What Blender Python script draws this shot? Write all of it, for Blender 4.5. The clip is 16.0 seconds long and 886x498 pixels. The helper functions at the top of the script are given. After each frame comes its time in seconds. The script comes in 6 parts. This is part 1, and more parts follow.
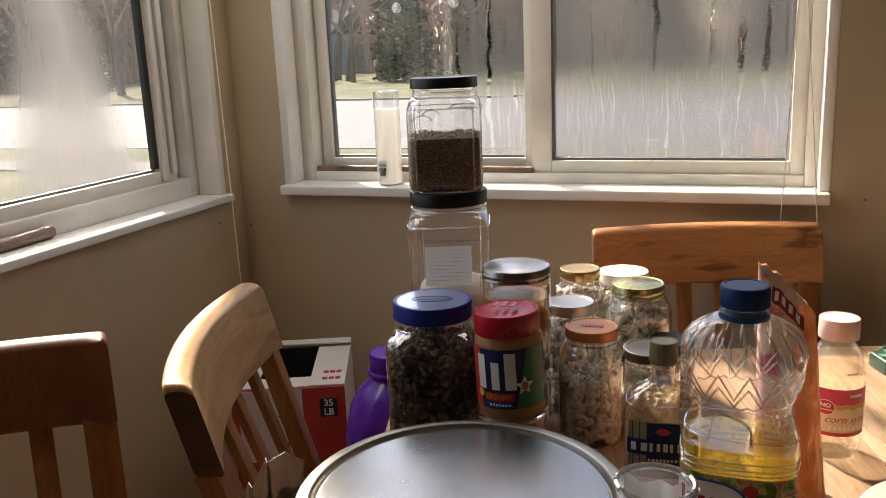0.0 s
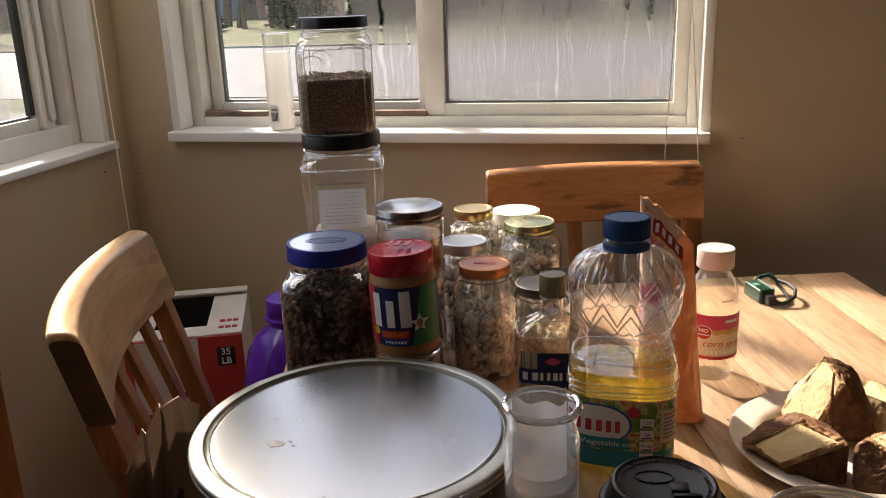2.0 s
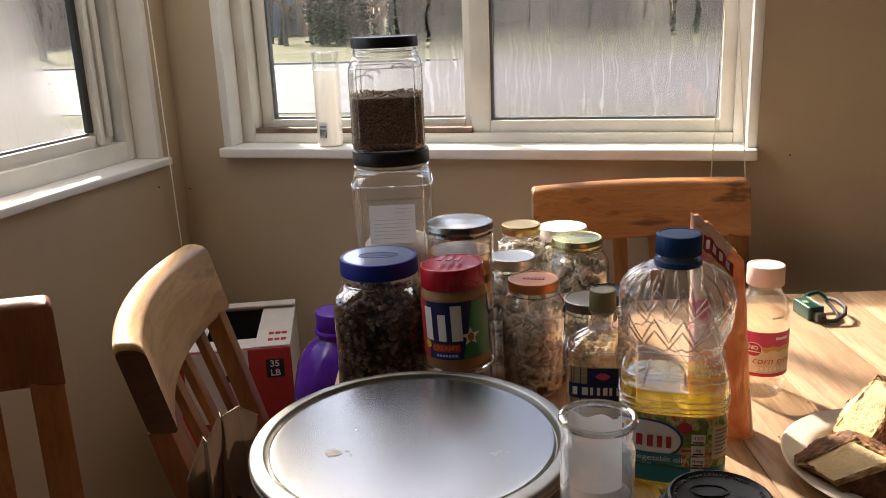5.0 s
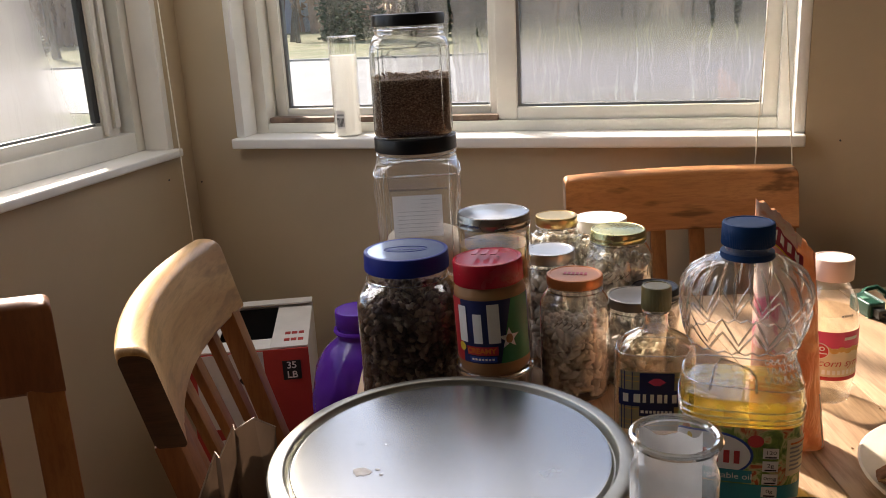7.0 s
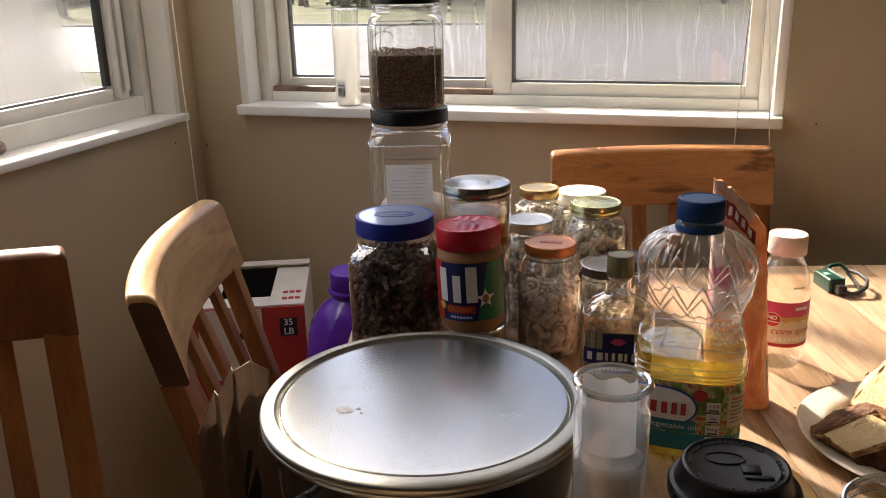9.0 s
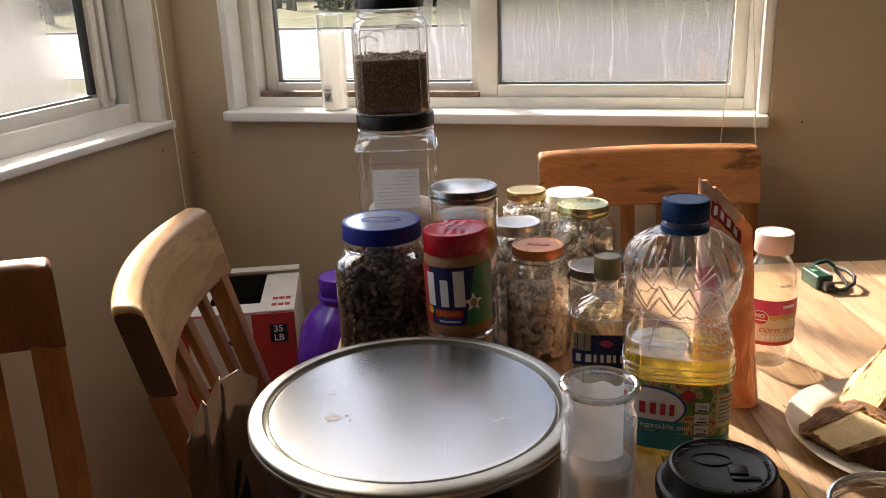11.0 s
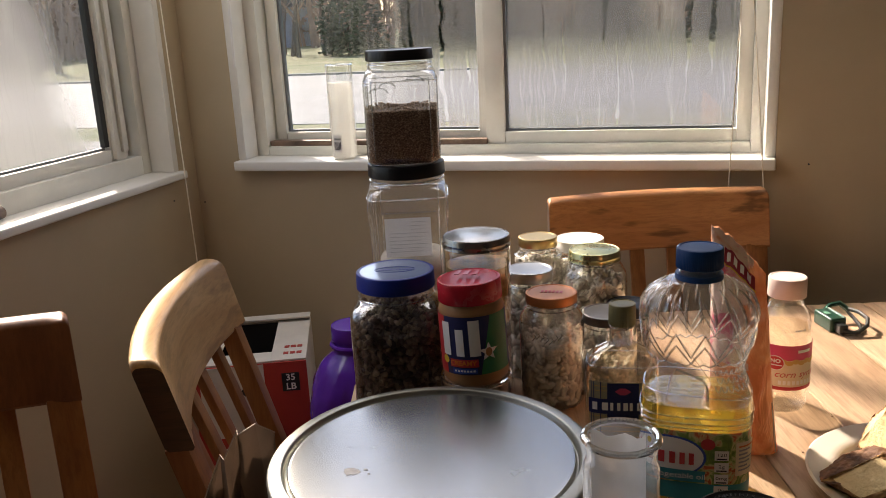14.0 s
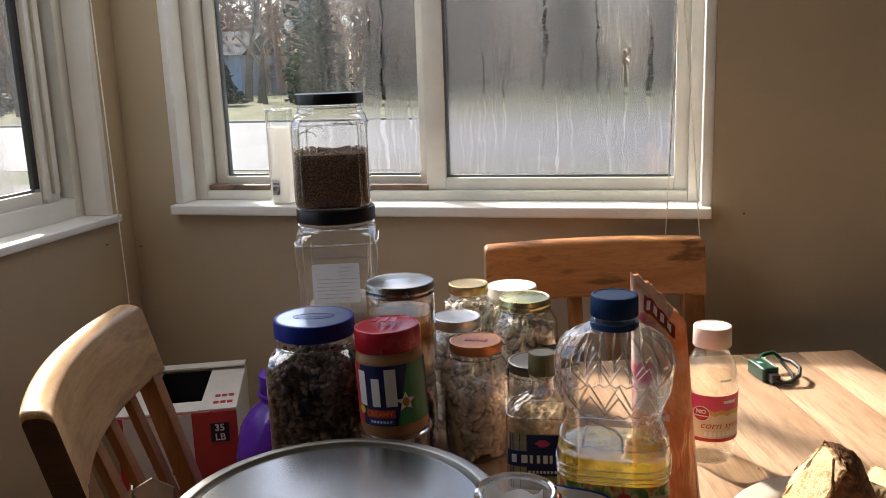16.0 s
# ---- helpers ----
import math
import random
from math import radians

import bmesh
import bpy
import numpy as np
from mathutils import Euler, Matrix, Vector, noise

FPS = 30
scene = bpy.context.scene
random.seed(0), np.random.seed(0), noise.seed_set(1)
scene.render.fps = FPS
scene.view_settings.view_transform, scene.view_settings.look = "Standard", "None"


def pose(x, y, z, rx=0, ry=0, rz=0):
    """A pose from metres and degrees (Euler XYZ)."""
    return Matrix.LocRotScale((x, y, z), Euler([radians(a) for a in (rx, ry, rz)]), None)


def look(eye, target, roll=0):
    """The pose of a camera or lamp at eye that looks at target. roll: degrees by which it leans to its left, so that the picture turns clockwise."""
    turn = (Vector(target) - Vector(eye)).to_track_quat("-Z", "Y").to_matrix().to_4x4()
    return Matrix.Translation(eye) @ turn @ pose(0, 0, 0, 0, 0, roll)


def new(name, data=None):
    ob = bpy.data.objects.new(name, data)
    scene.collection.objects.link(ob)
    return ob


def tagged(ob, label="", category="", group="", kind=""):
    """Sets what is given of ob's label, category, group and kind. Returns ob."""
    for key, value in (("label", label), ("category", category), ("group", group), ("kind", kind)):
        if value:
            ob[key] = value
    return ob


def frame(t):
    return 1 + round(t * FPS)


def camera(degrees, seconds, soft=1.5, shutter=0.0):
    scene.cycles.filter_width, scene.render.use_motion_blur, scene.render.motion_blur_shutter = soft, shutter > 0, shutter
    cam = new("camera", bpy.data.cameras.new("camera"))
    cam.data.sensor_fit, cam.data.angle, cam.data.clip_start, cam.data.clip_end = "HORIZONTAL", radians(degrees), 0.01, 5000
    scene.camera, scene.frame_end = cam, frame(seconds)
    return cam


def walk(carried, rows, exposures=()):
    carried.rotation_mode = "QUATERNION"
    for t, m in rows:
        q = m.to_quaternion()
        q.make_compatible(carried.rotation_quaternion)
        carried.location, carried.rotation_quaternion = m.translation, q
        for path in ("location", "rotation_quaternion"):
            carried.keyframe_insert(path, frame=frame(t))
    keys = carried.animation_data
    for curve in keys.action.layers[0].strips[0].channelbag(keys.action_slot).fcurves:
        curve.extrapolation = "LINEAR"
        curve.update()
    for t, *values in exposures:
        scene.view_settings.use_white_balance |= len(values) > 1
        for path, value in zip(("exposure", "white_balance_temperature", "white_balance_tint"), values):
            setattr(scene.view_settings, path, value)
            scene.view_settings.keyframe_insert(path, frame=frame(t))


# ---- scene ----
cam = camera(54.9, 16.0, soft=0.9)
PATH = [
    (0, (0.777, 0.227, 1.267), (0.11, 2.057, 0.812), -2.4),
    (0.5, (0.774, 0.232, 1.262), (0.207, 2.082, 0.756), -1.3),
    (1, (0.781, 0.226, 1.254), (0.283, 2.081, 0.698), -1.4),
    (1.5, (0.785, 0.217, 1.256), (0.317, 2.075, 0.682), -1.7),
    (2, (0.788, 0.221, 1.256), (0.348, 2.085, 0.679), -2.0),
    (2.5, (0.787, 0.218, 1.251), (0.361, 2.083, 0.668), -1.8),
    (3, (0.784, 0.211, 1.253), (0.357, 2.073, 0.661), -1.5),
    (3.5, (0.788, 0.208, 1.251), (0.342, 2.058, 0.637), -1.6),
    (4, (0.784, 0.202, 1.252), (0.306, 2.044, 0.638), -2.2),
    (4.5, (0.778, 0.2, 1.258), (0.272, 2.051, 0.692), -2.5),
    (5, (0.776, 0.2, 1.262), (0.25, 2.053, 0.722), -2.4),
    (7.3, (0.725, 0.286, 1.232), (0.17, 2.126, 0.68), -3.0),
    (7.5, (0.747, 0.271, 1.236), (0.21, 2.114, 0.676), -2.4),
    (8, (0.776, 0.217, 1.249), (0.222, 2.055, 0.688), -0.6),
    (8.5, (0.772, 0.212, 1.247), (0.196, 2.035, 0.657), -0.2),
    (9, (0.772, 0.21, 1.251), (0.215, 2.03, 0.637), -1.3),
    (9.2, (0.777, 0.206, 1.251), (0.239, 2.028, 0.626), -1.7),
    (11.3, (0.778, 0.214, 1.256), (0.232, 2.04, 0.65), -2.3),
    (11.5, (0.776, 0.212, 1.258), (0.222, 2.037, 0.656), -2.4),
    (12, (0.773, 0.214, 1.258), (0.203, 2.038, 0.668), -2.9),
    (12.5, (0.77, 0.213, 1.259), (0.202, 2.043, 0.686), -3.1),
    (13, (0.771, 0.213, 1.264), (0.212, 2.054, 0.717), -3.0),
    (13.5, (0.771, 0.209, 1.265), (0.213, 2.056, 0.737), -3.1),
    (14, (0.769, 0.208, 1.266), (0.213, 2.058, 0.748), -3.0),
    (14.5, (0.776, 0.207, 1.266), (0.223, 2.061, 0.762), -3.4),
    (15, (0.79, 0.202, 1.269), (0.231, 2.067, 0.812), -4.2),
    (15.5, (0.804, 0.218, 1.267), (0.27, 2.101, 0.852), -3.7),
    (16, (0.817, 0.245, 1.256), (0.336, 2.142, 0.843), -2.0),
]
walk(cam, [(t, look(eye, target, roll)) for t, eye, target, roll in PATH], [(0.0, 1.34, 7320, 17), (2.5, 1.28, 7220, 17), (5.0, 1.46, 7160, 17), (7.4, 1.48, 7000, 16), (8.0, 1.57, 7060, 17), (9.0, 1.49, 7160, 17), (11.5, 1.51, 7260, 17), (13.5, 1.37, 7100, 16), (15.3, 1.14, 6860, 15), (16.0, 1.27, 6640, 14)])

# ---------------------------------------------------------------- light
SUN_TO = Vector((0.70, -0.70, -0.72)).normalized()  # the way the sunlight travels
world = bpy.data.worlds.new("sky")
scene.world = world
world.use_nodes = True
wn = world.node_tree
wn.nodes.clear()
sky = wn.nodes.new("ShaderNodeTexSky")
sky.sky_type = "NISHITA"
sky.sun_disc = False
sky.sun_elevation = math.asin(-SUN_TO.z)
sky.sun_rotation = math.atan2(-SUN_TO.x, -SUN_TO.y)
sky.air_density, sky.dust_density, sky.ozone_density = 1.0, 0.8, 2.0
back = wn.nodes.new("ShaderNodeBackground")
back.inputs["Strength"].default_value = 0.14
wout = wn.nodes.new("ShaderNodeOutputWorld")
wn.links.new(sky.outputs[0], back.inputs["Color"])
wn.links.new(back.outputs[0], wout.inputs["Surface"])

sun_data = bpy.data.lights.new("sun", "SUN")
sun_data.energy, sun_data.angle, sun_data.color = 4.1, radians(3.5), (1.0, 0.93, 0.82)
sun = new("sun", sun_data)
sun.matrix_world = look((-6, 9, 9), Vector((-6, 9, 9)) + SUN_TO)
scene.cycles.transparent_max_bounces = 32


def window_light(name, centre, target, width, height, power):
    data = bpy.data.lights.new(name, "AREA")
    data.shape, data.size, data.size_y, data.energy, data.color = "RECTANGLE", width, height, power, (0.97, 0.98, 1.0)
    ob = new(name, data)
    ob.matrix_world = look(centre, target)
    return ob


# ---------------------------------------------------------------- materials
class Nodes:
    """A short way to write node trees."""

    def __init__(self, name):
        self.mat = bpy.data.materials.new(name)
        self.mat.use_nodes = True
        self.t = self.mat.node_tree
        self.t.nodes.clear()
        self.out = self.t.nodes.new("ShaderNodeOutputMaterial")

    def add(self, kind, **values):
        n = self.t.nodes.new("ShaderNode" + kind)
        for k, v in values.items():
            if k in n.inputs:
                self.put(n.inputs[k], v)
        return n

    def put(self, socket, v):
        if isinstance(v, bpy.types.NodeSocket):
            self.t.links.new(v, socket)
        elif isinstance(v, (tuple, list)) and len(v) == 3 and socket.type == "RGBA":
            socket.default_value = (*v, 1)
        else:
            socket.default_value = v

    def coords(self, scale=(1, 1, 1), rot=(0, 0, 0)):
        c = self.add("TexCoord")
        m = self.add("Mapping")
        m.inputs["Scale"].default_value, m.inputs["Rotation"].default_value = scale, rot
        self.t.links.new(c.outputs["Object"], m.inputs["Vector"])
        return m.outputs[0]

    def noise(self, scale, detail=4, rough=0.55, vec=None, distort=0.0):
        n = self.add("TexNoise", Scale=scale, Detail=detail, Roughness=rough, Distortion=distort)
        self.t.links.new(vec if vec else self.coords(), n.inputs["Vector"])
        return n.outputs[0]

    def ramp(self, fac, stops):
        r = self.add("ValToRGB")
        e = r.color_ramp.elements
        while len(e) < len(stops):
            e.new(0.5)
        for el, (p, c) in zip(e, stops):
            el.position, el.color = p, (*(c if isinstance(c, tuple) else (c, c, c)), 1)
        self.t.links.new(fac, r.inputs[0])
        return r.outputs[0]

    def mix(self, fac, a, b, blend="MIX"):
        m = self.add("Mix")
        m.data_type, m.blend_type = "RGBA", blend
        self.put(m.inputs[0], fac)
        self.put(m.inputs[6], a)
        self.put(m.inputs[7], b)
        return m.outputs[2]

    def math(self, op, a, b=0.5):
        m = self.add("Math")
        m.operation = op
        self.put(m.inputs[0], a)
        self.put(m.inputs[1], b)
        return m.outputs[0]

    def bump(self, height, strength=0.2, distance=0.002):
        return self.add("Bump", Height=height, Strength=strength, Distance=distance).outputs[0]

    def principled(self, **kw):
        p = self.add("BsdfPrincipled")
        for k, v in kw.items():
            self.put(p.inputs[k.replace("_", " ")], v)
        self.t.links.new(p.outputs[0], self.out.inputs["Surface"])
        return p

    def random(self):
        return self.add("ObjectInfo").outputs["Random"]

    def island(self):
        return self.add("NewGeometry").outputs["Random Per Island"]


def tint(c, k):
    return tuple(min(1, x * k) for x in c)


def plain(name, colour, rough=0.5, metal=0.0, vary=0.12, scale=25, bump=0.06, coat=0.0, grain=220, **kw):
    """A surface with soft blotches, fine grain and an uneven gloss."""
    n = Nodes(name)
    blot = n.noise(scale, 5)
    fine = n.noise(grain, 3)
    col = n.mix(n.ramp(blot, [(0.3, 0.0), (0.7, 1.0)]), tint(colour, 1 - vary), tint(colour, 1 + vary))
    ro = n.add("MapRange", Value=blot)
    ro.inputs["To Min"].default_value, ro.inputs["To Max"].default_value = max(0.02, rough - 0.08), min(1, rough + 0.08)
    n.principled(Base_Color=col, Roughness=ro.outputs[0], Metallic=metal, Coat_Weight=coat, Normal=n.bump(fine, bump, 0.0008), **kw)
    return n.mat


def wood(name, dark, light, axis=0, gloss=0.42, ring=26.0, stain=0.0, fine=1.0):
    """Grain along one axis of the object, with rings, pores, figure and a worn lacquer."""
    n = Nodes(name)
    s = [ring, ring, ring]
    s[axis] = ring * 0.09
    v = n.coords(tuple(s))
    rnd = n.add("VectorMath")
    rnd.operation = "ADD"
    n.t.links.new(v, rnd.inputs[0])
    shift = n.add("CombineXYZ")
    for k in range(3):
        n.t.links.new(n.math("MULTIPLY", n.random(), 17.0 + k * 9), shift.inputs[k])
    n.t.links.new(shift.outputs[0], rnd.inputs[1])
    v2 = rnd.outputs[0]
    big = n.noise(1.0, 4, 0.6, v2, 0.8)
    pores = n.noise(9.0, 3, 0.7, v2, 0.2)
    col = n.mix(n.ramp(big, [(0.32, 0.0), (0.68, 1.0)]), dark, light)
    col = n.mix(n.math("MULTIPLY", n.ramp(pores, [(0.35, 1.0), (0.55, 0.0)]), 0.35 * fine), col, tint(dark, 0.55))
    tone = n.add("MapRange", Value=n.random())
    tone.inputs["To Min"].default_value, tone.inputs["To Max"].default_value = 0.86, 1.12
    hsv = n.add("HueSaturation", Color=col, Value=tone.outputs[0])
    col = hsv.outputs[0]
    if stain:
        m = n.ramp(n.noise(0.55, 3, 0.5, n.coords((12, 70, 70) if axis == 0 else (70, 12, 70))), [(0.57, 0.0), (0.66, 1.0)])
        col = n.mix(n.math("MULTIPLY", m, stain), col, tint(dark, 0.22))
    smear = n.noise(14, 4)
    ro = n.add("MapRange", Value=smear)
    ro.inputs["To Min"].default_value, ro.inputs["To Max"].default_value = gloss - 0.1, gloss + 0.15
    n.principled(Base_Color=col, Roughness=ro.outputs[0], Normal=n.bump(pores, 0.12, 0.0006))
    return n.mat


def sheen(n, base=0.04, gain=0.9, power=5.0):
    """How much a thin clear wall mirrors: little face on, much at a glancing angle."""
    lw = n.add("LayerWeight", Blend=0.5)
    return n.math("ADD", n.math("MULTIPLY", n.math("POWER", lw.outputs["Facing"], power), gain), base)


def thin_glass(name, tone=(1, 1, 1), gloss=1.0, wavy=0.0, scale=60, haze=0.0, rough=0.03, film_tone=(0.75, 0.75, 0.74)):
    """A thin clear wall: it lets the view through and is glossy; haze mixes in a pale translucent film."""
    n = Nodes(name)
    clear = n.add("BsdfTransparent", Color=tone)
    shine = n.add("BsdfGlossy", Color=(1, 1, 1), Roughness=rough)
    if wavy:
        n.t.links.new(n.bump(n.noise(scale, 2, 0.5), wavy, 0.004), shine.inputs["Normal"])
    m = n.add("MixShader")
    n.t.links.new(n.math("MULTIPLY", sheen(n, 0.045, 0.75, 2.4), gloss), m.inputs[0])
    n.t.links.new(clear.outputs[0], m.inputs[1])
    n.t.links.new(shine.outputs[0], m.inputs[2])
    last = m
    if haze:
        film = n.add("BsdfTranslucent", Color=film_tone)
        h = n.add("MixShader")
        n.t.links.new(n.math("MULTIPLY", n.ramp(n.noise(30, 5), [(0.35, 0.3), (0.75, 1.0)]), haze), h.inputs[0])
        n.t.links.new(last.outputs[0], h.inputs[1])
        n.t.links.new(film.outputs[0], h.inputs[2])
        last = h
    n.t.links.new(last.outputs[0], n.out.inputs["Surface"])
    return n.mat


def pane_material(name, mask, film=0.12, runs=0.8, tone=0.80, blur=0.24):
    """Window glass with condensation that blurs the view, and clear runs where drops have trickled down.
    mask(n, x, z) says where the mist sits, in the window's own metres."""
    n = Nodes(name)
    place = n.add("SeparateXYZ")
    n.t.links.new(n.coords(), place.inputs[0])
    x, z = place.outputs[0], place.outputs[2]
    sway = n.noise(16, 2, 0.5, n.coords((1.5, 1.5, 1)))
    tall = n.add("CombineXYZ")
    n.put(tall.inputs[0], n.math("ADD", n.math("MULTIPLY", x, 1.0), n.math("MULTIPLY", sway, 0.03)))
    n.put(tall.inputs[2], n.math("MULTIPLY", z, 0.03))
    thick = n.noise(75, 1, 0.5, tall.outputs[0])
    thin = n.noise(170, 2, 0.6, tall.outputs[0])
    ends = n.ramp(n.noise(5, 2, 0.5, n.coords((3, 3, 1))), [(0.40, 0.0), (0.52, 1.0)])
    lines = n.math("MAXIMUM", n.math("MULTIPLY", n.ramp(thick, [(0.63, 0.0), (0.67, 1.0)]), ends), n.math("MULTIPLY", n.ramp(thin, [(0.54, 0.0), (0.70, 1.0)]), 0.65))
    drops = n.ramp(n.noise(300, 2, 0.5), [(0.56, 0.0), (0.68, 1.0)])
    amount = n.math("SUBTRACT", mask(n, x, z), n.math("MULTIPLY", lines, runs))
    amount = n.math("SUBTRACT", amount, n.math("MULTIPLY", drops, 0.2 * runs))
    amount = n.math("MAXIMUM", amount, 0.0)
    clear = n.add("BsdfTransparent", Color=(0.94, 0.95, 0.95))
    soft = n.add("BsdfRefraction", Color=(tone, tone, tone * 1.02), Roughness=blur, IOR=1.2)
    milk = n.add("BsdfTranslucent", Color=(0.26, 0.26, 0.26))
    mist = n.add("MixShader", Fac=film)
    n.t.links.new(soft.outputs[0], mist.inputs[1])
    n.t.links.new(milk.outputs[0], mist.inputs[2])
    m = n.add("MixShader")
    n.t.links.new(amount, m.inputs[0])
    n.t.links.new(clear.outputs[0], m.inputs[1])
    n.t.links.new(mist.outputs[0], m.inputs[2])
    shine = n.add("BsdfGlossy", Color=(1, 1, 1), Roughness=0.03)
    g = n.add("MixShader")
    n.t.links.new(sheen(n), g.inputs[0])
    n.t.links.new(m.outputs[0], g.inputs[1])
    n.t.links.new(shine.outputs[0], g.inputs[2])
    n.t.links.new(g.outputs[0], n.out.inputs["Surface"])
    return n.mat


def mist_all(n, x, z):
    return n.ramp(n.noise(4, 3, 0.5), [(0.3, 0.82), (0.7, 1.0)])


def mist_half(n, x, z):
    """Clear at one side, misted towards the meeting stile."""
    edge = n.math("ADD", x, n.math("MULTIPLY", n.noise(14, 4, 0.6, n.coords((1, 1, 0.3))), 0.16))
    ramp = n.add("MapRange", Value=edge)
    ramp.inputs["From Min"].default_value, ramp.inputs["From Max"].default_value = 0.12, 0.30
    ramp.inputs["To Min"].default_value, ramp.inputs["To Max"].default_value = 0.10, 0.72
    # more mist on the unseen upper glass, added to brighten the pot lid's reflection
    high = n.add("MapRange", Value=n.math("ADD", z, n.math("MULTIPLY", n.noise(9, 3), 0.1)))
    high.inputs["From Min"].default_value, high.inputs["From Max"].default_value = 0.58, 0.74
    high.inputs["To Min"].default_value, high.inputs["To Max"].default_value = 0.0, 0.85
    return n.math("MAXIMUM", ramp.outputs[0], high.outputs[0])


def mist_plume(n, x, z):
    """A whitish patch that widens downwards, clear glass round it."""
    wob = n.math("MULTIPLY", n.math("SUBTRACT", n.noise(6, 2, 0.5), 0.5), 0.10)
    half = n.math("ADD", n.math("MULTIPLY", n.math("SUBTRACT", 0.42, z), 0.32), 0.045)
    mid = n.math("ADD", n.math("MULTIPLY", z, -0.05), 1.535)
    off = n.math("ABSOLUTE", n.math("SUBTRACT", n.math("ADD", x, wob), mid))
    ramp = n.add("MapRange", Value=n.math("SUBTRACT", off, half))
    ramp.inputs["From Min"].default_value, ramp.inputs["From Max"].default_value = -0.07, 0.05
    ramp.inputs["To Min"].default_value, ramp.inputs["To Max"].default_value = 0.88, 0.16
    return ramp.outputs[0]


WALL_PAINT = plain("tan_wall_paint", (0.46, 0.370, 0.243), 0.55, vary=0.05, scale=4, bump=0.25, grain=160)
CEILING_PAINT = plain("ceiling_paint", (0.55, 0.52, 0.47), 0.85, vary=0.03, scale=3, bump=0.2)
# unseen walls: dark colour chosen so little light bounces back
FAR_PAINT = plain("dark_unseen_wall", (0.10, 0.078, 0.06), 0.7, vary=0.04, scale=4, bump=0.2)
WHITE_PAINT = plain("white_gloss_paint", (0.78, 0.76, 0.70), 0.35, vary=0.06, scale=9, bump=0.12, grain=90)
VINYL = plain("cream_window_vinyl", (0.72, 0.70, 0.63), 0.4, vary=0.07, scale=14, bump=0.08)
GREY_SEAL = plain("grey_window_seal", (0.16, 0.17, 0.18), 0.5)
DARK_SEAL = plain("black_window_seal", (0.02, 0.02, 0.022), 0.5)
TRACK = plain("brown_window_track", (0.16, 0.10, 0.07), 0.6, vary=0.4, scale=40)
FLOOR_WOOD = wood("floor_boards", (0.40, 0.28, 0.175), (0.58, 0.44, 0.30), axis=1, ring=18)
TABLE_WOOD = wood("pale_table_wood", (0.395, 0.238, 0.135), (0.60, 0.432, 0.288), axis=1, ring=15, gloss=0.36, fine=1.5)
CHAIR_WOOD = wood("honey_chair_wood", (0.25, 0.095, 0.030), (0.40, 0.18, 0.062), axis=2, ring=20, gloss=0.36)
CHAIR_STAINED = wood("marked_chair_wood", (0.36, 0.145, 0.05), (0.50, 0.235, 0.09), axis=0, ring=20, gloss=0.36, stain=0.75)
# darker copy of the chair wood, with shade put into its colour
CHAIR_SHADED = wood("shaded_chair_wood", (0.19, 0.07, 0.026), (0.26, 0.105, 0.04), axis=2, ring=20, gloss=0.36)
CHAIR_PALE = wood("pale_chair_wood", (0.42, 0.235, 0.095), (0.62, 0.40, 0.19), axis=0, ring=17, gloss=0.34, stain=0.35)
# end grain darkened far beyond the wood, to hold the shade on rail ends
SHADED_END = wood("shaded_end_grain", (0.045, 0.022, 0.012), (0.085, 0.042, 0.022), axis=1, ring=60, gloss=0.5)
CLEAR_GLASS = thin_glass("clear_glass", (0.965, 0.975, 0.97), 2.1, 0.25, 40)
PET = thin_glass("clear_plastic", (0.985, 0.985, 0.98), 1.2, 0.35, 55, haze=0.02)
# whitish haze puts the bright outline of thick glass into the material
GLASS_EDGE = thin_glass("thick_glass_edge", (0.86, 0.88, 0.88), 5.0, 0.1, 60, haze=0.16)
BAND_STEEL = plain("dull_steel_band", (0.36, 0.35, 0.33), 0.28, 1.0, vary=0.15, scale=40, bump=0.05)
STEEL = plain("brushed_steel", (0.62, 0.61, 0.58), 0.3, 1.0, vary=0.08, scale=30, bump=0.05)
BLACK_PLASTIC = plain("black_plastic", (0.008, 0.008, 0.009), 0.34, vary=0.2, Specular_IOR_Level=0.3)
CORD_MAT = plain("cream_cord", (0.80, 0.75, 0.63), 0.8)


# ---------------------------------------------------------------- mesh tools
def finish(bm, name, materials, smooth=True):
    me = bpy.data.meshes.new(name)
    bmesh.ops.recalc_face_normals(bm, faces=bm.faces)
    bm.to_mesh(me)
    bm.free()
    for m in materials if isinstance(materials, (list, tuple)) else [materials]:
        me.materials.append(m)
    for p in me.polygons:
        p.use_smooth = smooth
    if smooth:
        me.set_sharp_from_angle(angle=radians(38))
    return me


def part(name, bm, material, parent=None, label="", smooth=True, m=None):
    """Links a bmesh as one mesh object, under a thing or a part."""
    ob = new(name, finish(bm, name, material, smooth))
    ob.parent = parent
    if m is not None:
        ob.matrix_local = m
    return tagged(ob, label)


def stand(place, turn=0.0):
    """A place (x, y, z) or (x, y, z, size) and a turn about the upright, as a matrix."""
    m = pose(*place[:3], 0, 0, turn)
    return m @ Matrix.Scale(place[3], 4) if len(place) > 3 else m


def thing(name, place, label, category, group="", turn=0.0, kind=""):
    """The Empty at the base of a thing."""
    ob = new(name)
    ob.empty_display_size = 0.05
    ob.matrix_world = stand(place, turn)
    return tagged(ob, label, category, group, kind)


def single(name, bm, material, place, label, category, group="", kind="", turn=0.0, smooth=True):
    ob = new(name, finish(bm, name, material, smooth))
    ob.matrix_world = stand(place, turn)
    return tagged(ob, label, category, group, kind)


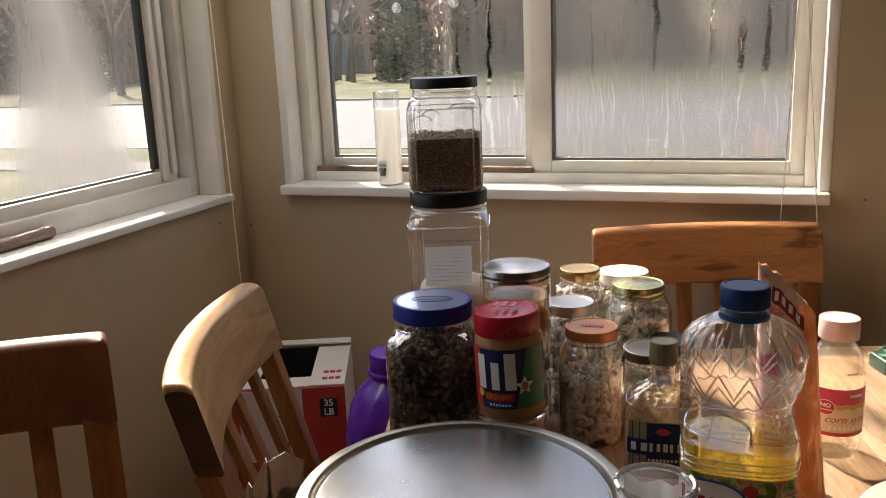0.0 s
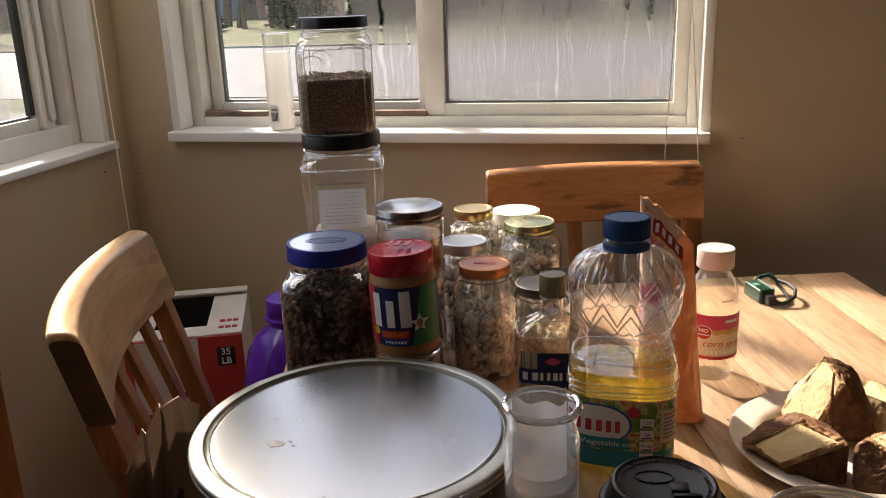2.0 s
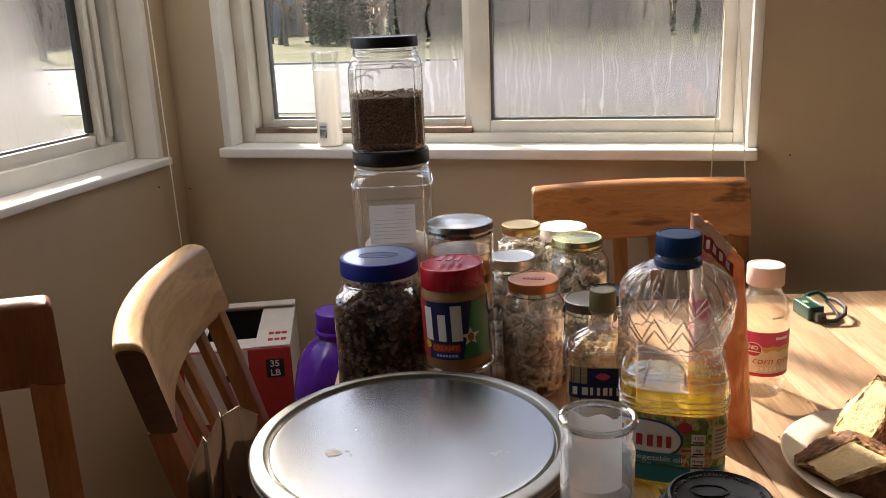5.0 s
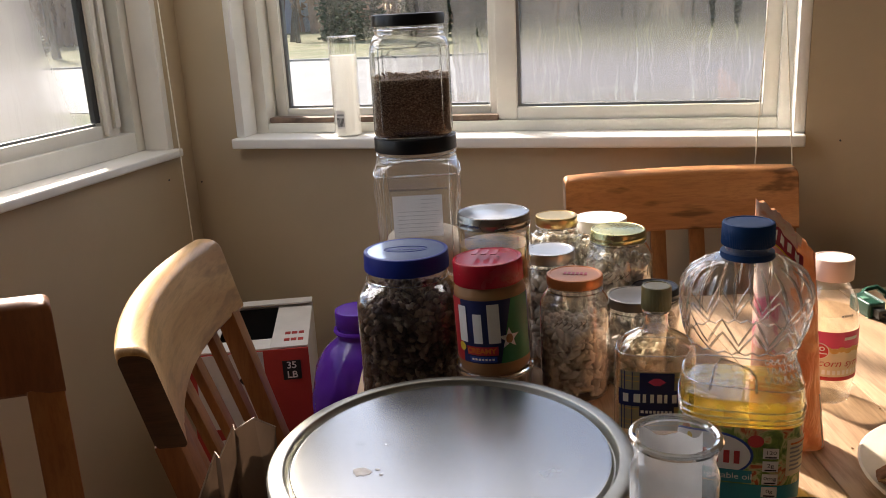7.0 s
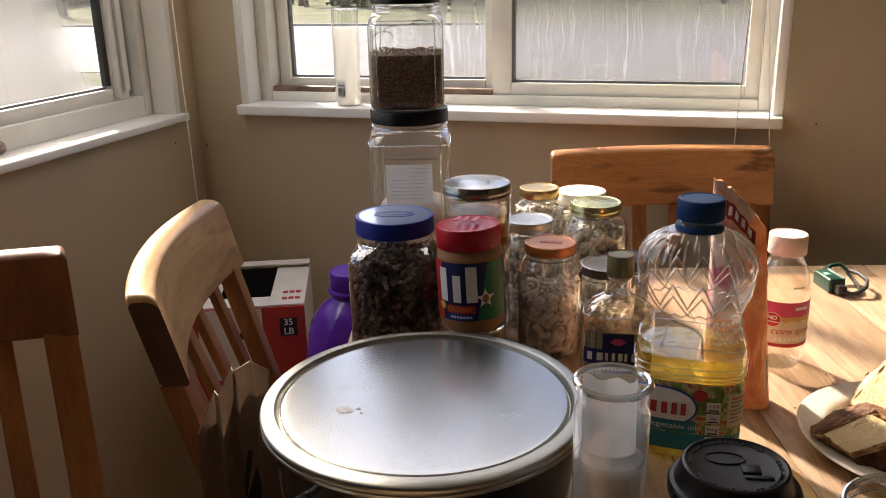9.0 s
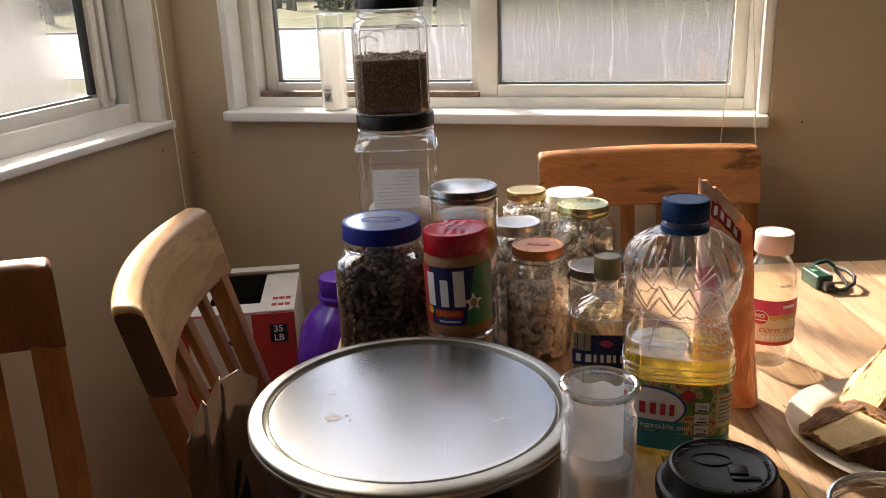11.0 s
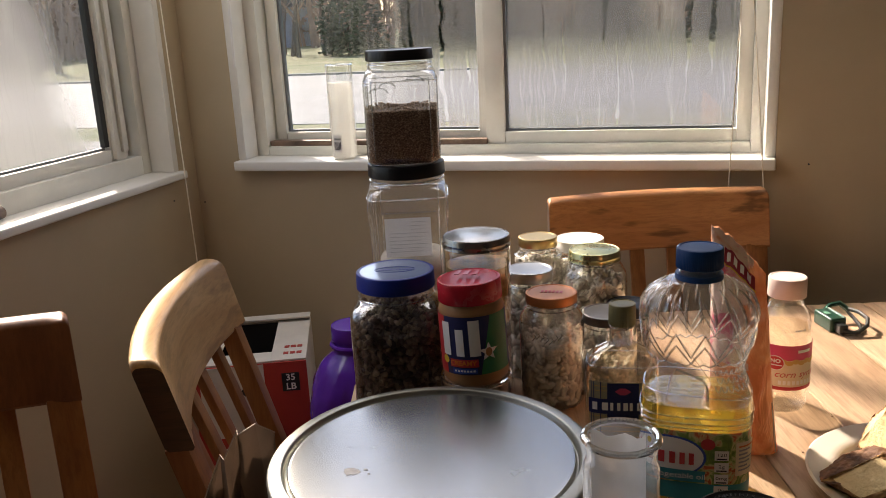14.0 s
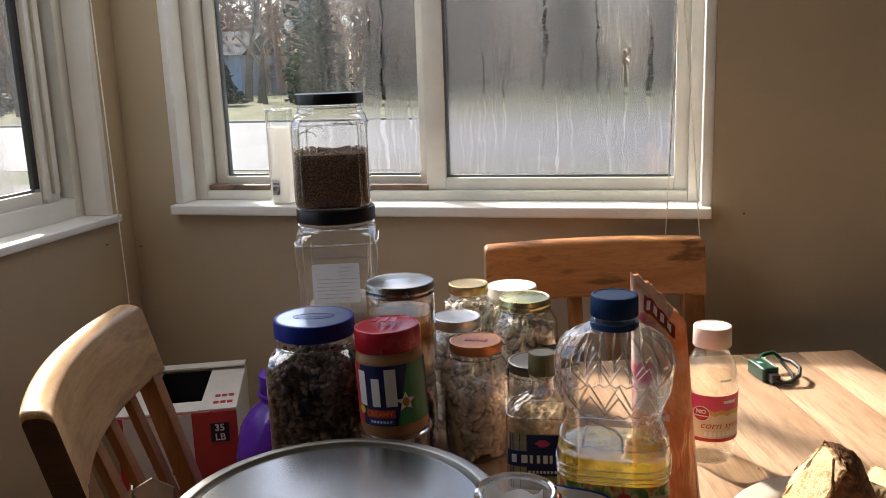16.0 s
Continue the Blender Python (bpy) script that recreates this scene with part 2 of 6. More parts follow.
def box(size, centre=(0, 0, 0), bevel=0.0, seg=2, bm=None, m=None):
    made = bmesh.new()
    bmesh.ops.create_cube(made, size=1, matrix=Matrix.Translation(centre) @ Matrix.Diagonal((*size, 1)))
    if bevel:
        bmesh.ops.bevel(made, geom=made.edges[:], offset=bevel, segments=seg, affect="EDGES", profile=0.6)
    if m is not None:
        bmesh.ops.transform(made, matrix=m, verts=made.verts)
    return join(bm, made) if bm else made


def join(a, b):
    me = bpy.data.meshes.new("tmp")
    b.to_mesh(me)
    b.free()
    a.from_mesh(me)
    bpy.data.meshes.remove(me)
    return a


class Form:
    """An upright body by its sections: (z, half width, half depth, squareness); 2 is round."""

    def __init__(self, sections):
        self.s = [(z, rx, rx if ry is None else ry, n) for z, rx, ry, n in sections]

    def radius(self, a, z):
        s = self.s
        if z <= s[0][0]:
            q = s[0]
        elif z >= s[-1][0]:
            q = s[-1]
        else:
            k = next(i for i in range(len(s) - 1) if s[i][0] <= z <= s[i + 1][0] and s[i + 1][0] > s[i][0])
            f = (z - s[k][0]) / (s[k + 1][0] - s[k][0])
            q = [s[k][i] + f * (s[k + 1][i] - s[k][i]) for i in range(4)]
        return self.polar(a, *q[1:])

    @staticmethod
    def polar(a, rx, ry, n):
        return 1.0 / ((abs(math.cos(a)) / max(rx, 1e-6)) ** n + (abs(math.sin(a)) / max(ry, 1e-6)) ** n) ** (1.0 / n)

    def point(self, a, z, off=0.0):
        r = self.radius(a, z) + off
        return Vector((r * math.cos(a), r * math.sin(a), z))

    def mesh(self, seg=48, bottom=True, top=False, shape=None):
        bm = bmesh.new()
        rings = []
        for z, rx, ry, n in self.s:
            ring = []
            for i in range(seg):
                a = 2 * math.pi * i / seg
                r = self.polar(a, rx, ry, n)
                if shape:
                    r += shape(a, z)
                ring.append(bm.verts.new((r * math.cos(a), r * math.sin(a), z)))
            rings.append(ring)
        for lo, hi in zip(rings, rings[1:]):
            for i in range(seg):
                bm.faces.new((lo[i], lo[(i + 1) % seg], hi[(i + 1) % seg], hi[i]))
        if bottom:
            bm.faces.new(rings[0][::-1])
        if top:
            bm.faces.new(rings[-1])
        return bm


def smooth_sections(rows, steps=4):
    """Rounds off a coarse list of sections with a Catmull-Rom glide."""
    out = []
    for i in range(len(rows) - 1):
        p0, p1, p2, p3 = rows[max(i - 1, 0)], rows[i], rows[i + 1], rows[min(i + 2, len(rows) - 1)]
        for k in range(steps):
            t = k / steps
            out.append(tuple(0.5 * (2 * b + (c - a) * t + (2 * a - 5 * b + 4 * c - d) * t * t + (3 * b - a - 3 * c + d) * t ** 3)
                             for a, b, c, d in zip(p0, p1, p2, p3)))
    out.append(tuple(rows[-1]))
    zs = []
    for r in out:  # keep z rising
        zs.append((max(r[0], zs[-1][0] + 1e-5) if zs else r[0], *r[1:]))
    return zs


def decal(form, us, vs, off=0.0006, facing=-90.0):
    """A curved patch on a form: us along the girth in metres from the middle of its face, vs heights; each corner grid is bent on."""
    bm = bmesh.new()
    a0 = radians(facing)
    grid = []
    for v in vs:
        r = form.radius(a0, v)
        grid.append([bm.verts.new(form.point(a0 + u / r, v, off)) for u in us])
    for r0, r1 in zip(grid, grid[1:]):
        for i in range(len(us) - 1):
            bm.faces.new((r0[i], r0[i + 1], r1[i + 1], r1[i]))
    return bm


def span(a, b, n):
    return [a + (b - a) * i / n for i in range(n + 1)]


def decal_rect(form, u0, u1, v0, v1, off=0.0006, facing=-90.0):
    return decal(form, span(u0, u1, max(2, int(abs(u1 - u0) / 0.004))), span(v0, v1, max(1, int(abs(v1 - v0) / 0.006))), off, facing)


def decal_flat(form, bm, u, v, off, facing=-90.0, lean=0.0):
    """Bends a flat mesh, drawn in x and y, on to a form, its origin at u, v."""
    a0 = radians(facing)
    c, s = math.cos(radians(lean)), math.sin(radians(lean))
    for w in bm.verts:
        x, y = w.co.x * c - w.co.y * s + u, w.co.x * s + w.co.y * c + v
        r = form.radius(a0, v)
        w.co = form.point(a0 + x / r, y, off)
    return bm


def disc(rx, ry=None, seg=32, rings=3):
    ry = rx if ry is None else ry
    bm = bmesh.new()
    prev = [bm.verts.new((0, 0, 0))]
    for k in range(1, rings + 1):
        ring = [bm.verts.new((rx * k / rings * math.cos(2 * math.pi * i / seg), ry * k / rings * math.sin(2 * math.pi * i / seg), 0)) for i in range(seg)]
        for i in range(seg):
            if k == 1:
                bm.faces.new((prev[0], ring[i], ring[(i + 1) % seg]))
            else:
                bm.faces.new((prev[i], ring[i], ring[(i + 1) % seg], prev[(i + 1) % seg]))
        prev = ring
    return bm


def letters(body, size, shear=0.0, bold=0.0):
    """A word in the built-in font as a flat mesh, centred."""
    cu = bpy.data.curves.new("letters", "FONT")
    cu.body, cu.size, cu.shear, cu.offset, cu.align_x, cu.align_y, cu.resolution_u = body, size, shear, bold, "CENTER", "CENTER", 3
    ob = bpy.data.objects.new("letters", cu)
    me = bpy.data.meshes.new_from_object(ob)
    bm = bmesh.new()
    bm.from_mesh(me)
    bpy.data.objects.remove(ob)
    bpy.data.curves.remove(cu)
    bpy.data.meshes.remove(me)
    return bm


def tube(points, radius, seg=8, closed=False):
    bm = bmesh.new()
    pts = [Vector(p) for p in points]
    n = len(pts)
    rings = []
    side = None
    for i, p in enumerate(pts):
        d = (pts[(i + 1) % n] - pts[i - 1]) if closed else (pts[min(i + 1, n - 1)] - pts[max(i - 1, 0)])
        d.normalize()
        ref = side if side is not None else (Vector((0, 0, 1)) if abs(d.z) < 0.9 else Vector((1, 0, 0)))
        x = d.cross(ref).normalized()
        y = x.cross(d).normalized()
        side = y
        r = radius[i] if isinstance(radius, (list, tuple)) else radius
        rings.append([bm.verts.new(p + r * (math.cos(2 * math.pi * k / seg) * x + math.sin(2 * math.pi * k / seg) * y)) for k in range(seg)])
    pairs = list(zip(rings, rings[1:])) + ([(rings[-1], rings[0])] if closed else [])
    for a, b in pairs:
        for k in range(seg):
            bm.faces.new((a[k], a[(k + 1) % seg], b[(k + 1) % seg], b[k]))
    if not closed:
        bm.faces.new(rings[0][::-1])
        bm.faces.new(rings[-1])
    return bm


def ring_bm(r, z, thick, seg=48):
    return tube([(r * math.cos(2 * math.pi * i / seg), r * math.sin(2 * math.pi * i / seg), z) for i in range(seg)], thick, 8, True)


def structure(name, bm, material, label, smooth=False):
    ob = new(name, finish(bm, name, material, smooth))
    return tagged(ob, label, name.split("_")[0], kind="structure")


# ---------------------------------------------------------------- the room
WX, WY = -0.349, 1.95          # inner faces of the left and the back wall
SILL, SILL2, HEAD, DEEP = 0.979, 0.966, 2.06, 0.13
BX0, BX1 = -0.233, 0.923       # back window opening
LY0, LY1 = 0.60, 1.88          # left window opening
RX, RY, TOPZ, THICK = 3.2, -2.6, 2.44, 0.16

bm = bmesh.new()
for x0, x1, z0, z1 in ((WX - THICK, BX0, 0, TOPZ), (BX1, RX, 0, TOPZ), (BX0, BX1, 0, SILL - 0.022), (BX0, BX1, HEAD, TOPZ)):
    box((x1 - x0, THICK, z1 - z0), ((x0 + x1) / 2, WY + THICK / 2, (z0 + z1) / 2), bm=bm)
structure("wall_north", bm, WALL_PAINT, "tan painted wall with a window opening, small scuffs")
bm = bmesh.new()
for y0, y1, z0, z1 in ((RY, LY0, 0, TOPZ), (LY1, WY, 0, TOPZ), (LY0, LY1, 0, SILL2 - 0.017), (LY0, LY1, HEAD, TOPZ)):
    box((THICK, y1 - y0, z1 - z0), (WX - THICK / 2, (y0 + y1) / 2, (z0 + z1) / 2), bm=bm)
structure("wall_west", bm, WALL_PAINT, "tan painted wall with a window opening")
# the two walls out of view, darkened to keep the fill light low
structure("wall_east", box((THICK, WY - RY, TOPZ), (RX + THICK / 2, (WY + RY) / 2, TOPZ / 2)), FAR_PAINT, "plain unseen wall, coloured dark to hold back bounced light")
structure("wall_south", box((RX - WX, THICK, TOPZ), ((RX + WX) / 2, RY - THICK / 2, TOPZ / 2)), FAR_PAINT, "plain unseen wall, coloured dark to hold back bounced light")
structure("ceiling", box((RX - WX + 0.3, WY - RY + 0.3, 0.1), ((RX + WX) / 2, (WY + RY) / 2, TOPZ + 0.05)), CEILING_PAINT, "plain off-white ceiling")
structure("floor", box((RX - WX + 0.3, WY - RY + 0.3, 0.1), ((RX + WX) / 2, (WY + RY) / 2, -0.05)), FLOOR_WOOD, "pale wooden floor with patches of sunlight")


def sill_board(name, size, centre, label):
    structure(name, box(size, centre, 0.004, 3), WHITE_PAINT, label, True)


sill_board("window_sill_1", (BX1 - BX0 - 0.001, DEEP + 0.028, 0.022), ((BX0 + BX1) / 2, WY + (DEEP - 0.028) / 2, SILL - 0.011), "white painted wooden window sill")
sill_board("window_sill_2", (DEEP + 0.018, LY1 - LY0 + 0.016, 0.017), (WX - (DEEP - 0.018) / 2, (LY0 + LY1) / 2, SILL2 - 0.0085), "white painted wooden window sill in sunlight")


def bars(rows, material, parent, bevel=0.003):
    for name, size, centre in rows:
        part(name, box(size, centre, bevel), material, parent)


FOG_RIGHT = pane_material("fogged_pane", mist_all, 0.16, 0.7, 0.74)
FOG_LEFT = pane_material("streaked_pane", mist_half, 0.14, 0.9, 0.78)
FOG_SIDE = pane_material("misted_side_pane", mist_plume, 0.50, 0.1, 0.70, 0.3)


def slider_window(name, x0, x1, label, glass_a, glass_b, meet, end=0.026, jambs=(0.045, 0.045), gap=0.0, foot=0.026):
    """A sliding window in local coordinates: x along the wall, y outwards, z up from the sill; a: the inner sash, b: the fixed one."""
    w = thing(name, (0, 0, 0), label, "window", kind="structure")
    h = HEAD - SILL
    t = 0.045
    tl, tr = jambs
    bars([("frame_jamb", (tl, 0.075, h), (x0 + tl / 2, 0.095, h / 2)), ("frame_jamb", (tr, 0.075, h), (x1 - tr / 2, 0.095, h / 2)),
          ("frame_head", (x1 - x0 - tl - tr, 0.075, t), ((x0 + tl + x1 - tr) / 2, 0.095, h - t / 2)),
          ("frame_foot", (x1 - x0 - tl - tr, 0.075, foot), ((x0 + tl + x1 - tr) / 2, 0.095, foot / 2))], VINYL, w)
    bars([("casing", (0.020, 0.058, h), (x0 + 0.010, 0.028, h / 2)), ("casing", (0.020, 0.058, h), (x1 - 0.010, 0.028, h / 2))], WHITE_PAINT, w)
    a0, a1, b0, b1 = x0 + tl, meet, meet - 0.005, x1 - tr - gap
    part("track", box((a1 - a0 - 0.004, 0.028, 0.012), ((a0 + a1) / 2, 0.078, foot + 0.006), 0.002), TRACK, w, "brown sliding track")
    for label2, s0, s1, y, glass, low in (("sliding_sash", a0 + 0.004, a1, 0.112, glass_a, foot + 0.002), ("fixed_sash", b0, b1, 0.085, glass_b, foot)):
        st = 0.026
        sash = part(label2, box((st if label2 == "sliding_sash" else 0.042, 0.026, h - t - low), (s0 + (st if label2 == "sliding_sash" else 0.042) / 2, y, (h - t + low) / 2), 0.003), VINYL, w)
        sl = st if label2 == "sliding_sash" else 0.042
        en = st if label2 == "sliding_sash" else end
        bars([("stile", (en, 0.026, h - t - low), (s1 - en / 2, y, (h - t + low) / 2)),
              ("rail", (s1 - s0 - en - sl, 0.026, st), ((s0 + sl + s1 - en) / 2, y, low + st / 2)),
              ("rail", (s1 - s0 - en - sl, 0.026, st), ((s0 + sl + s1 - en) / 2, y, h - t - st / 2))], VINYL, sash)
        bars([("seal", (0.006, 0.012, h - t - low - 2 * st), (s0 + sl + 0.003, y + 0.004, (h - t + low) / 2)),
              ("seal", (s1 - s0 - en - sl - 0.012, 0.012, 0.005), ((s0 + sl + s1 - en) / 2, y + 0.004, low + st + 0.0025))], GREY_SEAL, sash, 0.001)
        if name == "window_2":
            bars([("seal", (0.015, 0.012, h - t - low - 2 * st - 0.012), (s1 - en - 0.0075, y - 0.004, (h - t + low) / 2))], DARK_SEAL, sash, 0.001)
            if gap and label2 == "fixed_sash":
                bars([("bead", (0.014, 0.012, h - t - low - 0.01), (s1 - en + 0.009, y - 0.018, (h - t + low) / 2)),
                      ("bead", (0.018, 0.010, h - t - low - 0.02), (s1 - 0.010, y - 0.017, (h - t + low) / 2 + 0.006))], VINYL, sash, 0.004)
        if name == "window_1" and label2 == "fixed_sash":
            part("water_bead", tube([(s0 + sl + 0.01 + (s1 - s0 - en - sl - 0.02) * q / 40, y - 0.001, low + st + 0.0065 + 0.0008 * math.sin(q * 1.9)) for q in range(41)], [0.0016 + 0.0006 * math.sin(q * 2.7) for q in range(41)], 6), GLASS_EDGE, sash, "row of water beads")
        p = part("pane", box((s1 - s0 - en - sl, 0.004, h - t - low - 2 * st), ((s0 + sl + s1 - en) / 2, y + 0.006, (h - t + low) / 2)), glass, sash, "condensation on the glass", smooth=False)
        p.visible_shadow = False
    if gap:
        part("track", box((gap - 0.002, 0.012, h - t - foot), (b1 + gap / 2, 0.118, (h - t + foot) / 2), 0.002), TRACK, w, "dark sliding track in shade")
        part("track_lip", box((0.005, 0.020, h - t - foot), (b1 + gap * 0.72, 0.098, (h - t + foot) / 2), 0.002), VINYL, w)
    return w


win = slider_window("window_1", BX0, BX1, "cream vinyl sliding window with wet, fogged glass", FOG_LEFT, FOG_RIGHT, 0.341, 0.027, (0.048, 0.043), foot=0.021)
win.matrix_world = pose(0, WY, SILL)
win2 = slider_window("window_2", LY0, LY1, "cream vinyl sliding window with misted glass", FOG_SIDE, FOG_SIDE, 1.15, 0.050, gap=0.033, foot=0.043)
win2.matrix_world = pose(WX, 0, SILL2, 0, 0, 90)

# the sky's light, in the upper halves of the windows
window_light("window_light", ((BX0 + BX1) / 2, WY - 0.03, 1.82), ((BX0 + BX1) / 2, 0.4, 0.7), BX1 - BX0 - 0.1, 0.40, 1.05)
window_light("window_light", (WX + 0.02, (LY0 + LY1) / 2, 1.80), (1.2, 0.9, 0.7), LY1 - LY0 - 0.15, 0.42, 1.9)

# ---------------------------------------------------------------- outdoors
GROUND = -0.35
n = Nodes("lawn")
n.principled(Base_Color=n.mix(n.ramp(n.noise(0.6, 6), [(0.35, 0.0), (0.65, 1.0)]), (0.10, 0.13, 0.04), (0.24, 0.21, 0.11)), Roughness=0.9,
             Normal=n.bump(n.noise(14, 4), 0.6, 0.05))
LAWN = n.mat
n = Nodes("asphalt")
n.principled(Base_Color=n.mix(n.noise(0.5, 6), (0.185, 0.185, 0.18), (0.26, 0.255, 0.245)), Roughness=0.75, Normal=n.bump(n.noise(60, 3), 0.3, 0.01))
ASPHALT = n.mat
BARK = plain("grey_bark", (0.17, 0.13, 0.10), 0.9, vary=0.35, scale=6, bump=0.4, grain=20)
TWIGS = plain("bare_twigs", (0.36, 0.24, 0.175), 0.9, vary=0.3, scale=2)
n = Nodes("evergreen_needles")
n.principled(Base_Color=n.mix(n.island(), (0.020, 0.035, 0.018), (0.055, 0.075, 0.035)), Roughness=0.8)
NEEDLES = n.mat
SIDING = plain("pale_blue_siding", (0.42, 0.50, 0.60), 0.7, vary=0.06, scale=1.5)
ROOF = plain("grey_shingles", (0.09, 0.09, 0.095), 0.9, vary=0.3, scale=3)

bm = bmesh.new()
bmesh.ops.create_grid(bm, x_segments=2, y_segments=2, size=900)
bmesh.ops.translate(bm, verts=bm.verts, vec=(0, 0, GROUND))
structure("ground", bm, LAWN, "patchy winter lawn of green and straw grass")


def strip(name, p, q, width, z, material, label):
    """A flat band of ground from p to q with a low raised body."""
    p, q = Vector((*p, 0)), Vector((*q, 0))
    d = (q - p).normalized()
    s = Vector((-d.y, d.x, 0)) * width / 2
    bm2 = bmesh.new()
    lo = [bm2.verts.new((*v.xy, GROUND - 0.1)) for v in (p - s, q - s, q + s, p + s)]
    hi = [bm2.verts.new((*v.xy, GROUND + z)) for v in (p - s, q - s, q + s, p + s)]
    bm2.faces.new(hi)
    for i in range(4):
        bm2.faces.new((lo[i], lo[(i + 1) % 4], hi[(i + 1) % 4], hi[i]))
    structure(name, bm2, material, label)


CONCRETE = plain("pale_concrete", (0.27, 0.26, 0.245), 0.85, vary=0.15, scale=0.8)
strip("road", (-300, 20.6), (300, 20.6), 13.8, 0.012, ASPHALT, "sunlit grey asphalt road")
strip("pavement", (-300, 11.2), (300, 11.2), 1.0, 0.03, CONCRETE, "pale concrete pavement beside the lawn")
strip("curb", (-300, 27.8), (300, 27.8), 0.3, 0.07, CONCRETE, "pale concrete kerb")


def bare_tree(place, height, seed, label):
    """A leafless tree: tapered trunk, forking limbs and thin twigs."""
    rnd = random.Random(seed)
    t = thing("tree", place, label, "tree", "bare trees outside")
    trunk, limbs = bmesh.new(), bmesh.new()

    def grow(p, d, length, r, level):
        pts, rad = [p.copy()], [r]
        q, e = p.copy(), d.copy()
        for k in range(4):
            e = (e + Vector((rnd.uniform(-1, 1), rnd.uniform(-1, 1), rnd.uniform(-0.3, 0.5))) * 0.13).normalized()
            q = q + e * length / 4
            pts.append(q.copy())
            rad.append(r * (1 - 0.17 * (k + 1)))
        join(trunk if level == 0 else limbs, tube(pts, rad, 6 if level < 2 else 3))
        if level < 3:
            for k in range((5, 5, 4)[level]):
                i = rnd.randint(2 if level == 0 else 1, 4)
                a = rnd.uniform(0, 6.283)
                out = Vector((math.cos(a), math.sin(a), rnd.uniform(0.25, 1.1))).normalized()
                grow(pts[i], (out + e * 0.6).normalized(), length * rnd.uniform(0.4, 0.65), rad[i] * 0.55, level + 1)

    grow(Vector((0, 0, 0)), Vector((0, 0, 1)), height * 0.55, height * 0.021, 0)
    part("trunk", trunk, BARK, t)
    part("crown", limbs, TWIGS, t)
    return t


for i, (x, y, h) in enumerate(((-14, 47, 13), (-7.5, 50, 11), (-2.5, 49, 14), (1.5, 53, 12), (9, 52, 13), (17, 50, 14), (25, 52, 12),
                               (-34, 36, 12), (-38, 39, 14), (-42, 37, 13), (-46, 41, 13), (-30, 37, 11), (-50, 36, 12), (-24, 50, 13), (-33, 48, 14), (-20.5, 45, 7), (-21.8, 47, 8), (-19.3, 46, 7), (-20.2, 48, 9), (-18.6, 49, 8))):
    bare_tree((x, y, GROUND), h, 40 + i, "leafless grey-brown tree beyond the road")


def evergreen(place, height, width, seed, label, name="evergreen_tree"):
    rnd = random.Random(seed)
    t = thing(name, place, label, "tree", "evergreens outside")
    part("trunk", tube([(0, 0, 0), (0, 0, height * 0.5), (0.05, 0, height)], [0.16, 0.1, 0.02], 7), BARK, t)
    verts, faces = [], []
    for k in range(2600):
        f = rnd.random() ** 1.25
        a = rnd.uniform(0, 6.283)
        r = width * (1 - f) ** 0.8 * math.sqrt(rnd.uniform(0.15, 1)) * (0.8 + 0.3 * math.sin(3 * a + 7 * f))
        c = Vector((r * math.cos(a), r * math.sin(a), 0.15 + f * height))
        b = len(verts)
        for _ in range(4):
            verts.append(c + Vector((rnd.uniform(-1, 1), rnd.uniform(-1, 1), rnd.uniform(-0.7, 0.5))) * width * 0.13)
        faces += [(b, b + 1, b + 2), (b, b + 2, b + 3), (b, b + 3, b + 1)]
    me = bpy.data.meshes.new("crown")
    me.from_pydata(verts, [], faces)
    me.materials.append(NEEDLES)
    ob = new("crown", me)
    ob.parent = t
    return t


for i, (x, y, h, w) in enumerate(((2.2, 47, 11, 2.6), (6.6, 48.5, 9, 2.4), (-17.6, 45.5, 10, 2.2), (-14.2, 49, 8, 2.2), (-9.2, 46, 11, 2.6), (-4.0, 49, 9, 2.6), (-22.7, 44, 2.6, 1.4), (12.5, 48, 10, 2.8), (-37, 41, 6, 2.6), (-31, 34, 2.4, 1.8), (-43, 45, 9, 3))):
    evergreen((x, y, GROUND), h, w, 80 + i, "dark green evergreen tree beyond the road")

rnd = random.Random(5)
far = bmesh.new()
for k in range(1500):  # far woods
    if k % 2:
        p = Vector((rnd.uniform(-110, 110), rnd.uniform(62, 95), GROUND))
    else:
        p = Vector((rnd.uniform(-95, -45), rnd.uniform(46, 95), GROUND))
    h = rnd.uniform(7, 13)
    for j in range(3):
        q = p + Vector((rnd.uniform(-2, 2), rnd.uniform(-1, 1), 0))
        tip = q + Vector((rnd.uniform(-1.4, 1.4), rnd.uniform(-1, 1), h * rnd.uniform(0.6, 1)))
        s = Vector((0.12 if k % 2 else 0.04, 0.04 if k % 2 else 0.12, 0)) * rnd.uniform(0.5, 1.6)
        far.faces.new([far.verts.new(v) for v in (q - s, q + s, tip + s * 0.3, tip - s * 0.3)])
    for j in range(64):
        c = p + Vector((rnd.uniform(-3, 3), rnd.uniform(-2, 2), h * rnd.uniform(0.05, 1.0) ** 0.7))
        far.faces.new([far.verts.new(c + Vector((rnd.uniform(-1, 1), rnd.uniform(-1, 1), rnd.uniform(-1, 1))) * 0.5) for _ in range(3)])
ob = new("far_woods", finish(far, "far_woods", TWIGS, False))
tagged(ob, "bare brown woods in the far distance", "woods", kind="stuff")

